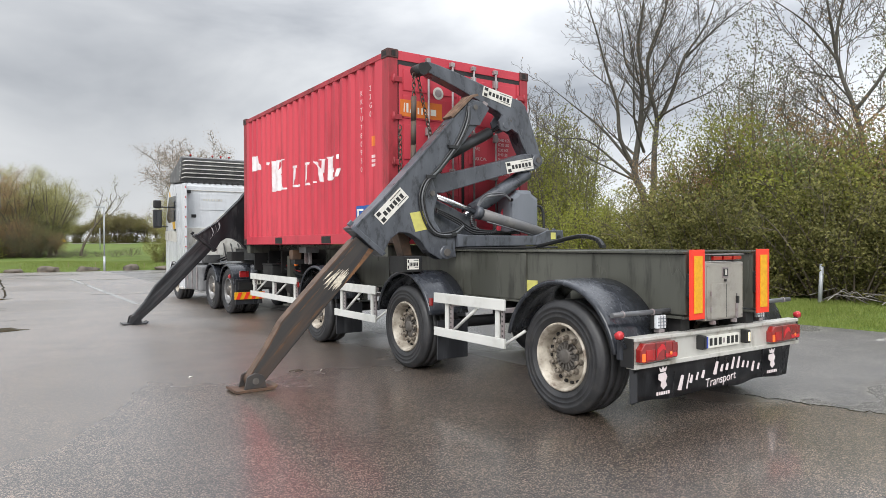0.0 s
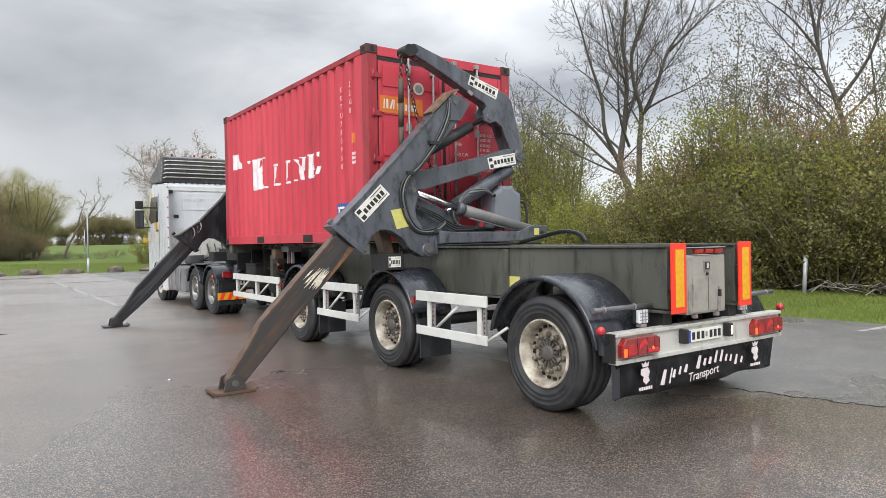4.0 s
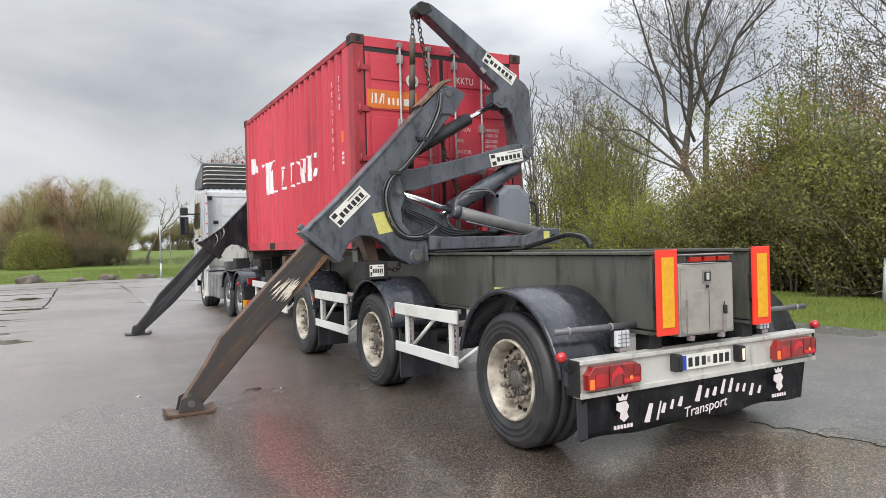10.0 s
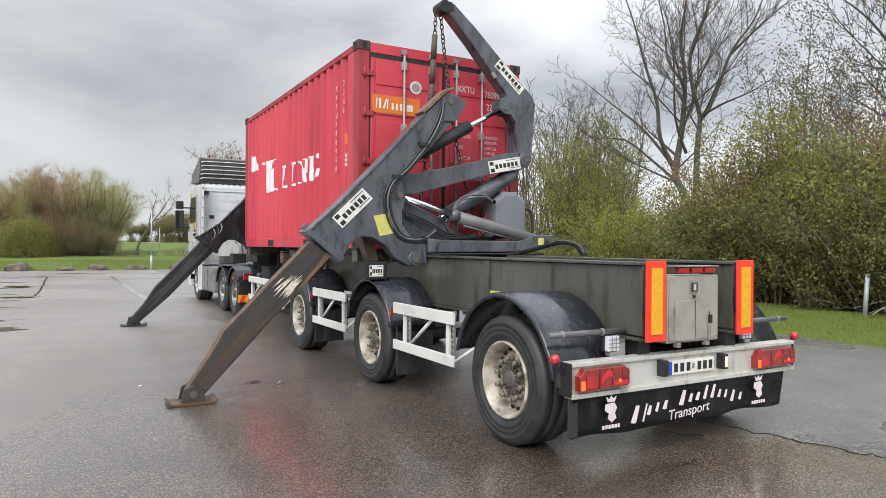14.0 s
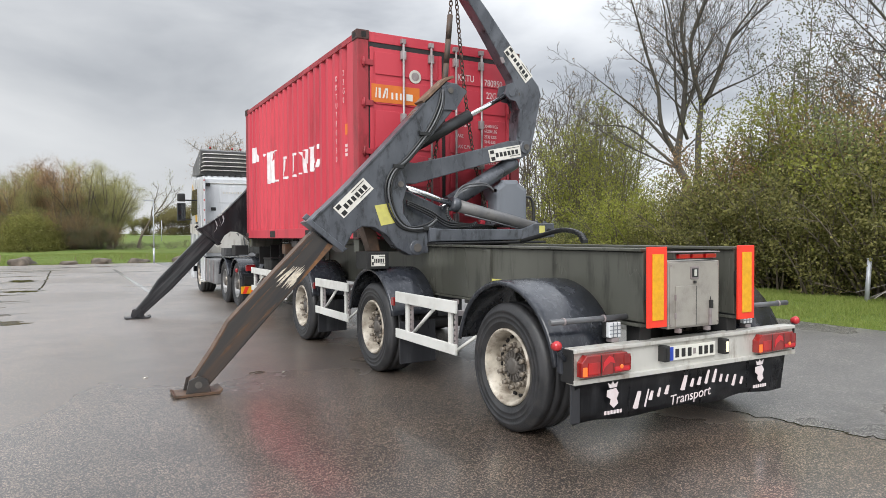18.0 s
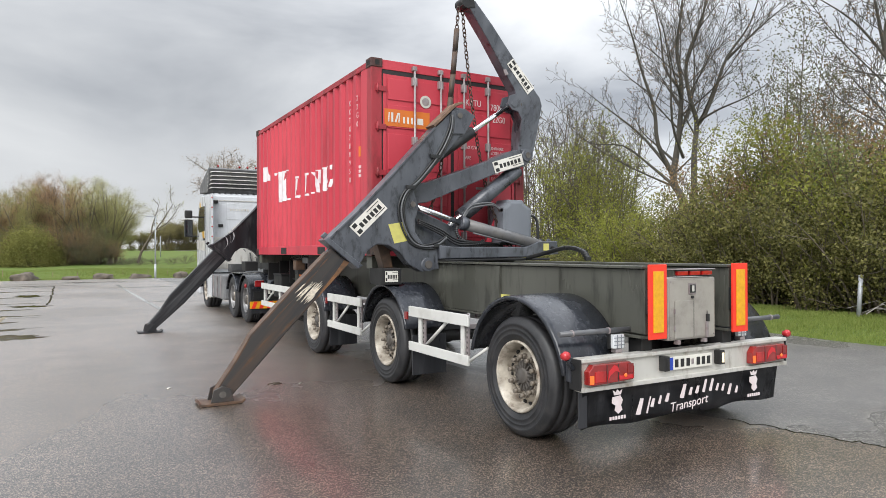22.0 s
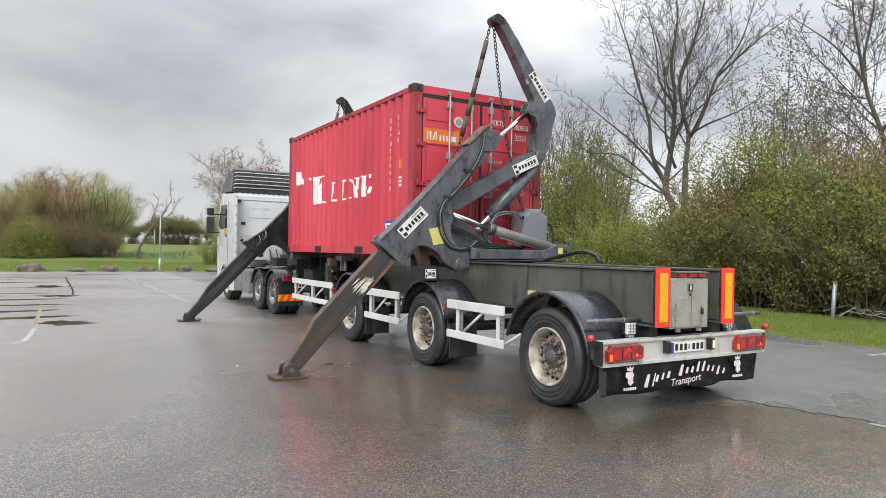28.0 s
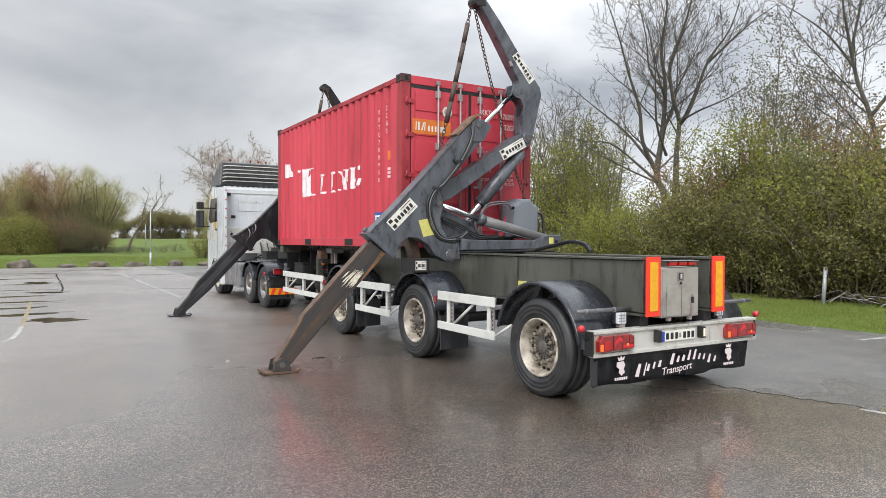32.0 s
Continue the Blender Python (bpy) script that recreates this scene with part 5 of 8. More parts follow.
worn_letter([(9.58, 3.33), (9.23, 3.31), (9.21, 3.17), (9.08, 3.04), (9.18, 3.03), (9.58, 3.03)], [(8.73, 3.13), (8.63, 3.12), (8.66, 3.07), (8.74, 3.09)])
worn_letter([(8.46, 3.12), (7.84, 3.10), (7.84, 3.08), (8.45, 3.07)], [(8.45, 3.10), (8.10, 3.09), (8.13, 2.90), (8.11, 2.56), (8.43, 2.56)], [(8.15, 2.90), (8.01, 3.05), (7.92, 3.06), (8.03, 2.86), (8.12, 2.82)],
            [(8.15, 2.88), (8.03, 2.82), (7.88, 2.58), (8.12, 2.56), (8.16, 2.70)], [(8.43, 2.60), (7.75, 2.585), (7.75, 2.555), (8.42, 2.55)])
worn_letter([(7.43, 2.93), (7.28, 2.93), (7.28, 2.89), (7.42, 2.89)], [(7.36, 2.89), (7.30, 2.88), (7.31, 2.71), (7.36, 2.60), (7.40, 2.62)], [(7.43, 2.60), (7.09, 2.59), (7.07, 2.55), (7.42, 2.56)])
worn_letter([(6.89, 2.93), (6.73, 2.93), (6.74, 2.89), (6.86, 2.89)], [(6.83, 2.89), (6.77, 2.89), (6.78, 2.66), (6.84, 2.59)], [(6.87, 2.58), (6.74, 2.59), (6.72, 2.55), (6.86, 2.55)])
worn_letter([(6.53, 2.92), (6.42, 2.90), (6.20, 2.76), (6.18, 2.56), (6.26, 2.57), (6.33, 2.73)], [(6.37, 2.92), (6.06, 2.92), (6.08, 2.89), (6.21, 2.90)], [(6.21, 2.90), (6.14, 2.90), (6.16, 2.70), (6.22, 2.72)], [(6.52, 2.59), (6.45, 2.59), (6.45, 2.565), (6.52, 2.565)])
worn_letter([(5.95, 2.91), (5.80, 2.90), (5.83, 2.76), (5.81, 2.64), (5.82, 2.56), (5.96, 2.57)], [(5.99, 2.93), (5.73, 2.92), (5.75, 2.89), (5.98, 2.90)], [(5.67, 2.93), (5.62, 2.94), (5.63, 2.86), (5.67, 2.87)],
            [(5.84, 2.75), (5.74, 2.74), (5.72, 2.67), (5.80, 2.67)], [(5.96, 2.595), (5.70, 2.59), (5.75, 2.56), (5.95, 2.56)], [(5.66, 2.72), (5.54, 2.72), (5.65, 2.60), (5.70, 2.60)])
ON_SIDE = Matrix(((0, 0, -1, 0), (-1, 0, 0, 0), (0, 1, 0, 0), (0, 0, 0, 1)))
for text, y, z0, step in (("KKTU780950", 4.877, 3.655, 0.1185), ("22G0", 4.606, 3.680, 0.118)):
    for k, ch in enumerate(text):
        words("side_character", ch, 0.105, Matrix.Translation((-CX + 0.009, y, z0 - k * step)) @ ON_SIDE @ Matrix.Diagonal((0.95, 1, 1, 1)), M_FADED, container)
side_shape([(4.60, 3.06), (4.51, 3.06), (4.51, 2.92), (4.60, 2.92)], "warning_sticker", M_ORANGE)
for k in range(3):
    side_shape([(4.60, 2.80 - k * 0.06), (4.51, 2.80 - k * 0.06), (4.51, 2.76 - k * 0.06), (4.60, 2.76 - k * 0.06)], "code_bar", M_FADED)
lab = side_shape([(5.10, 2.115), (4.56, 2.115), (4.56, 1.87), (5.10, 1.87)], "blue_label", M_BLUE)
for a, b, z0, z1 in ((5.05, 4.86, 2.07, 2.04), (4.98, 4.93, 2.04, 1.90), (4.80, 4.75, 2.07, 1.90), (4.70, 4.65, 2.07, 1.90)):
    side_shape([(a, z0), (b, z0), (b, z1), (a, z1)], "label_bar", M_STICK, 0.004)

# ---- the cranes ----
# turn of the lower arm and of the jib (degrees, from their pose at nine seconds), time by time
ARM_TURN = [(0, 0), (20, 0), (20.5, 1.6), (21, 3.2), (21.5, 4.7), (22, 6.0), (22.5, 7.6), (23, 9.3), (23.5, 11.0), (24, 12.5), (24.5, 13.6), (25, 14.0), (25.5, 13.8),
            (26.5, 13.2), (27.5, 12.9), (28, 13.6), (28.5, 14.6), (29, 15.8), (30, 16.3), (31, 16.9), (32, 17.4)]
JIB_TURN = [(0, 16.0), (1, 15.0), (2, 13.5), (3, 12.2), (3.5, 11.4), (5.5, 5.6), (6, 4.4), (7, 2.2), (8, 0.2), (9, -1.8), (10, -3.8), (11, -5.8), (12, -7.9), (13, -9.8), (14, -11.8),
            (14.5, -12.7), (16.5, -16.1), (17, -17.1), (18, -19.2), (19, -21.3), (20, -23.0), (20.5, -22.2), (21, -21.3), (22, -19.8), (22.5, -18.8), (23, -17.8), (23.5, -17.2), (24, -16.6),
            (24.5, -15.6), (25, -15.2), (25.5, -16.0), (26.5, -19.4), (27.5, -22.8), (28, -22.9), (28.5, -22.2), (29, -21.6), (30, -21.6), (31, -21.0), (32, -21.0)]
MOMENTS = sorted({t for t, _ in ARM_TURN} | {t for t, _ in JIB_TURN})


def at_time(table, t):
    for (t0, v0), (t1, v1) in zip(table, table[1:]):
        if t0 <= t <= t1:
            return v0 + (v1 - v0) * (t - t0) / (t1 - t0)
    return table[-1][1]


PIV, ELB = Vector((-0.85, 2.36)), Vector((0.95, 2.77))
TIP, RODPIN = Vector((-0.61, 4.31)), Vector((0.52, 3.36))
JBASE, LBASE, LPIN = Vector((-0.80, 2.62)), Vector((-0.42, 1.86)), Vector((0.84, 2.58))


def spun(p, centre, deg):
    a = radians(deg)
    d = p - centre
    return centre + Vector((d.x * math.cos(a) - d.y * math.sin(a), d.x * math.sin(a) + d.y * math.cos(a)))


def crane_state(t, ahead=0.0):
    """Places in the crane's plane at t: elbow, tip, pins. ahead: degrees by which the jib is further out."""
    a, j = at_time(ARM_TURN, t), at_time(JIB_TURN, t) - ahead * min(1, t / 20)
    elb = spun(ELB, PIV, a)
    hung = lambda p: elb + spun(p - ELB, Vector((0, 0)), j)
    return a, j, elb, hung(TIP), hung(RODPIN), spun(LPIN, PIV, a)


MOVERS, CHAINS = [], []


def sticker(parent, corners, y, s, name="maker_sticker"):
    """White plate with dark print bars, on the face at y; corners (x, z) from top left, clockwise."""
    bm = B()
    tl, tr, br, bl = [Vector(c) for c in corners]
    prism(bm, [tl, tr, br, bl], y, y - s * 0.003, axis="y")
    o = part(name, bm, M_STICK, parent, "white maker's sticker with dark print")
    inner = lambda u, v: (tl * (1 - u) + tr * u) * (1 - v) + (bl * (1 - u) + br * u) * v
    spans = [(0.04, 0.16, 0.08, 0.36), (0.04, 0.16, 0.62, 0.92)] + [(0.2 + k * 0.125, 0.2 + k * 0.125 + 0.085, 0.34, 0.70) for k in range(6)] + [(0.62, 0.96, 0.78, 0.83), (0.55, 0.96, 0.12, 0.17)]
    for u0, u1, v0, v1 in spans:
        bm = B()
        prism(bm, [inner(u0, v0), inner(u1, v0), inner(u1, v1), inner(u0, v1)], y - s * 0.003, y - s * 0.005, axis="y")
        part("print_bar", bm, M_INK, o)
    return o


def crane(name, s, label, leg_paint, coat_paint):
    """One side-lifting crane; s = 1 has its leg on the rear side, s = -1 on the front side (mirrored along the trailer)."""
    Y = (lambda y: y) if s > 0 else (lambda y: 14.22 - y)
    root = thing(name, label, "crane", "cranes of the side loader")

    def plate(nm, pts, y0, y1, mat=None, parent=root, bevel=0.012, label=""):
        bm = B()
        prism(bm, pts, Y(y0), Y(y1), axis="y", bevel=bevel)
        return part(nm, bm, mat or coat_paint, parent, label)

    def rod(nm, p, q, y, r, mat, parent=root, seg=20):
        bm = B()
        cyl(bm, (p[0], Y(y), p[1]), (q[0], Y(y), q[1]), r, seg)
        return part(nm, bm, mat, parent)

    def pin(p, y0, y1, r, parent=root, mat=None):
        bm = B()
        cyl(bm, (p[0], Y(y0), p[1]), (p[0], Y(y1), p[1]), r, 24)
        return part("pin_boss", bm, mat or coat_paint, parent)

    # base: cross beam on the trailer with the leg pivot at its end
    plate("base_beam", [(-0.62, 1.70), (-0.40, 1.68), (0.75, 1.68), (0.95, 1.755), (1.26, 1.76), (1.27, 1.58), (0.8, 1.545), (-0.60, 1.53)], 3.36, 3.56)
    plate("base_plate", [(-0.62, 1.52), (1.0, 1.53), (1.0, 1.50), (-0.62, 1.50)], 3.2, 3.95, M_DARK)
    plate("base_wall", [(-0.86, 2.17), (-0.48, 2.02), (-0.27, 1.93), (-0.2, 1.70), (-0.1, 1.55), (-0.82, 1.55)], 3.58, 3.72)
    plate("pedestal", [(-0.80, 1.50), (0.7, 1.50), (0.6, 1.72), (-0.75, 1.85)], 3.74, 3.94, M_DARK)
    pin((0.06 - 0.33, 1.93), 3.565, 3.75, 0.05)
    bm = B()
    box(bm, 1.01, 1.10, min(Y(3.352), Y(3.357)), max(Y(3.352), Y(3.357)), 1.63, 1.725)
    part("warning_sticker", bm, M_YEL, root, "small yellow warning sticker")
    pin((1.16, 1.66), 3.34, 3.36, 0.028, mat=M_RIMD)
    # leg housing: the slanting body, flared at the pivot, cut out over the trailer's edge
    slim = 0.0 if s > 0 else 0.06
    hous = plate("leg_housing", [(-2.09, 1.73), (-1.69 + slim, 2.09 - slim), (-1.21 + slim, 2.58 - slim), (-0.64, 3.18), (-0.34, 3.47), (-0.22, 3.46), (-0.06, 3.39), (-0.15, 3.24), (-0.35, 3.02), (-0.59, 2.75), (-0.78, 2.57), (-0.95, 2.36), (-0.88, 2.16), (-0.94, 2.0),
                                (-0.93, 1.86), (-0.80, 1.68), (-0.62, 1.66), (-0.60, 1.40), (-0.84, 1.37), (-1.02, 1.46), (-1.16, 1.62), (-1.30, 1.70), (-1.45, 1.71), (-1.57, 1.63), (-1.68, 1.45)], 3.41, 3.575, bevel=0.012)
    plate("housing_edge", [(-2.10, 1.74), (-1.70 + slim, 2.105 - slim), (-1.22 + slim, 2.595 - slim), (-0.65, 3.195), (-0.64, 3.175), (-1.21 + slim, 2.575 - slim), (-1.69 + slim, 2.085 - slim), (-2.09, 1.72)], 3.395, 3.59, bevel=0.003)
    plate("sleeve_collar", [(-2.12, 1.755), (-2.06, 1.79), (-1.64, 1.46), (-1.70, 1.42)], 3.385, 3.61)
    if s < 0:
        for rk, (u, wd_) in enumerate(((0.10, 0.016), (0.17, 0.008), (0.23, 0.022))):
            arc = [(-1.93 + u + 0.10 * math.sin(v * 3.14), 1.90 + u - 0.36 * v) for v in (0.12, 0.3, 0.5, 0.7, 0.88)]
            plate("wear_ring", arc + [(x + wd_, z + wd_) for x, z in arc[::-1]], 3.5755, 3.5785, M_POST if rk != 1 else M_TANKG, hous, 0.0)
    plate("collar_tab", [(-2.15, 1.80), (-2.10, 1.85), (-2.06, 1.82), (-2.11, 1.77)], 3.40, 3.44)
    plate("top_cap", [(-0.66, 3.185), (-0.34, 3.485), (-0.24, 3.52), (-0.26, 3.545), (-0.36, 3.515), (-0.69, 3.205)], 3.39, 3.60, M_RUSTT, hous, 0.004)
    plate("end_plate", [(-0.42, 3.40), (-0.22, 3.455), (-0.07, 3.37), (-0.23, 3.13), (-0.40, 3.12)], 3.385, 3.409, coat_paint, hous, 0.004)
    pin((-0.30, 3.36), 3.375, 3.40, 0.035, hous, M_HUB)
    pin((-0.77, 1.46), 3.375, 3.62, 0.085, hous)
    pin((-0.77, 1.46), 3.362, 3.375, 0.05, hous, M_HUB)
    sticker(hous, [(-1.80, 1.915), (-1.44, 2.262), (-1.31, 2.145), (-1.675, 1.80)], Y(3.408), s)
    plate("yellow_plate", [(-1.30, 1.95), (-1.10, 1.985), (-1.03, 1.755), (-1.22, 1.72)], 3.4065, 3.4095, M_YEL, hous, 0.0, "yellow sticker")
    if s > 0:
        plate("trailer_clamp", [(-1.36, 1.72), (-1.20, 1.72), (-1.14, 1.42), (-1.26, 1.42)], 3.62, 3.8, M_RUST, bevel=0.01)
    shelf = plate("support_bracket", [(-1.40, 1.42), (-1.13, 1.42), (-1.13, 1.22), (-1.40, 1.22)], 3.40, 3.75, M_DARK, bevel=0.01)
    sticker(shelf, [(-1.35, 1.385), (-1.18, 1.385), (-1.18, 1.255), (-1.35, 1.255)], Y(3.397), s)
    # telescopic leg and its foot
    left, right = ([(-2.02, 1.66), (-2.47, 1.20), (-2.935, 0.715), (-3.09, 0.455)], [(-2.87, 0.36), (-2.51, 0.75), (-2.07, 1.205), (-1.80, 1.49)]) if s > 0 else ([(-2.00, 1.68), (-2.86, 0.76), (-3.06, 0.44)], [(-2.60, 0.56), (-2.22, 0.97), (-1.75, 1.47)])
    leg = plate("inner_leg", left + [(-3.285, 0.17), (-3.31, 0.11), (-3.28, 0.055), (-3.22, 0.04), (-3.15, 0.06)] + right, 3.43, 3.57, leg_paint, bevel=0.02, label="worn dark steel telescopic support leg")
    if s > 0:
        plate("rubbed_edge", [(-2.06, 1.625), (-2.475, 1.205), (-2.94, 0.72), (-3.095, 0.458), (-3.288, 0.175), (-3.275, 0.17), (-3.08, 0.45), (-2.925, 0.71), (-2.46, 1.195), (-2.045, 1.615)], 3.428, 3.572, M_RUST, leg, 0.003)
    if s > 0:
        plate("rust_streak", [(-1.795, 1.495), (-2.07, 1.21), (-2.20, 1.08), (-2.12, 1.20), (-1.98, 1.36), (-1.855, 1.525)], 3.4265, 3.4295, M_RUSTO, leg, 0.0)
        for rx, rz, rl, rw in ((-2.52, 0.80, 0.30, 0.012), (-2.80, 0.62, 0.34, 0.010), (-2.62, 0.93, 0.42, 0.008), (-2.28, 1.30, 0.36, 0.009), (-2.95, 0.44, 0.24, 0.014), (-2.10, 1.50, 0.22, 0.008)):
            plate("rust_streak", [(rx - rl * 0.35, rz - rl * 0.36), (rx - rw, rz + rw), (rx + rl * 0.35, rz + rl * 0.36), (rx + rw * 0.6, rz - rw)], 3.4275, 3.4297, M_RUST, leg, 0.0)
    # bare scrapes along the leg, a cluster and some hairlines
    rr = random.Random(3)
    if s > 0:
        for k in range(44):
            across = rr.uniform(-0.5, 0.5)
            along = rr.gauss(0, 0.03) + 0.05 * across
            ln, wd = rr.uniform(0.12, 0.30) * (1.15 - abs(across)), rr.uniform(0.004, 0.011) * (1.0 if k < 30 else 0.5)
            cx, cz = -2.30 + across * 0.13 + along * 0.7, 1.17 - across * 0.13 + along * 0.72
            tilt_k = rr.uniform(-0.10, 0.10)
            ux, uz = math.cos(radians(45) + tilt_k), math.sin(radians(45) + tilt_k)
            plate("scrape_mark", [(cx - ux * ln * 0.5, cz - uz * ln * 0.5), (cx - uz * wd, cz + ux * wd), (cx + ux * ln * 0.5, cz + uz * ln * 0.5), (cx + uz * wd, cz - ux * wd)], 3.4268 - 0.00012 * k, 3.4295, M_BARE, leg, 0.0)
    else:
        for k in range(16):
            across, along = rr.uniform(-0.42, 0.42), rr.uniform(-0.5, 0.45)
            ln, wd = rr.uniform(0.08, 0.3), rr.uniform(0.002, 0.005)
            cx, cz = -2.33 + across * 0.18 + along * 0.7, 1.14 - across * 0.18 + along * 0.72
            plate("scrape_mark", [(cx - ln * 0.35, cz - ln * 0.35), (cx - wd, cz + wd), (cx + ln * 0.35, cz + ln * 0.35), (cx + wd, cz - wd)], 3.4265, 3.4295, M_BARE, leg, 0.0)
    pin((-3.24, 0.11), 3.40, 3.60, 0.075, leg, M_RUST)
    pin((-3.24, 0.11), 3.385, 3.40, 0.035, leg, M_HUB)
    foot = plate("foot_plate", [(-3.48, 0.045), (-3.45, 0.03), (-3.05, 0.03), (-3.01, 0.055), (-3.01, 0.035), (-3.04, 0.004), (-3.46, 0.004), (-3.48, 0.02)], 3.36, 3.66, M_RUST if s > 0 else M_LEGF, bevel=0.003)
    for y in (3.405, 3.60):
        plate("foot_lug", [(-3.36, 0.03), (-3.33, 0.16), (-3.24, 0.20), (-3.15, 0.16), (-3.12, 0.03)], y - 0.014, y + 0.014, leg_paint, foot, 0.004)
    # cylinder that swings the leg
    rod("leg_cylinder_rod", (-0.96, 2.20), (-0.22, 1.985), 3.47, 0.037, M_CHROME)
    pin((-0.97, 2.205), 3.40, 3.54, 0.06, hous, coat_paint)
    pin((-0.97, 2.205), 3.39, 3.40, 0.035, hous, M_HUB)
    tube = rod("leg_cylinder_tube", (-0.24, 1.99), (1.02, 1.70), 3.47, 0.078, M_CYL)
    rod("cylinder_gland", (-0.26, 1.995), (-0.16, 1.972), 3.47, 0.088, coat_paint, tube)
    rod("cylinder_pipe", (-0.1, 1.86), (0.7, 1.69), 3.40, 0.010, M_HOSEG, tube, 8)
    # hoses on the housing and over the base
    for k, d in enumerate((0.0, 0.035, 0.07)):
        bm = B()
        pipe(bm, [(p.x, Y(3.395 - 0.01 * (k % 2)), p.z) for p in spline([(-0.42 + d * 0.4, 0, 3.36), (-0.47 + d, 0, 3.15), (-0.62 + d, 0, 2.86), (-0.90 + d, 0, 2.52), (-1.10 + d, 0, 2.34), (-1.17 + d, 0, 2.12),
                                                                         (-1.10 + d, 0, 1.86), (-0.95 + d, 0, 1.69 + d * 0.3), (-0.66, 0, 1.66 + d), (-0.50, 0, 1.78 + d * 0.5)], 6)], 0.013, 8)
        part("hose", bm, M_HOSE if k != 1 else M_HOSEG, root)
    for p in ((-0.68, 2.80), (-1.02, 2.40), (-0.64, 1.68)):
        plate("hose_clamp", [(p[0] - 0.05, p[1] + 0.035), (p[0] + 0.08, p[1] + 0.035), (p[0] + 0.08, p[1] - 0.01), (p[0] - 0.05, p[1] - 0.01)], 3.37, 3.405, M_HOSE, hous, 0.004)
    for k in range(3):
        bm = B()
        pipe(bm, [(p.x, Y(p.y), p.z) for p in spline([(-0.85, 3.5, 2.02 - 0.02 * k), (-0.55, 3.46, 1.9 - 0.03 * k), (-0.3, 3.45, 1.77 - 0.03 * k), (0.1, 3.5, 1.74 - 0.01 * k), (0.45, 3.6, 1.72)], 6)], 0.013, 8)
        part("hose", bm, M_HOSE, root)
    for k in range(2):
        bm = B()
        o = 0.035 * k
        pipe(bm, [(p.x, Y(p.y), p.z) for p in spline([(-0.20, 3.50, 2.02 + o), (-0.08, 3.51, 2.17 + o), (0.1, 3.53, 2.22 + o), (0.3, 3.54, 2.24 + o * 0.6), (0.44, 3.56, 2.18)], 6)], 0.013, 8)
        part("hose", bm, M_HOSEG, root)
        pin((0.44, 2.18), 3.53, 3.59, 0.024, root, M_GALV)
    # spiral-wrapped hose that loops down behind the cylinder
    bm = B()
    run = [Vector((p.x, Y(p.y), p.z)) for p in spline([(-0.20, 3.50, 2.04), (-0.29, 3.49, 1.93), (-0.28, 3.48, 1.82), (-0.16, 3.48, 1.74), (0.02, 3.50, 1.72), (0.14, 3.52, 1.76)], 9)]
    pipe(bm, run, 0.020, 10)
    spiral = part("spiral_hose", bm, M_HOSE, root)
    for p, q in zip(run[::2], run[1::2]):
        bm = B()
        cyl(bm, tuple(p), tuple(p.lerp(q, 0.55)), 0.027, 12)
        part("hose_coil", bm, M_HOSEG, spiral)
    # oil tank with its pipe
    tank = plate("oil_tank", [(0.50, 1.74), (0.50, 2.22), (0.60, 2.29), (0.62, 2.335), (0.86, 2.335), (0.88, 2.29), (1.0, 2.22), (1.0, 1.74)], 3.60, 3.95, M_TANK, bevel=0.055, label="grey oil tank with chamfered top")
    bm = B()
    pipe(bm, [(p.x, Y(p.y), p.z) for p in spline([(0.98, 3.66, 2.12), (1.08, 3.64, 2.10), (1.12, 3.63, 1.98), (1.12, 3.62, 1.72)], 6)], 0.02, 10)
    part("tank_pipe", bm, M_HOSE, tank)
    for x in (1.08, 1.22):
        pin((x, 1.76), 3.50, 3.53, 0.03)
    plate("stay", [(0.36, 1.72), (0.44, 1.72), (0.60, 2.1), (0.52, 2.12)], 3.80, 3.83, M_RED)
    # lower arm, keyed
    arm = plate("lower_arm", [(-0.95, 2.50), (-0.69, 2.485), (-0.19, 2.60), (0.38, 2.745), (0.68, 2.84), (0.90, 2.86), (1.02, 2.78), (0.99, 2.67), (0.89, 2.62), (0.44, 2.55), (-0.20, 2.37), (-0.69, 2.23), (-0.95, 2.22)], 3.58, 3.80, bevel=0.012)
    arm.data.transform(Matrix.Translation((-PIV.x, 0, -PIV.y)))
    st = sticker(arm, [(0.36, 2.70), (0.86, 2.80), (0.885, 2.645), (0.40, 2.545)], Y(3.577), s)
    for o in (st, *st.children):
        o.data.transform(Matrix.Translation((-PIV.x, 0, -PIV.y)))
    MOVERS.append((arm, "arm", s))
    # jib, keyed about the elbow
    outline = [(-0.61, 4.375), (-0.50, 4.385), (-0.15, 4.215), (0.26, 3.985), (0.70, 3.745), (0.905, 3.64), (0.975, 3.55), (1.05, 2.96), (1.06, 2.77), (0.97, 2.66), (0.86, 2.68), (0.80, 2.80), (0.78, 2.90),
               (0.74, 3.05), (0.71, 3.22), (0.60, 3.36), (0.48, 3.55), (0.31, 3.665), (-0.16, 4.0), (-0.55, 4.25), (-0.66, 4.24), (-0.69, 4.32)]
    jib = plate("jib", outline, 3.60, 3.78, bevel=0.012)
    off = Matrix.Translation((-ELB.x, 0, -ELB.y))
    jib.data.transform(off)
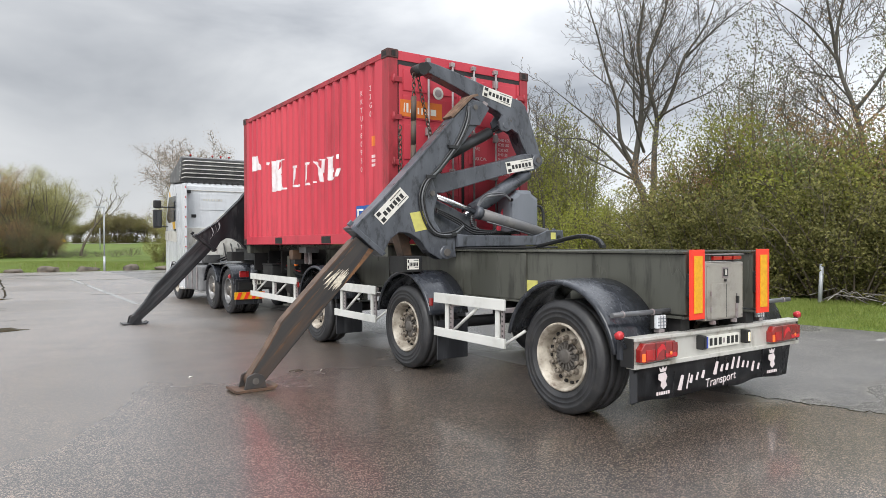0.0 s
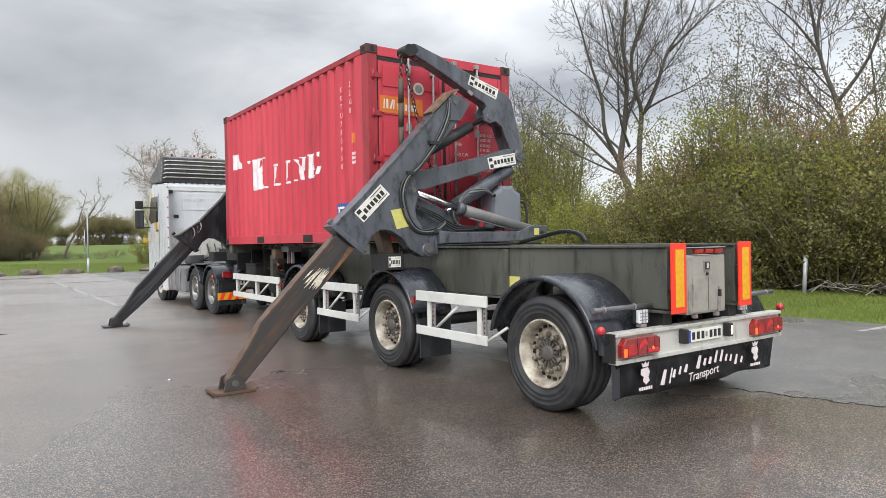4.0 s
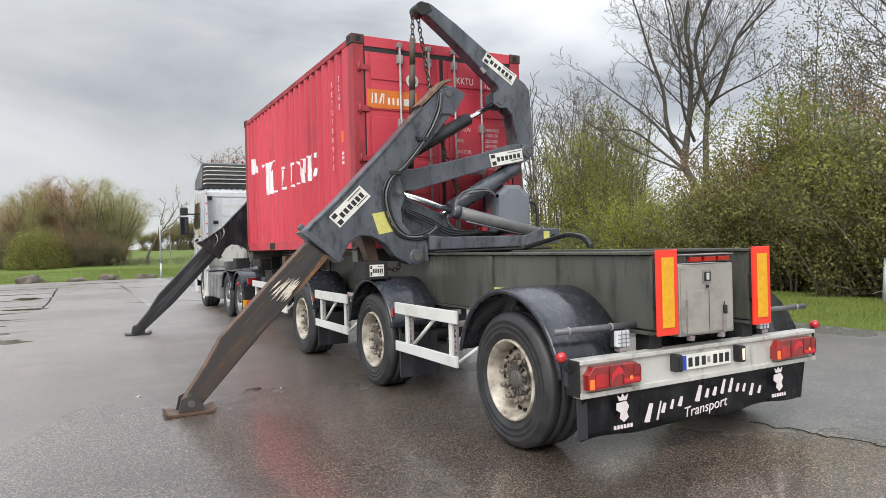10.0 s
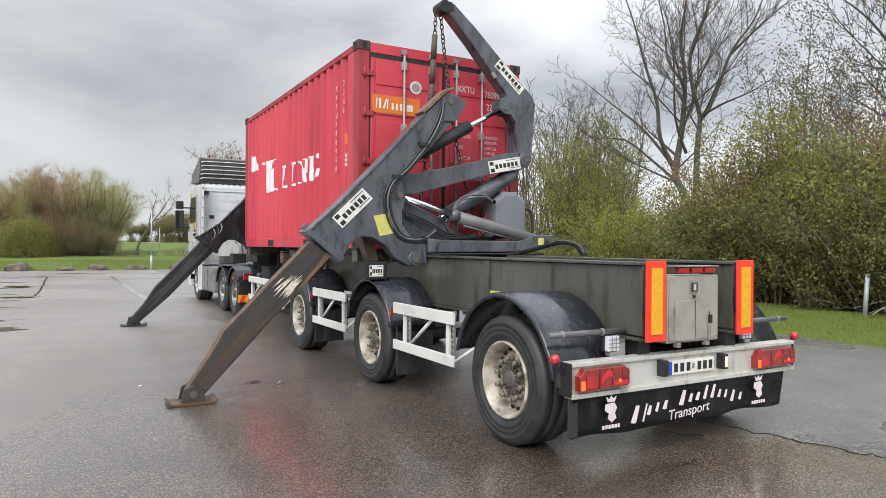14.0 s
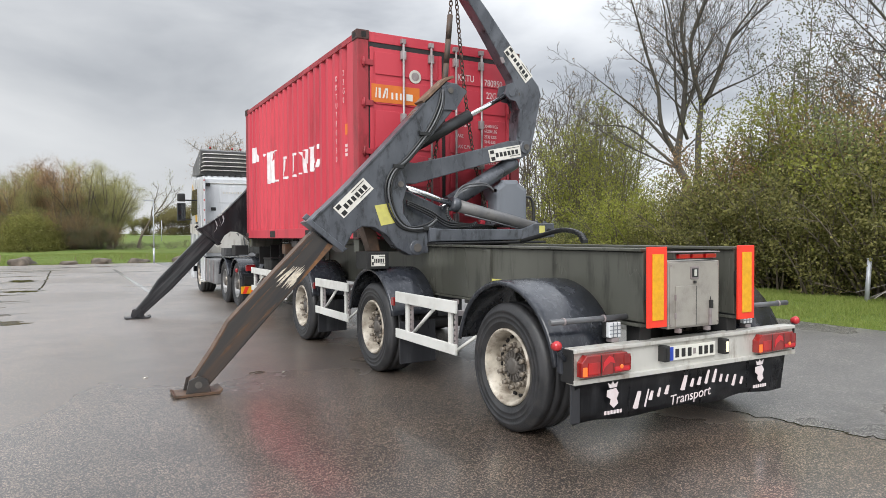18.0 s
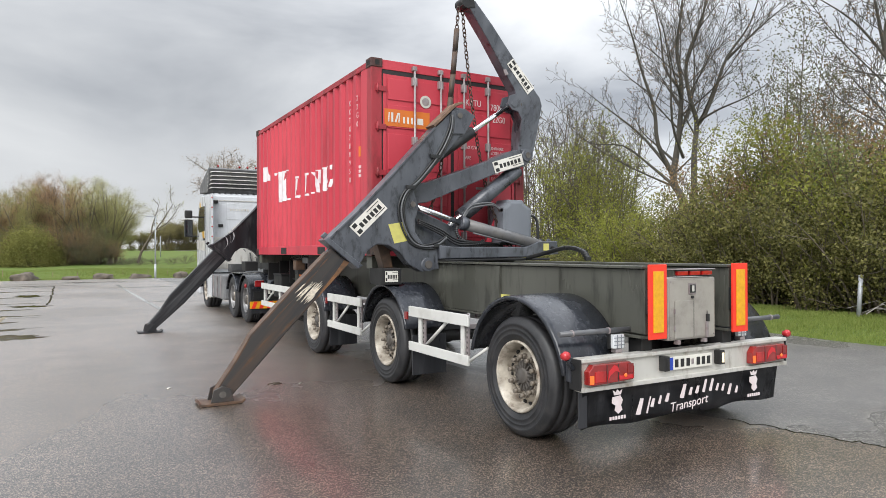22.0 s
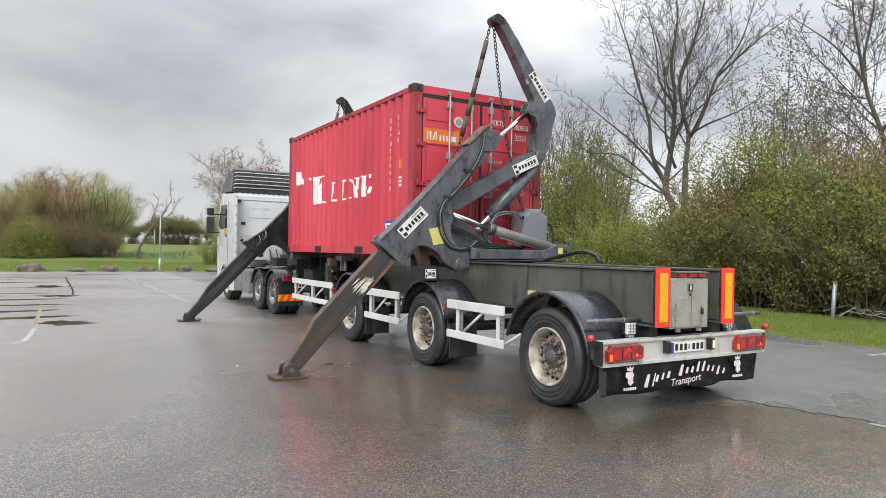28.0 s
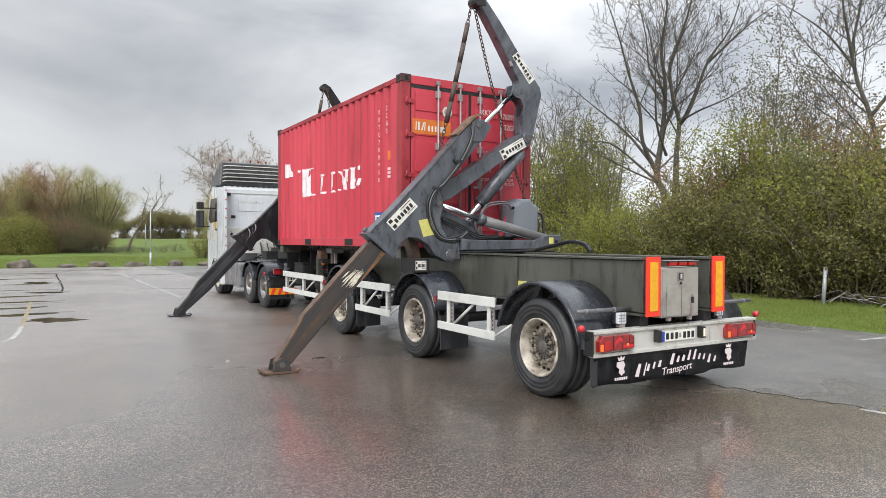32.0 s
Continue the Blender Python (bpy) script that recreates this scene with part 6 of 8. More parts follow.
    jp = [plate("rod_bracket", [(0.52, 3.52), (0.42, 3.44), (0.43, 3.31), (0.52, 3.27), (0.62, 3.29), (0.72, 3.20), (0.62, 3.42)], 3.588, 3.62, parent=jib, bevel=0.005),
          plate("rod_bracket", [(0.52, 3.52), (0.42, 3.44), (0.43, 3.31), (0.52, 3.27), (0.62, 3.29), (0.72, 3.20), (0.62, 3.42)], 3.76, 3.792, parent=jib, bevel=0.005),
          plate("inner_flange", [(0.71, 3.22), (0.74, 3.05), (0.80, 2.86), (0.825, 2.86), (0.77, 3.08), (0.74, 3.24)], 3.58, 3.80, parent=jib, bevel=0.004),
          pin(RODPIN, 3.575, 3.805, 0.045, jib, coat_paint), pin((0.63, 3.40), 3.59, 3.79, 0.022, jib, M_HUB), pin(ELB, 3.55, 3.83, 0.085, jib, coat_paint), pin(ELB, 3.54, 3.55, 0.04, jib, M_HUB),
          pin((-0.615, 4.305), 3.59, 3.79, 0.078, jib, M_DARK),
          plate("cheek", [(-0.69, 4.31), (-0.65, 4.375), (-0.53, 4.385), (-0.48, 4.30), (-0.58, 4.23), (-0.66, 4.235)], 3.592, 3.788, M_DARK, jib, 0.005),
          plate("hose_guard", [(0.20, 3.72), (0.24, 3.75), (0.30, 3.70), (0.26, 3.66)], 3.585, 3.60, M_GALV, jib, 0.003)]
    st = sticker(jib, [(0.30, 3.945), (0.765, 3.725), (0.69, 3.585), (0.235, 3.825)], Y(3.597), s)
    for o in (*jp, st, *st.children):
        o.data.transform(off)
    MOVERS.append((jib, "jib", s))

    def local_rod(nm, ln, r, mat):
        bm = B()
        cyl(bm, (0, Y(3.69), 0), (ln, Y(3.69), 0), r, 20)
        return part(nm, bm, mat, root)

    MOVERS.append((local_rod("jib_cylinder_tube", 1.08, 0.078, M_HOSE), "jtube", s))
    MOVERS.append((local_rod("jib_cylinder_rod", 1.0, 0.034, M_CHROME), "jrod", s))
    MOVERS.append((local_rod("lift_cylinder_tube", 1.15, 0.10, coat_paint), "lrod", s))
    MOVERS.append((local_rod("lift_cylinder_rod", 0.95, 0.05, M_CHROME), "ltube", s))
    return root


crane("side_lift_crane", 1, "dark grey hydraulic side-lift crane with worn support leg, rear unit", M_LEG, M_CRANE)
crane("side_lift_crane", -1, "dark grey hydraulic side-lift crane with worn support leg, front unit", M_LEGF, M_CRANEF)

# ---- lifting chains: rigid lengths of links that hang from the jib tips ----
SEG = 0.30


def link_run(n, sleeve):
    """A straight run of chain, SEG long, hanging down from the origin."""
    bm = B()
    step = SEG / n
    for i in range(n):
        z = -step * (i + 0.5)
        h, w = step * 0.66, step * 0.36
        loop = []
        for k in range(10):
            a = 2 * math.pi * k / 10
            u, v = w * math.cos(a), h * math.sin(a)
            loop.append((u, 0, z + v) if i % 2 == 0 else (0, u, z + v))
        loop.append(loop[0])
        pipe(bm, loop, step * 0.13, 6)
    if sleeve:
        cyl(bm, (0, 0, 0.01), (0, 0, -SEG - 0.01), 0.036, 12)
    return bm


RUN = bake("chain_run", link_run(5, False), M_CHAIN)
RUNS = bake("chain_sleeve", link_run(5, True), M_SLEEVE)


def hanging(p, q, length, n):
    """n + 1 joints of a chain of that length from p to q, which hangs in a catenary."""
    dx, dz = q.x - p.x, q.y - p.y
    length = max(length, math.hypot(dx, dz) * 1.0004)
    want, h = math.sqrt(length ** 2 - dz ** 2), abs(dx)
    lo, hi = 0.02, 60.0
    for _ in range(60):
        a = (lo + hi) / 2
        arg = min(h / (2 * a), 600)
        lo, hi = (a, hi) if 2 * a * math.sinh(arg) > want else (lo, a)
    s = 1 if dx > 0 else -1
    x0 = h / 2 - a * math.asinh(dz / (2 * a * math.sinh(min(h / (2 * a), 600))))
    joints, base = [], a * math.cosh((-x0) / a)
    for i in range(n + 1):
        arc = length * i / n + a * math.sinh((0 - x0) / a)
        x = x0 + a * math.asinh(arc / a)
        joints.append(Vector((p.x + s * x, p.y + a * math.cosh((x - x0) / a) - base)))
    return joints


for s in (1, -1):
    y = 3.69 if s > 0 else 14.22 - 3.69
    far = crane_state(28, 0.0 if s > 0 else 5.0)[3] + Vector((0, -0.07))
    for side in (-1, 1):
        lug_x = side * (1.22 if s > 0 else 0.92)
        length = (far + Vector((-0.05 + 0.055 * side, 0)) - Vector((lug_x, 1.63))).length * (1.0006 if side < 0 else 1.035)
        n = round(length / SEG)
        ch = thing("lifting_chain", "rusty lifting chain with a dark rubber sleeve" if side < 0 else "rusty steel lifting chain hanging from the jib", "chain", "lifting chains")
        y2 = (y - s * 0.03 if side < 0 else y + s * 0.05) if s > 0 else 10.30 + 0.04 * side
        runs = []
        for i in range(n):
            o = new("chain_run" if not (side < 0 and 1 <= i <= 5) else "chain_sleeve", RUNS if side < 0 and 1 <= i <= 5 else RUN)
            o.parent = ch
            runs.append(o)
        hook = boxed("hook", (lug_x - 0.05, lug_x + 0.05, min(y2, y2 + s * 0.36), max(y2, y2 + s * 0.36), 1.58, 1.68), M_CHAIN, ch, 0.012, "forged lifting lug in the corner casting")
        CHAINS.append((runs, y2, side, length, s, lug_x))


def motions():
    """Key the arms, jibs, cylinders and chains of both cranes."""
    turn = lambda p, deg, y=0: pose(p.x, y, p.y, 0, -deg, 0)
    aim = lambda p, q: math.degrees(math.atan2(q.y - p.y, q.x - p.x))
    for ob, kind, s in MOVERS:
        rows = []
        for t in MOMENTS:
            a, j, elb, tip, rp, lp = crane_state(t, 0.0 if s > 0 else 5.0)
            jb = spun(JBASE, PIV, a)
            rows.append((t, {"arm": lambda: turn(PIV, a), "jib": lambda: turn(elb, j), "jtube": lambda: turn(jb, aim(jb, rp)), "jrod": lambda: turn(rp, aim(rp, jb)),
                             "ltube": lambda: turn(LBASE, aim(LBASE, lp)), "lrod": lambda: turn(lp, aim(lp, LBASE))}[kind]()))
        walk(ob, rows)
    for runs, y, side, length, s, lug_x in CHAINS:
        paths = {}
        for t in MOMENTS:
            tip = crane_state(t, 0.0 if s > 0 else 5.0)[3]
            paths[t] = hanging(tip + Vector((-0.05 + 0.055 * side, -0.07)), Vector((lug_x, 1.63)), length, len(runs))
        for i, ob in enumerate(runs):
            walk(ob, [(t, pose(pts[i].x, y, pts[i].y, 0, -(math.degrees(math.atan2(pts[i + 1].y - pts[i].y, pts[i + 1].x - pts[i].x)) + 90), 0)) for t, pts in paths.items()])
    for ob, rows in ROAD:
        walk(ob, rows)

# ---- the tractor ----
truck = thing("truck_tractor", "silver three-axle truck tractor with yellow stripes coupled to the trailer", "truck")
bm = B()
# cab shell, seen from the side: (y, z)
prism(bm, [(15.62, 1.05), (15.62, 3.20), (15.72, 3.30), (17.2, 3.38), (17.62, 3.10), (17.86, 2.35), (17.92, 1.45), (17.90, 0.72), (17.2, 0.72), (17.15, 1.0), (16.2, 1.02)], -1.2, 1.2, axis="x", bevel=0.09)
cabin = part("cab", bm, M_CAB, truck)
boxed("rear_panel", (-0.75, -0.05, 15.607, 15.619, 2.55, 3.02), M_CAB, cabin, 0.006)
for k in range(7):
    boxed("panel_bar", (-0.66 + k * 0.08, -0.61 + k * 0.08, 15.602, 15.606, 2.80, 2.86), M_ALU, cabin, 0)
boxed("rear_lower_panel", (-1.1, 1.1, 15.60, 15.619, 1.15, 2.05), M_ALU, cabin, 0.008)
boxed("rear_seam", (-1.19, 1.19, 15.600, 15.619, 3.08, 3.10), M_ALU, cabin, 0.003)
boxed("rear_vent", (-0.98, -0.85, 15.60, 15.619, 2.33, 2.42), M_INK, cabin, 0.006)
boxed("roof_hook", (-1.18, -1.0, 15.55, 15.619, 3.0, 3.09), M_INK, cabin, 0.01)
# collar fairing on the roof: ribbed back of the wind deflector
bm = B()
prism(bm, [(15.78, 3.32), (15.62, 3.62), (15.58, 3.98), (15.66, 4.02), (17.0, 3.62), (17.1, 3.38)], -1.24, 1.24, axis="x", bevel=0.02)
defl = part("roof_deflector", bm, M_CABDK, truck, "dark grey ribbed roof wind deflector")
for k in range(5):
    z = 3.46 + k * 0.11
    yb = 15.78 - (z - 3.32) * (0.16 / 0.30) if z < 3.62 else 15.62 - (z - 3.62) * 0.11
    bm = B()
    pipe(bm, spline([(-1.235, yb + 0.16, z - 0.07), (-1.18, yb - 0.004, z - 0.02), (-0.9, yb - 0.012, z), (0.9, yb - 0.012, z), (1.18, yb - 0.004, z - 0.02)], 5), 0.017, 6)
    part("deflector_rib", bm, M_ALU, defl)
for x in (-0.95, -0.35, -0.12, 0.12):
    bm = B()
    cyl(bm, (x, 15.8, 4.0), (x, 15.8, 4.06), 0.012, 8)
    lamp = part("lamp_stem", bm, M_INK, truck)
    bm = B()
    lathe(bm, [(-0.022, 0.014), (-0.015, 0.028), (0.014, 0.032), (0.028, 0.014), (0.032, 0.0001)], 14, axis="z")
    bmesh.ops.transform(bm, matrix=pose(x, 15.8, 4.09, 90), verts=bm.verts[:])
    part("roof_marker_lamp", bm, M_LENSR, lamp, "small round red roof lamp")
for k in range(14):
    x = -1.1 + k * 0.16
    boxed("roof_bracket", (x - 0.02, x + 0.02, 15.66, 15.70, 3.29, 3.345), M_INK, defl, 0.004)
# cab side: window, door line, stripes, marker lamps, mirror
for s in (-1, 1):
    bm = B()
    prism(bm, [(16.5, 2.25), (16.5, 2.98), (17.35, 2.98), (17.68, 2.35), (17.4, 2.22)], s * 1.2, s * 1.206, axis="x")
    part("door_window", bm, M_GLASS, cabin, "dark side window")
    boxed("door_seam", (s * 1.2 - 0.004, s * 1.2 + 0.004, 16.35, 16.37, 1.1, 3.05), M_INK, cabin, 0)
    bm = B()
    prism(bm, [(16.55, 2.02), (16.6, 2.2), (16.95, 2.62), (17.2, 3.1), (17.32, 3.16), (17.36, 3.08), (17.05, 2.42), (16.8, 2.02)], s * 1.2, s * 1.2045, axis="x")
    part("yellow_stripe", bm, M_CABYEL, cabin, "yellow painted swoosh")
    bm = B()
    prism(bm, [(16.4, 1.65), (16.4, 1.95), (17.86, 2.0), (17.88, 1.72)], s * 1.2, s * 1.204, axis="x")
    part("grey_stripe", bm, M_ALU, cabin)
    boxed("door_handle", (s * 1.215 - 0.014, s * 1.215 + 0.014, 16.45, 16.65, 1.98, 2.03), M_INK, cabin, 0.006)
    boxed("side_fairing", (s * 1.2 - 0.02, s * 1.2 + 0.02, 15.25, 15.64, 1.1, 3.25), M_CAB, cabin, 0.01)
    for k in range(8):
        bm = B()
        cyl(bm, (s * 1.215, 15.235, 1.25 + k * 0.27), (s * 1.215, 15.262, 1.25 + k * 0.27), 0.019, 12)
        part("edge_marker_lamp", bm, M_LIT if s < 0 else M_LENSR, cabin, "small lit red marker lamp")
    arm = boxed("mirror_arm", (min(s * 1.2, s * 1.55), max(s * 1.2, s * 1.55), 17.5, 17.54, 2.68, 2.72), M_INK, truck, 0.006)
    boxed("mirror_arm_lower", (min(s * 1.2, s * 1.52), max(s * 1.2, s * 1.52), 17.5, 17.54, 2.10, 2.13), M_INK, arm, 0.006)
    mir = boxed("main_mirror", (s * 1.5 - 0.12, s * 1.5 + 0.12, 17.45, 17.58, 2.08, 2.62), M_INK, arm, 0.03, "black mirror housing")
    boxed("mirror_glass", (s * 1.5 - 0.10, s * 1.5 + 0.10, 17.440, 17.449, 2.12, 2.58), M_GLASS, mir, 0.0)
    boxed("wide_mirror", (s * 1.5 - 0.11, s * 1.5 + 0.11, 17.45, 17.58, 2.66, 2.90), M_INK, arm, 0.04, "black wide-angle mirror housing")
    # chassis rail, side boxes, mudguards, wheels
    boxed("chassis_rail", (s * 0.40 - 0.04, s * 0.40 + 0.04, 11.0, 17.3, 0.78, 1.05), M_DARK, truck, 0.006)
    tank_s = boxed("side_tank", (s * 0.92 - 0.26, s * 0.92 + 0.26, 13.85, 15.55, 0.38, 1.02), M_TANKG, truck, 0.05, "aluminium fuel tank box")
    for y in (14.2, 14.7, 15.2):
        boxed("tank_strap", (s * 1.19 - 0.006, s * 1.19 + 0.006, y - 0.03, y + 0.03, 0.42, 1.0), M_GALV, tank_s, 0.002)
    boxed("side_skirt", (s * 1.16 - 0.02, s * 1.16 + 0.02, 15.6, 16.2, 0.36, 1.05), M_CAB, truck, 0.01)
    boxed("step", (s * 1.05 - 0.16, s * 1.05 + 0.16, 15.65, 16.15, 0.34, 0.40), M_ALU, truck, 0.006)
    boxed("quarter_tank", (s * 0.55 - 0.2, s * 0.55 + 0.2, 15.0, 15.5, 1.06, 1.7), M_CABDK, truck, 0.05)
    for y, dual in ((11.76, True), (13.13, True), (16.80, False)):
        wheel(truck, s * 1.10, y, 0.512, s, dual, spin=11 * y)
        if dual:
            wheel(truck, s * 0.78, y, 0.512, s, dual, spin=7 * y)
            fender(truck, s * 1.14, s * 0.55, y, 0.52, 0.60, 15, 165)
        else:
            fender(truck, s * 1.19, s * 0.8, y, 0.52, 0.60, 5, 175)
    boxed("wheel_deck", (s * 0.86 - 0.30, s * 0.86 + 0.30, 12.1, 13.0, 1.105, 1.125), M_FEND, truck, 0.006)
    lampb = boxed("tail_lamp", (s * 0.98 - 0.10, s * 0.98 + 0.10, 10.93, 11.0, 0.85, 0.99), M_LENSR, truck, 0.012, "red tail lamp")
    boxed("lit_field", (s * 1.0 - 0.06, s * 1.0 + 0.06, 10.922, 10.93, 0.86, 0.97), M_LIT, lampb, 0.004)
    rbd = boxed("striped_board", (s * 0.85 - 0.33, s * 0.85 + 0.33, 10.99, 11.01, 0.36, 0.52), M_MYEL, truck, 0.003, "yellow board with red slanted stripes")
    for k in range(4):
        bm = B()
        x = s * 0.85 - 0.3 + k * 0.17
        prism(bm, [(x, 0.365), (x + 0.08, 0.365), (x + 0.14, 0.515), (x + 0.06, 0.515)], 10.984, 10.989, axis="y")
        part("red_stripe", bm, M_MRED, rbd)
    boxed("rear_flap", (s * 0.85 - 0.3, s * 0.85 + 0.3, 11.02, 11.04, 0.25, 0.80), M_FLAP, truck, 0.004)
    bm = B()
    lathe(bm, [(0.0, 0.05), (0.03, 0.045), (0.05, 0.0001)], 14, axis="z")
    bmesh.ops.transform(bm, matrix=pose(s * 1.20, 11.25, 0.86, 0, s * 90, 0), verts=bm.verts[:])
    part("fender_lamp", bm, M_LIT, truck, "small lit red lamp")
boxed("rear_bumper", (-1.1, 1.1, 11.0, 11.08, 0.56, 0.74), M_DARK, truck, 0.01)
npl = boxed("number_plate", (-0.78, -0.30, 10.985, 10.998, 0.68, 0.79), M_PLATE, truck, 0.003, "white number plate with dark bars")
for k in range(6):
    boxed("plate_bar", (-0.73 + k * 0.07, -0.69 + k * 0.07, 10.980, 10.9845, 0.70, 0.77), M_INK, npl, 0)
bm = B()
cyl(bm, (0, 12.7, 1.08), (0, 12.7, 1.19), 0.45, 32)
part("fifth_wheel", bm, M_DARK, truck)
boxed("front_bumper", (-1.2, 1.2, 17.5, 17.98, 0.35, 0.75), M_CAB, truck, 0.05)
bm = B()
for k in range(5):
    pipe(bm, spline([(-0.5 + k * 0.2, 15.6, 1.6), (-0.5 + k * 0.2, 15.2, 1.15), (-0.3 + k * 0.12, 14.6, 1.25), (-0.2 + k * 0.1, 13.9, 1.3)], 6), 0.018, 8)
part("air_lines", bm, M_HOSE, truck)
bm = B()
prism(bm, [(-0.98, 1.30)] + [(-0.75 + 0.36 * math.cos(a), 1.42 + 0.36 * math.sin(a)) for a in [math.pi * (1 - k / 12) for k in range(13)]] + [(-0.40, 1.30)], 14.6, 14.62, axis="y")
part("rear_shield", bm, M_ALU, truck, "grey rounded metal shield")

# ---- plants ----


class Wood:
    """Gathers tapered tubes for trunk and limbs, and the places of twig ends."""

    def __init__(self, seed):
        self.r, self.v, self.f, self.ends = random.Random(seed), [], [], []

    def tube(self, pts, radii, seg):
        base = len(self.v)
        for i, p in enumerate(pts):
            d = (pts[min(i + 1, len(pts) - 1)] - pts[max(i - 1, 0)]).normalized()
            u = d.orthogonal().normalized() if i == 0 else (u - d * u.dot(d)).normalized()
            w = d.cross(u)
            for k in range(seg):
                a = 2 * math.pi * k / seg
                self.v.append(p + (u * math.cos(a) + w * math.sin(a)) * radii[i])
        for i in range(len(pts) - 1):
            for k in range(seg):
                a, b = base + i * seg + k, base + i * seg + (k + 1) % seg
                self.f.append((a, b, b + seg, a + seg))

    def limb(self, p, d, length, rad, depth, spread, lift, kids, bend=0.12):
        r = self.r
        n = max(3, int(5 - (3 - min(depth, 3)) * 0.7))
        pts, radii, q, dd = [p.copy()], [rad], p.copy(), d.copy()
        for i in range(n):
            dd = (dd + Vector((r.uniform(-1, 1), r.uniform(-1, 1), r.uniform(-0.6, 1) * 0.7 + lift)) * bend).normalized()
            q = q + dd * (length / n)
            pts.append(q.copy())
            radii.append(max(rad * (1 - 0.62 * (i + 1) / n), 0.006))
        self.tube(pts, radii, 7 if rad > 0.08 else (5 if rad > 0.03 else 3))
        if depth == 0:
            self.ends.append((pts[-1], dd))
            self.ends.append((pts[len(pts) // 2], dd))
            return
        for k in range(kids[-depth] if depth <= len(kids) else 3):
            t = r.uniform(0.28, 1.0) if k else 1.0
            i = min(int(t * n), n - 1)
            at = pts[i].lerp(pts[i + 1], t * n - i)
            side = dd.orthogonal().normalized()
            side.rotate(Matrix.Rotation(r.uniform(0, 2 * math.pi), 3, dd))
            ang = spread * r.uniform(0.55, 1.2) * (0.5 if k == 0 else 1)
            nd = (dd * math.cos(ang) + side * math.sin(ang)).normalized()
            self.limb(at, nd, length * r.uniform(0.55, 0.82), max(radii[i] * r.uniform(0.5, 0.72), 0.006), depth - 1, spread, lift, kids, bend)

    def mesh(self, name, material):
        me = bpy.data.meshes.new(name)
        me.from_pydata([tuple(v) for v in self.v], [], self.f)
        me.polygons.foreach_set("use_smooth", [True] * len(self.f))
        me.materials.append(material)
        return me


def leaf_mesh(name, spots, size, material, r, per=6, reach=0.25, stretch=1.6):
    """Many small pointed leaves, each a folded pair of triangles, round the given spots."""
    n = len(spots) * per
    vs, fs = np.empty((n * 4, 3)), []
    g = np.random.RandomState(r)
    c = np.repeat(np.array([tuple(s) for s in spots]), per, axis=0) + g.normal(0, 1, (n, 3)) * reach
    d = g.normal(0, 1, (n, 3))
    d /= np.linalg.norm(d, axis=1)[:, None]
    e = np.cross(d, g.normal(0, 1, (n, 3)))
    e /= np.linalg.norm(e, axis=1)[:, None]
    nn = np.cross(d, e)
    sz = size * g.uniform(0.6, 1.3, (n, 1))
    vs[0::4], vs[1::4], vs[2::4], vs[3::4] = c - d * sz * stretch / 2, c + e * sz / 2 + nn * sz * 0.15, c + d * sz * stretch / 2, c - e * sz / 2 + nn * sz * 0.15
    fs = [q for i in range(0, n * 4, 4) for q in ((i, i + 1, i + 2), (i, i + 2, i + 3))]
    me = bpy.data.meshes.new(name)
    me.from_pydata(vs.tolist(), [], fs)
    me.materials.append(material)
    return me


def plant(name, wood_me, leaf_me, label, category, m, group="", scale=1.0, tall=0.0):
    root = new(name)
    if tall:
        scale = tall / max(v.co.z for v in wood_me.vertices)
    root.matrix_basis = m @ Matrix.Scale(scale, 4)
    tagged(root, label, category, group)
    t = new("trunk", wood_me)
    t.parent = root
    if leaf_me:
        c = new("crown", leaf_me)
        c.parent = root
    return root


# tall bare ash behind the hedge: two stems from a low fork, limbs that sweep up, fine twigs


def spray(w, pts, r0, r1, depth, gap, first=0.22, up=0.16, reach=0.34):
    """A limb along pts with side shoots at every gap metres, which carry finer ones in turn."""
    r = w.r
    pts = spline(pts, 3) if len(pts) > 3 else pts
    pts = [Vector(p) for p in pts]
    cum = [0.0]
    for a, b in zip(pts, pts[1:]):
        cum.append(cum[-1] + (b - a).length)
    total = cum[-1]
    rad = lambda s: r0 + (r1 - r0) * (s / total) ** 0.8
    w.tube(pts, [rad(s) for s in cum], 8 if r0 > 0.07 else (5 if r0 > 0.025 else 3))
    if depth == 0:
        w.ends.append((pts[-1], pts[-1] - pts[-2]))
        return
    s, k, az = total * first, 0, r.uniform(0, 6.28)
    while s < total:
        i = max(j for j in range(len(cum)) if cum[j] <= s)
        i = min(i, len(pts) - 2)
        d = (pts[i + 1] - pts[i]).normalized()
        at = pts[i].lerp(pts[i + 1], (s - cum[i]) / max(cum[i + 1] - cum[i], 1e-6))
        side = d.orthogonal().normalized()
        side.rotate(Matrix.Rotation(az, 3, d))
        ang = radians(r.uniform(32, 62))
        dd = (d * math.cos(ang) + side * math.sin(ang)).normalized()
        ln = (total * reach * r.uniform(0.55, 1.25)) * (1.0 - 0.45 * s / total)
        q, line = at.copy(), [at.copy()]
        n = 3 if depth > 1 else 2
        for _ in range(n):
            dd = (dd + Vector((r.uniform(-1, 1) * 0.22, r.uniform(-1, 1) * 0.22, r.uniform(-0.12, 0.2) + up))).normalized()
            q = q + dd * (ln / n)
            line.append(q.copy())
        spray(w, line, max(rad(s) * r.uniform(0.34, 0.52), r1), r1, depth - 1, gap * 0.55, 0.18, up, 0.42)
        az += 2.4 + r.uniform(-0.5, 0.5)
        s += gap * r.uniform(0.6, 1.4)


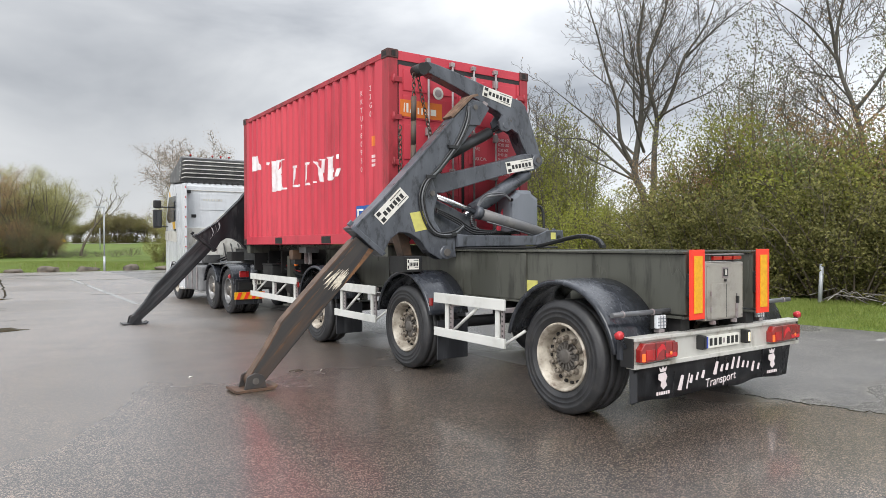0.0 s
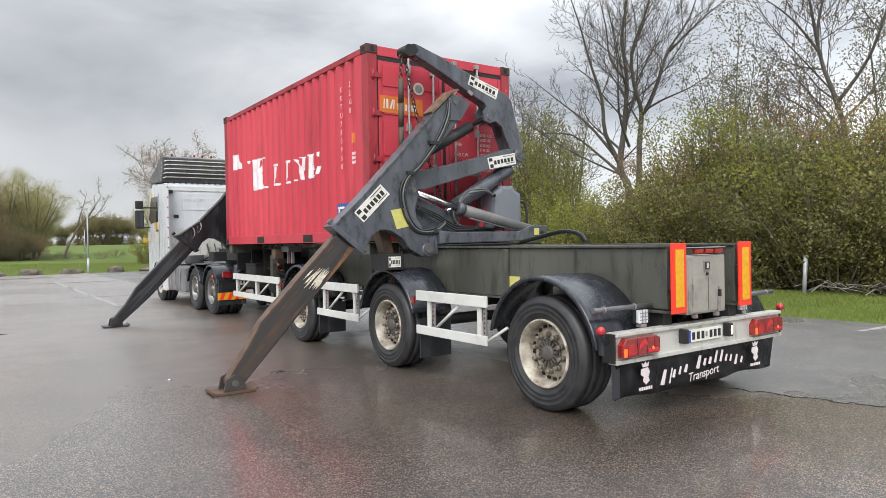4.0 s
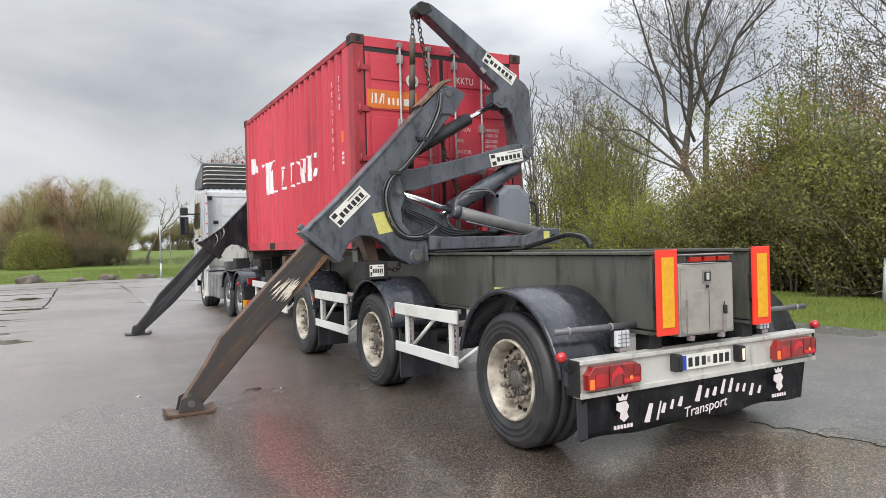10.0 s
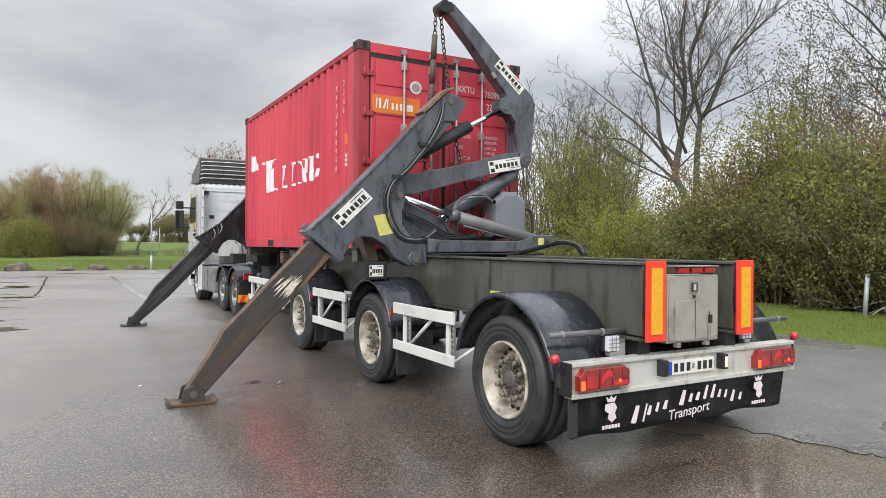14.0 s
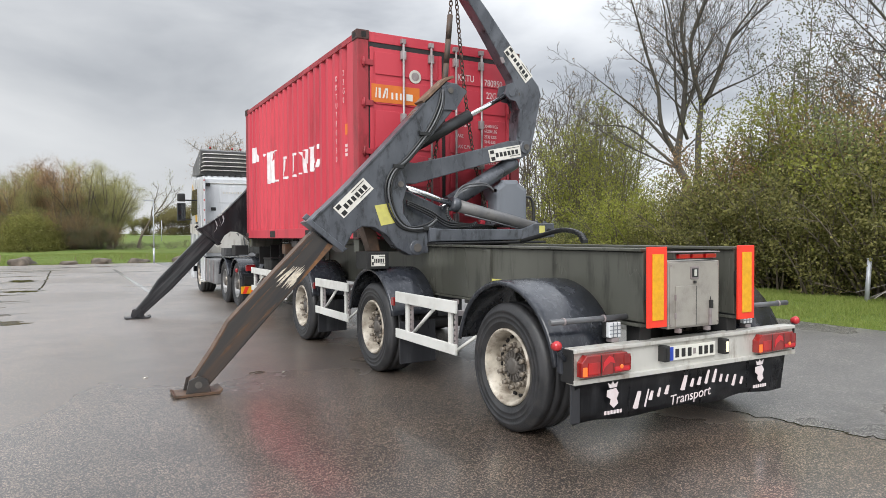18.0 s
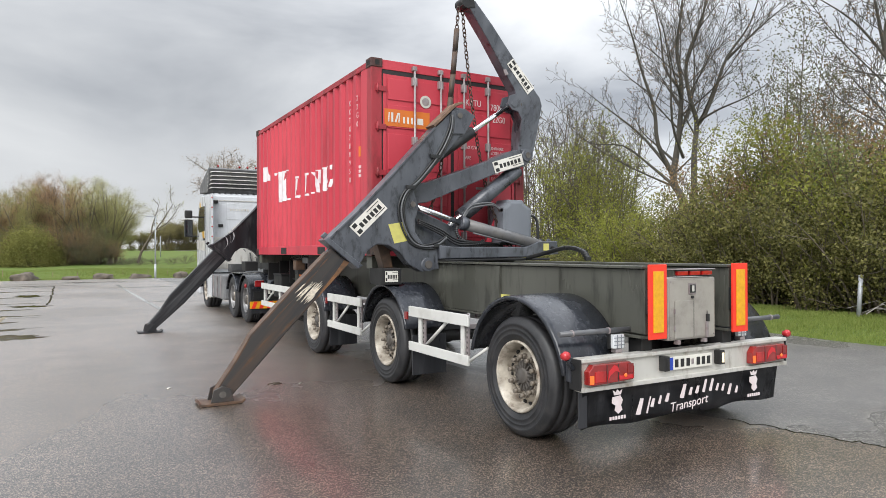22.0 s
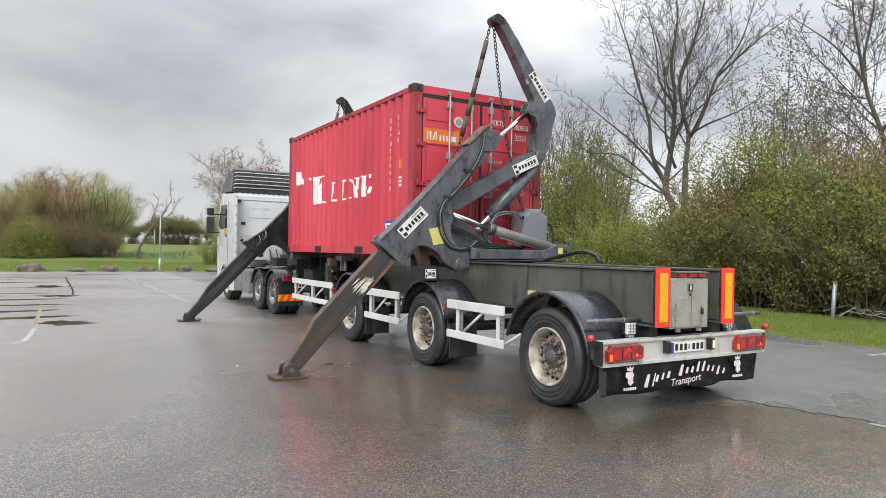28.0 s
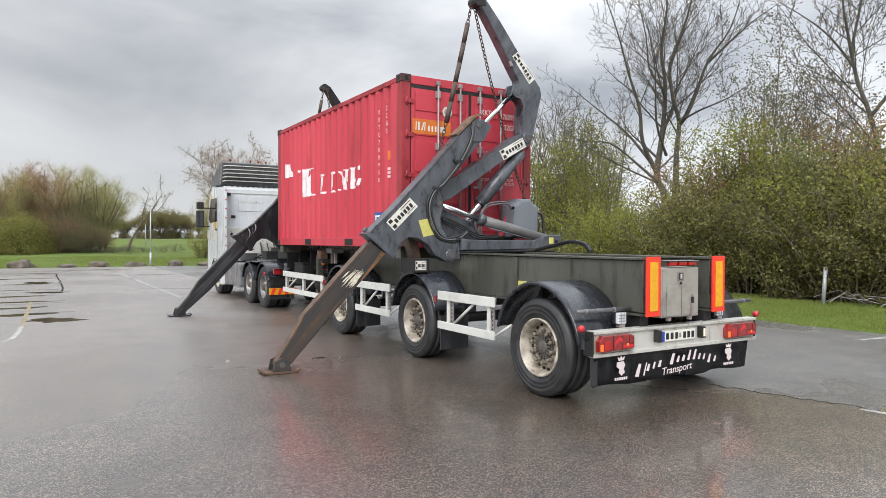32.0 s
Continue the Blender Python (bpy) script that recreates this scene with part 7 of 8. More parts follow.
w = Wood(11)
for pts, r0 in (([(0, 0, 0), (-0.02, 0, 2.0), (-0.10, 0, 3.55), (-0.41, 0.1, 4.4), (-0.20, 0.2, 6.1), (-0.10, 0.1, 8.0), (-0.27, 0.2, 9.6), (-0.06, 0, 11.3), (-0.27, 0.2, 13.6)], 0.25),
                ([(0.05, 0.1, 2.6), (0.30, 0, 3.6), (0.33, -0.1, 5.3), (0.42, -0.2, 6.5), (0.16, -0.5, 7.4), (0.02, -0.8, 8.7), (0.59, -1.2, 10.3), (0.95, -1.4, 12.2), (1.1, -1.5, 13.6)], 0.17),
                ([(0.42, -0.2, 6.4), (0.73, 0, 6.85), (1.16, 0.3, 7.9), (1.59, 0.5, 9.1), (2.45, 0.8, 10.4), (3.0, 1.0, 12.2)], 0.12),
                ([(1.6, 0.5, 9.0), (2.3, -0.1, 9.6), (3.17, -0.5, 10.3), (4.3, -0.8, 11.0)], 0.06),
                ([(-0.40, 0.1, 4.5), (-0.99, -0.4, 5.7), (-1.13, -0.8, 7.0), (-1.56, -1.2, 8.3), (-2.0, -1.5, 9.9), (-2.7, -1.8, 11.9)], 0.12),
                ([(-0.42, 0.1, 4.6), (-0.8, 0.4, 5.2), (-1.7, 0.9, 6.4), (-3.0, 1.3, 7.6), (-4.3, 1.6, 8.8)], 0.095),
                ([(-0.15, 0, 3.9), (-1.28, 0.3, 5.0), (-2.3, 0.2, 5.8), (-3.5, -0.1, 5.9), (-4.4, -0.3, 6.5)], 0.085),
                ([(0.42, -0.2, 6.5), (1.16, -0.7, 6.85), (2.17, -1.2, 7.2), (3.2, -1.5, 7.9)], 0.065),
                ([(-0.10, 0.1, 7.8), (-0.7, 0.6, 8.9), (-0.85, 0.9, 10.4), (-1.3, 1.2, 12.6)], 0.075),
                ([(-0.2, 0.2, 6.2), (0.3, 1.0, 7.4), (0.5, 1.8, 9.2), (0.4, 2.3, 11.5)], 0.08),
                ([(-0.05, 0.0, 5.2), (-0.5, -1.0, 6.4), (-0.6, -1.9, 8.2), (-1.0, -2.6, 10.2)], 0.075)):
    spray(w, pts, r0 * 0.86, 0.0068, 3, 0.43, 0.30, 0.12, 0.38)
ash = w.mesh("ash_wood", M_BARK)
ash_bud = leaf_mesh("ash_buds", [p for p, d in w.ends][::2], 0.045, M_LEAFB, 2, 1, 0.02)
plant("bare_tree", ash, ash_bud, "tall bare two-stemmed ash tree behind the hedge", "tree", pose(16.0, 13.75, 0.0, 0, 0, -46))
w = Wood(12)
for pts, r0 in (([(0.1, 0, 0), (0.05, 0, 2.2), (-0.24, 0, 4.9), (-0.85, 0.1, 7.2), (-0.6, 0.3, 9.2), (-0.5, 0.5, 11.5)], 0.17),
                ([(-0.75, 0.1, 6.9), (-1.4, 0, 7.9), (-2.0, -0.2, 8.5), (-2.9, -0.4, 9.2)], 0.06), ([(-0.2, 0, 4.4), (-0.9, 0.5, 5.2), (-2.0, 0.8, 6.2), (-2.6, 0.9, 7.4)], 0.05),
                ([(-0.4, 0, 5.4), (0.4, -0.3, 6.6), (0.9, -0.5, 8.3), (1.0, -0.6, 10.2)], 0.08), ([(-0.84, 0.1, 7.2), (-1.1, -0.3, 8.6), (-1.3, -0.5, 10.6)], 0.07), ([(-0.1, 0, 3.8), (0.8, 0.4, 4.8), (1.6, 0.6, 6.4)], 0.05)):
    spray(w, pts, r0 * 0.82, 0.008, 3, 0.42, 0.26, 0.12, 0.40)
ash2 = w.mesh("slim_ash_wood", M_BARK)
plant("bare_tree", ash2, leaf_mesh("slim_ash_buds", [p for p, d in w.ends], 0.045, M_LEAFB, 3, 1, 0.02), "bare tree with a leaning trunk behind the hedge", "tree", pose(15.6, 5.4, 0.0, 0, 0, -60))
plant("bare_tree", ash2, None, "bare tree standing behind the willow bush", "tree", pose(18.4, 23.5, 0.0, 0, 0, 150), tall=10.5)
plant("bare_tree", ash2, None, "bare tree beyond the far end of the hedge", "tree", pose(21, 3.0, 0.0, 0, 0, 70), tall=11.5)

# slender half-leafed trees behind the hedge
for seed, spot, tall, lab in ((21, (20.5, 12.5), 11.2, "slender many-stemmed tree with small opening leaves"), (22, (18.5, 9.0), 9.0, "slender upright tree with sparse young leaves"),
                              (23, (19.5, 5.6), 9.5, "tall thin tree with sparse fresh leaves"), (24, (19.5, 10.8), 8.8, "thin tree with small dark leaves")):
    w = Wood(seed)
    for k in range(5):
        a = k * 1.3 + seed
        c, s_ = math.cos(a), math.sin(a)
        spray(w, [(c * 0.15, s_ * 0.15, 0), (c * 0.5, s_ * 0.5, 3.2), (c * (0.8 + 0.1 * k), s_ * (0.8 + 0.1 * k), 6.2), (c * (1.1 + 0.15 * k), s_ * (1.1 + 0.15 * k), 9.4 - 0.5 * k)], 0.07, 0.008, 2, 0.36, 0.32, 0.12, 0.20)
    plant("young_tree", w.mesh("young_wood", M_TWIG), leaf_mesh("young_leaves", [p for p, d in w.ends], 0.052, M_LEAFK, seed, 13, 0.18), lab, "tree", pose(*spot, 0, 0, 0, seed * 40), tall=tall)

# shrubs: twiggy stems from the ground, small leaves gathered on the shoots
SHRUBS = []
for seed, lm, stems, ln, dens, wide in ((31, M_LEAFD, 11, 2.0, 7, 0.32), (32, M_LEAFD, 12, 1.9, 9, 0.36), (33, M_LEAF, 11, 2.0, 8, 0.33), (34, M_LEAFY, 11, 2.1, 6, 0.30),
                                        (35, M_LEAFG, 11, 2.6, 5, 0.24), (36, M_LEAF, 11, 2.8, 5, 0.22), (37, M_LEAFY, 10, 2.8, 4, 0.22), (38, M_LEAFB, 11, 2.8, 4, 0.24), (39, M_LEAFY, 13, 3.4, 2, 0.17)):
    w = Wood(seed)
    for k in range(stems):
        a = 2 * math.pi * (k + w.r.uniform(-0.4, 0.4)) / stems
        c, s_ = math.cos(a), math.sin(a)
        b = wide * w.r.uniform(0.3, 1.5)
        h = ln * w.r.uniform(0.62, 1.1)
        spray(w, [(c * 0.25, s_ * 0.25, 0), (c * (0.3 + b * 0.6), s_ * (0.3 + b * 0.6), h * 0.4), (c * (0.35 + b * 1.4), s_ * (0.35 + b * 1.4), h * 0.75), (c * (0.35 + b * 2.4), s_ * (0.35 + b * 2.4), h)], 0.026, 0.006, 2, 0.33, 0.06, 0.10, 0.36)
    spots = [p for p, d in w.ends] + [p - d * 0.5 for p, d in w.ends]
    SHRUBS.append((w.mesh("shrub_wood", M_TWIG), leaf_mesh("shrub_leaves", spots, 0.036 if seed < 35 else (0.034 if seed < 38 else 0.031), lm, seed, dens + (12 if seed < 38 else 8), 0.11), max(p.z for p in spots)))
SHRUB_WORDS = ("dense olive-green hedge shrub coming into leaf", "dark green hedge shrub with small leaves", "dense green hedge shrub with fresh leaves", "yellow-green shrub in fresh leaf",
               "tall bush with glossy grey-green leaves", "tall airy bush with small green leaves", "tall airy bush in yellow-green leaf", "tall twiggy bush with brown buds", "tall willow bush in pale yellow-green leaf")


def shrub(k, x, y, tall, turn, group="hedge shrubs", z=0.12):
    wm, lm, top_z = SHRUBS[k]
    root = plant("hedge_shrub", wm, lm, SHRUB_WORDS[k], "shrub", pose(x, y, z, 0, 0, turn), group, scale=tall / top_z)
    return root


r3 = random.Random(77)
yy = -5.0
while yy < 34:
    near = -0.5 < yy < 16.5
    crest = 5.1 if 4.5 < yy < 10.0 else (2.9 if yy >= 10.0 else 4.4)
    for row in range(4 if near else 2):
        x = 11.05 + row * 1.0 + r3.uniform(-0.3, 0.3) + 0.05 * max(0, yy - 4)
        k = r3.choice(((0, 1, 2, 1, 0), (0, 1, 2, 4, 1), (4, 5, 7, 5), (5, 6, 5, 7))[row])
        tall = crest * (0.55, 0.68, 0.86, 1.0)[row] * r3.uniform(0.86, 1.12)
        shrub(k, x, yy + r3.uniform(-0.35, 0.35), tall, r3.uniform(0, 360))
    yy += 1.0 if near else 2.2
# bushes that stand out from the hedge
for k, x, y, tall in ((3, 12.6, 5.2, 4.3), (3, 12.5, 4.6, 3.6), (7, 13.2, 3.9, 5.0), (6, 13.6, 8.9, 5.5), (6, 13.4, 7.6, 5.3), (7, 12.6, 10.0, 4.4), (8, 14.6, 17.2, 6.8), (8, 15.8, 18.6, 7.6), (8, 14.2, 18.8, 6.4), (8, 13.6, 15.4, 5.2), (3, 12.2, 13.2, 3.4), (3, 12.4, 12.2, 3.2)):
    shrub(k, x, y, tall, 50 * x)

for x, y, tall, turn in ((16.0, 22.4, 9.6, 20), (16.0, 24.0, 9.8, 260), (14.6, 17.2, 6.4, 75), (17.2, 21.4, 9.4, 200), (18.2, 19.8, 8.6, 170)):
    wm, lm, top_z = SHRUBS[8]
    plant("bare_bush", wm, None, "tall leafless bush with many fine upright twigs", "bush", pose(x, y, 0.1, 0, 0, turn), "bare bushes", scale=tall / top_z)

# far group of bushes and trees beyond the lot
FAR = []
for seed, lm, per, up in ((41, M_LEAFC, 60, 0.16), (42, M_LEAFO, 84, 0.03), (43, M_LEAFO, 40, 0.0), (44, M_LEAFG, 60, 0.0)):
    w = Wood(seed)
    birch_like = seed == 41
    w.tube([Vector((0, 0, -0.1)), Vector((0.05, 0, 0.9)), Vector((0, 0.05, 1.8))], [0.2, 0.16, 0.14], 7)
    for k in range(11 if birch_like else 9):
        a = k * 2.4 + seed
        c, s_ = math.cos(a), math.sin(a)
        b = (0.25 + 0.30 * (k % 4)) if birch_like else (0.40 + 0.38 * (k % 4))
        spray(w, [(0, 0, 0.8 + 0.1 * (k % 3)), (c * b * 0.7, s_ * b * 0.7, 2.6), (c * b * 1.6, s_ * b * 1.6, 4.4), (c * b * 2.4, s_ * b * 2.4, 7.2 - 0.6 * (k % 4))], 0.085 if birch_like else 0.16, 0.014, 3, 0.8, 0.16, up, 0.40)
    FAR.append((w.mesh("far_wood", M_TWIG if seed != 42 else M_TWIGF), leaf_mesh("far_leaves", [p for p, d in w.ends], 0.045, lm, seed, per, 0.27, 1.5)))
FAR_WORDS = ("reddish-brown budding birch in the far copse", "pale olive budding willow in the far copse", "spreading olive willow with bare limbs in the far copse", "low grey-green willow bush at the edge of the far copse")
for k, x, y, tall, rot in ((0, -9.3, 62, 5.7, 0), (1, -8.0, 61.5, 6.6, 70), (0, -6.6, 63, 7.8, 120), (0, -5.4, 62, 7.5, 15), (0, -7.6, 66, 7.4, 310), (0, -10.4, 64, 4.9, 200), (1, -9.0, 66, 6.4, 250),
                           (2, -3.7, 62, 7.5, 40), (1, -4.2, 66, 7.7, 220), (1, -2.3, 65, 7.6, 20), (2, -1.5, 62, 7.4, 280), (1, -0.9, 64.5, 6.6, 160), (3, -2.3, 60.2, 3.4, 30), (3, -1.2, 61, 3.0, 200)):
    wm, lm = FAR[k]
    tree = plant("far_tree", wm, lm, FAR_WORDS[k], "tree", pose(x, y, field(x, y) - 0.05, 0, 0, rot), "far copse", tall=tall)
    if k == 0 and y < 64:
        # pale birch stem that shows between the twigs
        bm = B()
        pipe(bm, spline([(0.1, -0.5, 0), (0.25, -0.75, 1.6), (0.15, -0.8, 3.2), (0.4, -0.8, 4.6), (0.3, -0.7, 6.0)], 4), 0.05, 6)
        part("birch_stem", bm, M_BIRCH, tree, "pale birch stem").matrix_basis = Matrix.Rotation(radians(-rot), 4, "Z")
plant("bare_tree", ash2, None, "bare dark-twigged tree beside the far copse", "tree", pose(-13.4, 63, field(-13.4, 63), 0, 0, 20), tall=9.0)
# bare brown thicket, brush lying on the meadow, and one round green bush
UND = Wood(50)
for k in range(14):
    a = UND.r.uniform(0, 6.28)
    UND.limb(Vector((UND.r.uniform(-1, 1), UND.r.uniform(-0.6, 0.6), 0)), Vector((math.cos(a), math.sin(a), 0.9)).normalized(), 1.5, 0.03, 2, 0.7, 0.05, (5, 6), 0.2)
und = (UND.mesh("undergrowth_wood", M_TWIG), leaf_mesh("undergrowth_buds", [p for p, d in UND.ends], 0.045, M_LEAFK, 50, 6, 0.16))
und_brown = (und[0], leaf_mesh("undergrowth_brown_buds", [p for p, d in UND.ends], 0.045, M_LEAFB, 52, 7, 0.16))
for i, (x, y, size) in enumerate(((-10.6, 59, 0.9), (-9.6, 59.5, 1.1), (-5.9, 60, 1.2), (-5.2, 60.5, 1.3), (-4.5, 60, 1.1), (-3.7, 60.5, 0.8), (-5.0, 58.6, 0.85), (-4.0, 58.4, 0.8), (-3.0, 58.8, 0.85), (-2.2, 59, 0.65), (-14, 59, 0.9), (-17, 59.5, 1.1))):
    plant("undergrowth", *(und if i % 2 else und_brown), "brown leafless undergrowth at the foot of the copse", "bush", pose(x, y, field(x, y) - 0.05, 0, 0, 77 * i), "far copse", scale=size)
for i, x in enumerate((-1.6, -0.6, 0.5, 1.7, 2.9, 4.1)):
    plant("brush_pile", und[0], None, "low brown brush lying in the meadow grass", "brush", pose(x, 57.6 + 0.5 * (i % 2), field(x, 58) - 0.05, 0, 0, 50 * i), "brush on the meadow", scale=0.22 + 0.06 * (i % 3))
r4 = random.Random(9)
spots = []
for k in range(900):
    a, b = r4.uniform(0, 6.28), math.acos(r4.uniform(0, 1))
    rad = r4.uniform(0.7, 1.0) + 0.1 * math.sin(3 * a)
    spots.append(Vector((2.15 * rad * math.sin(b) * math.cos(a), 1.6 * rad * math.sin(b) * math.sin(a), 3.0 * rad * math.cos(b))))
w = Wood(60)
for k in range(8):
    a = k * 0.8
    w.limb(Vector((0, 0, 0)), Vector((math.cos(a), math.sin(a), 1.6)).normalized(), 1.2, 0.04, 2, 0.6, 0.1, (4, 4), 0.15)
plant("green_bush", w.mesh("bush_wood", M_TWIG), leaf_mesh("bush_leaves", spots, 0.075, M_LEAF, 61, 22, 0.30), "round dark green bush at the meadow's edge", "bush", pose(-7.4, 57, field(-7.4, 57) - 0.1, 0, 0, 0))
# leaning tree by the lamp post
w = Wood(70)
spray(w, [(0, 0, 0), (0.24, 0, 0.96), (0.72, 0.1, 1.9), (1.1, 0.1, 2.6), (1.5, 0.2, 3.1), (2.3, 0.2, 4.3), (2.9, 0.2, 5.4)], 0.13, 0.016, 3, 0.5, 0.48, 0.14, 0.36)
spray(w, [(1.1, 0.1, 2.6), (1.2, 0.2, 3.4), (1.5, 0.2, 4.4), (1.8, 0.1, 5.6)], 0.07, 0.016, 3, 0.5, 0.25, 0.1, 0.36)
spray(w, [(1.5, 0.2, 3.1), (2.2, 0.1, 3.5), (2.9, 0.0, 4.3), (3.4, 0.0, 5.2)], 0.06, 0.016, 3, 0.5, 0.3, 0.1, 0.36)
plant("leaning_tree", w.mesh("leaning_wood", M_TWIG), leaf_mesh("leaning_buds", [p for p, d in w.ends], 0.045, M_LEAFO, 71, 8, 0.2), "thin leaning tree with a sparse crown", "tree", pose(0.6, 60.5, field(0.6, 60.5) - 0.05, 0, 0, 0))
# birch behind the cab
w = Wood(80)
for k in range(4):
    c, s_ = math.cos(k * 1.7), math.sin(k * 1.7)
    spray(w, [(c * 0.1, s_ * 0.1, 0), (c * 0.4, s_ * 0.4, 3), (c * 1.5, s_ * 1.5, 6), (c * 2.5, s_ * 2.5, 9.0 - 0.6 * k)], 0.11, 0.018, 3, 0.46, 0.2, 0.0, 0.38)
birch = (w.mesh("birch_wood", M_BIRCH), leaf_mesh("birch_leaves", [p for p, d in w.ends], 0.036, M_LEAFC, 81, 12, 0.24))
for x, y, sc, rot in ((7.1, 52, 10.4, 0), (8.9, 54, 9.4, 90), (9.8, 50, 7.6, 200), (12.5, 55, 9.2, 20), (16, 52, 9, 300), (20, 55, 9.3, 140)):
    plant("birch_tree", *birch, "birch with fine hanging twigs and first leaves", "tree", pose(x, y, field(x, y), 0, 0, rot), "birches", tall=sc)
for i, (x, y) in enumerate(((4.9, 50), (6.9, 50), (9.2, 49), (11, 51), (13.2, 50))):
    wm, lm, top_z = SHRUBS[(2, 3, 0, 5, 3)[i]]
    plant("meadow_shrub", wm, lm, "green shrub at the edge of the meadow", "shrub", pose(x, y, field(x, y), 0, 0, 60 * i), "meadow shrubs", scale=1.1)
plant("budding_willow", *FAR[1], "yellow-green budding willow at the meadow's edge", "tree", pose(6.2, 51, field(6.2, 51), 0, 0, 130), "birches", tall=5.6)
# wooded ridge in the distance
w = Wood(90)
for k in range(5):
    a = k * 1.3
    w.limb(Vector((0, 0, 0)), Vector((math.cos(a) * 0.4, math.sin(a) * 0.4, 1)).normalized(), 4.0, 0.14, 2, 0.5, 0.2, (5, 6), 0.1)
r5 = random.Random(12)
spots = [p for p, d in w.ends] + [Vector((r5.uniform(-1.9, 1.9), r5.uniform(-1.5, 1.5), r5.uniform(0.1, 2.4))) for _ in range(90)]
ridge = (w.mesh("ridge_wood", M_TWIG), leaf_mesh("ridge_leaves", spots, 0.20, M_LEAFR, 91, 16, 0.5, 1.3))
ridge2 = (ridge[0], leaf_mesh("ridge_leaves_green", spots, 0.20, M_LEAFD, 92, 16, 0.5, 1.3))
for i in range(36):
    x = -100 + i * 12 + r5.uniform(-2, 2) if i < 9 else 15 + (i - 9) * 2.6 + r5.uniform(-0.8, 0.8)
    y = 256 + r5.uniform(-5, 12)
    top = 6.8 + 5.0 * math.exp(-((x - 33) / 9.0) ** 2) if i >= 9 else 8.0
    plant("ridge_tree", *(ridge if r5.random() < 0.55 else ridge2), "olive-brown tree of the distant wood", "tree", pose(x, y, field(x, y) - 0.1, 0, 0, r5.uniform(0, 360)), "distant wood", tall=top * r5.uniform(0.9, 1.08))

# ---- small things of the lot's edges ----
lamp_post = thing("street_lamp", "slim grey lamp post at the edge of the asphalt", "street lamp")
bm = B()
cyl(bm, (0, 41.0, -0.05), (0, 41.0, 0.9), 0.062, 16)
part("base_tube", bm, M_POST, lamp_post)
bm = B()
cyl(bm, (0, 41.0, 0.9), (0, 41.0, 3.85), 0.045, 14, 0.032)
part("pole", bm, M_POST, lamp_post)
boxed("lamp_head", (-0.55, 0.06, 40.92, 41.08, 3.82, 3.90), M_POST, lamp_post, 0.02)
far_lamp = thing("street_lamp", "thin grey lamp post far off by the road", "street lamp")
bm = B()
cyl(bm, (6.45, 97, 0.8), (6.45, 97, 3.9), 0.06, 10, 0.045)
part("pole", bm, M_POST, far_lamp)


def boulder(x, y, sx, sy, sz, seed):
    bm = B()
    bmesh.ops.create_icosphere(bm, subdivisions=3, radius=1.0)
    for v in bm.verts:
        n_ = noise.noise(v.co * 1.1 + Vector((seed * 3.1, 0, 0))) * 0.5 + noise.noise(v.co * 2.7 + Vector((0, seed, 0))) * 0.25 + noise.noise(v.co * 7 + Vector((0, 0, seed))) * 0.06
        v.co = v.co * (1 + n_)
        v.co = Vector((v.co.x * sx * 1.25, v.co.y * sy, min(max(v.co.z, -0.4), 0.75 + 0.2 * v.co.x) * sz))
    for f in bm.faces:
        f.smooth = True
    o = part("boulder", bm, M_STONE)
    o.matrix_basis = pose(x, y, sz * 0.05, 0, 0, seed * 50)
    tagged(o, "weathered grey-brown boulder at the edge of the asphalt", "boulder", "boulders along the edge")


for i, (x, sx, sz) in enumerate(((-6.9, 0.62, 0.42), (-4.6, 0.55, 0.18), (-2.9, 0.5, 0.30), (-0.9, 0.5, 0.25), (1.6, 0.55, 0.33), (-9.6, 0.6, 0.35), (-12, 0.6, 0.3), (3.6, 0.7, 0.2), (4.6, 0.7, 0.22))):
    boulder(x, 41.7, sx, 0.45, sz * 1.35, i + 1)
for i in range(12):
    x = -11 + i * 1.35
    st = thing("marker_stake", "short pale wooden marker stake in the grass", "stake", "marker stakes")
    y = 42.6 + (i * 37 % 5) * 0.7
    boxed("stake", (x - 0.016, x + 0.016, y - 0.016, y + 0.016, field(x, y) - 0.02, field(x, y) + 0.22 + 0.1 * (i % 3)), M_LINEY, st, 0.004)
post = thing("steel_post", "leaning galvanised steel post in the grass verge", "post")
bm = B()
cyl(bm, (9.95, 4.05, 0.1), (10.0, 4.02, 1.06), 0.045, 18)
part("post_tube", bm, M_POST, post)
bm = B()
cyl(bm, (10.0, 4.02, 1.06), (10.0, 4.02, 1.085), 0.05, 18)
part("post_cap", bm, M_POST, post)
# litter on the asphalt
for x, y, a, ln in ((-2.55, 4.22, 0.2, 0.16), (-2.50, 4.16, 0.35, 0.13), (-2.21, 4.05, 0.9, 0.07), (-3.65, 4.56, 0.4, 0.05)):
    bm = B()
    pipe(bm, [(x, y, 0.008), (x + math.cos(a) * ln * 0.5, y + math.sin(a) * ln * 0.5, 0.012), (x + math.cos(a) * ln, y + math.sin(a) * ln, 0.008)], 0.007, 5)
    tagged(part("twig", bm, M_TWIG if ln > 0.1 else M_PLATE), "dark broken twig lying on wet asphalt" if ln > 0.1 else "small pale chip lying on wet asphalt", "litter", "litter on the asphalt")
# moss and leaf litter in the seam of the asphalt
r8 = random.Random(21)
spots = []
for k in range(110):
    u = r8.random()
    spots.append(Vector((1.28 + 0.47 * u + r8.gauss(0, 0.035), -1.3 - 1.65 * u, 0.006)))
moss = new("moss", leaf_mesh("moss_leaves", spots, 0.014, M_LEAF, 5, 4, 0.012))
tagged(moss, "thin strip of green moss and leaf crumbs in the asphalt seam", "moss", kind="stuff")
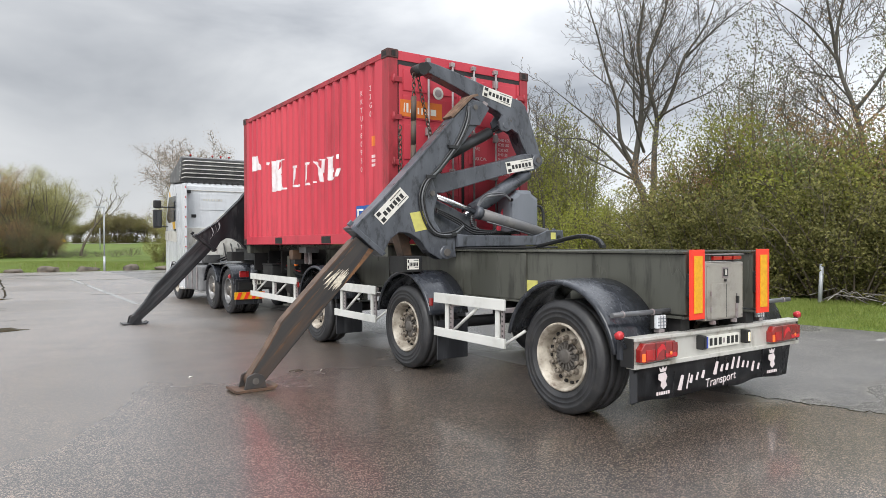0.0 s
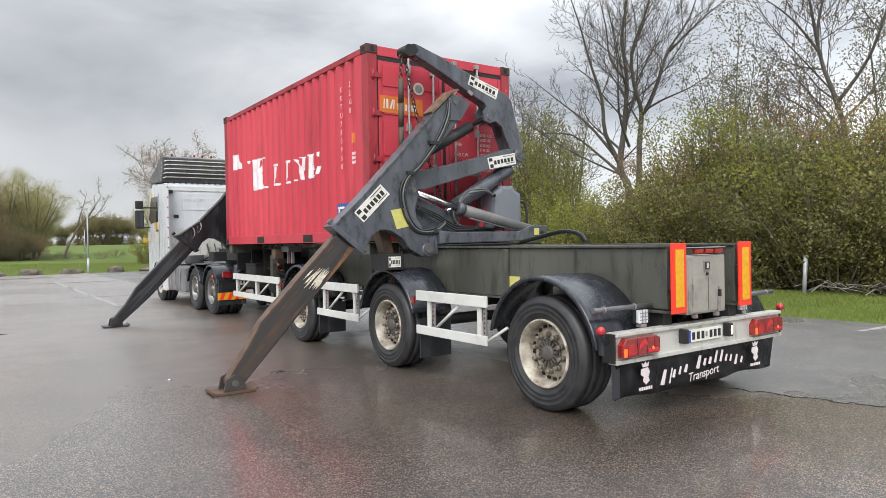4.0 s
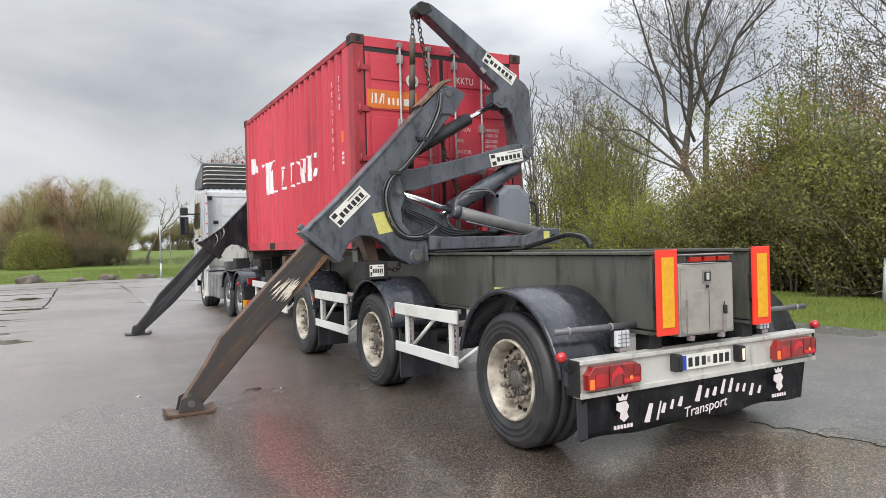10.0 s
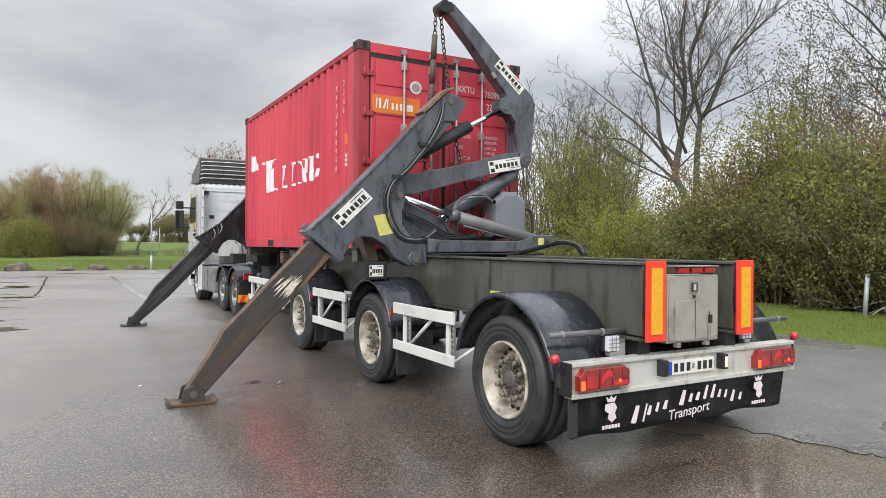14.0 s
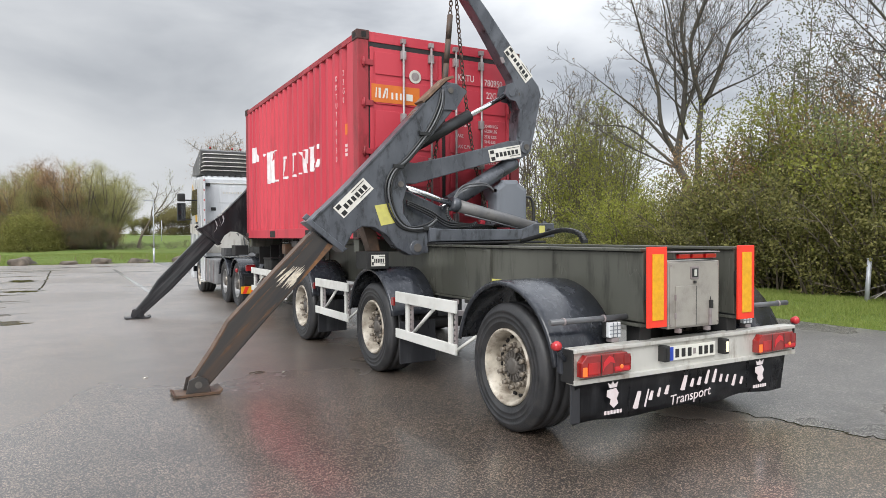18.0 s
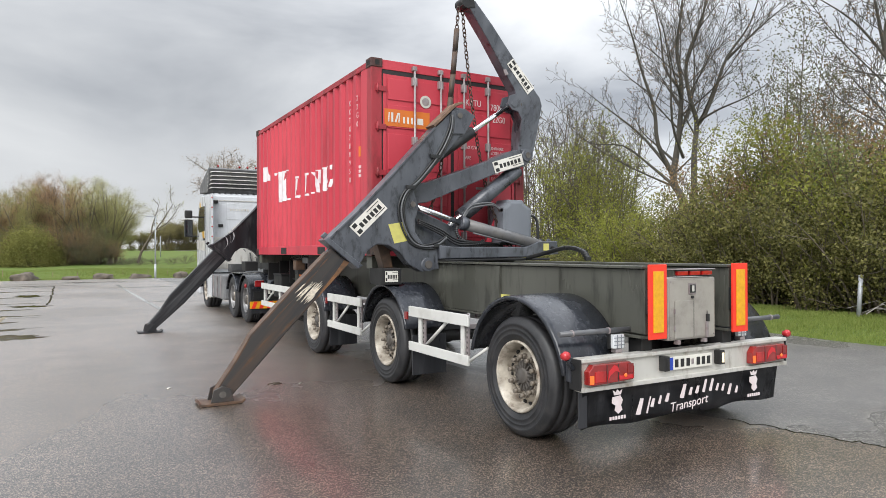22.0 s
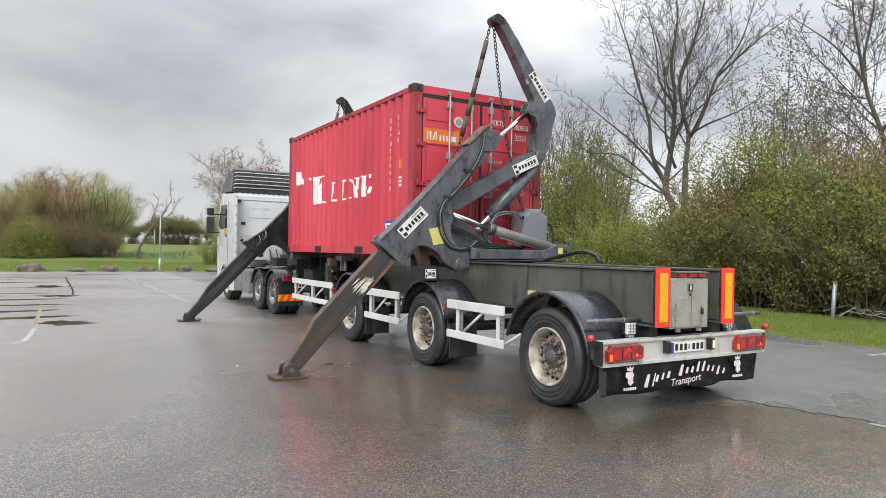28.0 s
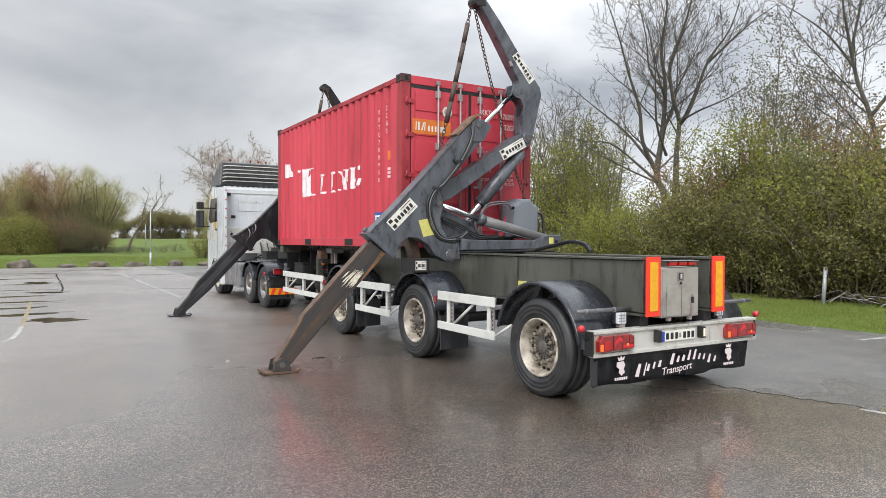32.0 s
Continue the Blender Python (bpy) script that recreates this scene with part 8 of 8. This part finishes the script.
# brushwood on the ground under the hedge
r6 = random.Random(14)
bm = B()
for k in range(60):
    x, y, a = r6.uniform(10.2, 11.0), r6.uniform(0.5, 3.6), r6.uniform(0, 3.14)
    ln = r6.uniform(0.4, 1.1)
    pipe(bm, [(x, y, r6.uniform(0.2, 0.35)), (x + math.cos(a) * ln * 0.5, y + math.sin(a) * ln * 0.5, r6.uniform(0.3, 0.55)), (x + math.cos(a) * ln, y + math.sin(a) * ln, r6.uniform(0.2, 0.5))], 0.01, 4)
tagged(part("brushwood", bm, M_BIRCH), "heap of cut pale branches below the hedge", "brushwood", kind="stuff")
# grass of the verge and the meadow's rim
g = np.random.RandomState(4)


def tufts(name, n, xs, ys, size, label):
    x, y = g.uniform(*xs, n), g.uniform(*ys, n)
    keep = x > np.array([lot_edge(v) + 0.02 for v in y]) if ys[1] < 41 else np.ones(n, bool)
    x, y = x[keep], y[keep]
    z = np.array([field(a, b) for a, b in zip(x, y)])
    a, h = g.uniform(0, 6.28, len(x)), size * g.uniform(0.5, 1.4, len(x))
    wd = h * 0.12
    lean = g.normal(0, 0.35, (len(x), 2)) * h[:, None]
    vs = np.empty((len(x) * 3, 3))
    vs[0::3] = np.c_[x - np.cos(a) * wd, y - np.sin(a) * wd, z - 0.01]
    vs[1::3] = np.c_[x + np.cos(a) * wd, y + np.sin(a) * wd, z - 0.01]
    vs[2::3] = np.c_[x + lean[:, 0], y + lean[:, 1], z + h]
    me = bpy.data.meshes.new(name)
    me.from_pydata(vs.tolist(), [], [(i, i + 1, i + 2) for i in range(0, len(x) * 3, 3)])
    me.materials.append(M_BLADE)
    tagged(new(name, me), label, "grass", kind="stuff")


tufts("verge_grass", 90000, (7.1, 10.8), (-3, 9), 0.055, "short green grass of the verge")
tufts("meadow_grass", 50000, (-16, 9), (41.2, 52), 0.075, "green grass of the meadow")

# ---- traffic on the far road ----
sheet("road", -440, 620, 237.5, 246, 260, 4, lambda x, y: field(x, y) + 0.03, M_ASPH, "wet asphalt road beyond the meadow", "road")
ROAD = []


def car(label, material, length, height, van):
    root = thing("van" if van else "car", label, "van" if van else "car")
    bm = B()
    h, l = height, length / 2
    pts = [(-l, 0.35), (-l, h * 0.95), (-l + 0.1, h), (l * 0.45, h), (l * 0.75, h * 0.58), (l, h * 0.48), (l, 0.35)] if van else [(-l, 0.35), (-l, h * 0.62), (-l * 0.65, h * 0.68), (-l * 0.45, h), (l * 0.2, h), (l * 0.5, h * 0.66), (l, h * 0.55), (l, 0.35)]
    prism(bm, pts, -0.85, 0.85, axis="y", bevel=0.06)
    body = part("body", bm, material, root)
    boxed("window", (l * 0.12 if van else -l * 0.42, l * 0.48 if van else l * 0.25, -0.862, -0.852, h * 0.62 if van else h * 0.69, h * 0.92), M_GLASS, body, 0.0)
    for x in (-l * 0.62, l * 0.62):
        for y in (-0.78, 0.78):
            bm = B()
            cyl(bm, (x, y - 0.1, 0.32), (x, y + 0.1, 0.32), 0.32, 20)
            part("wheel", bm, M_TYRE, root)
    return root


def drive(ob, t_ref, x_ref, speed):
    y = 240 if speed > 0 else 243.5
    z = field(0, y) + 0.1
    ROAD.append((ob, [(0, pose(x_ref + speed * (0 - t_ref), y, z, 0, 0, 0 if speed > 0 else 180)), (32, pose(x_ref + speed * (32 - t_ref), y, z, 0, 0, 0 if speed > 0 else 180))]))


drive(car("bright yellow delivery van on the far road", M_VAN, 4.9, 2.2, True), 1.0, 19.2, 8.1)
drive(car("white car on the far road", M_CARW, 4.4, 1.45, False), 9.0, 28.3, 8.5)
drive(car("white estate car on the far road", M_CARW, 4.6, 1.5, False), 13.0, 26.8, 8.5)
drive(car("dark grey car on the far road", M_CARG, 4.4, 1.45, False), 20.0, 18.3, 11)
drive(car("pale blue-grey car on the far road", M_CARB, 4.3, 1.45, False), 23.5, 19.2, 8.5)
drive(car("small white car on the far road", M_CARW, 4.1, 1.45, False), 23.5, 26.5, -8.5)
drive(car("white hatchback on the far road", M_CARW, 4.0, 1.5, False), 30.0, 29.4, -8.0)
motions()
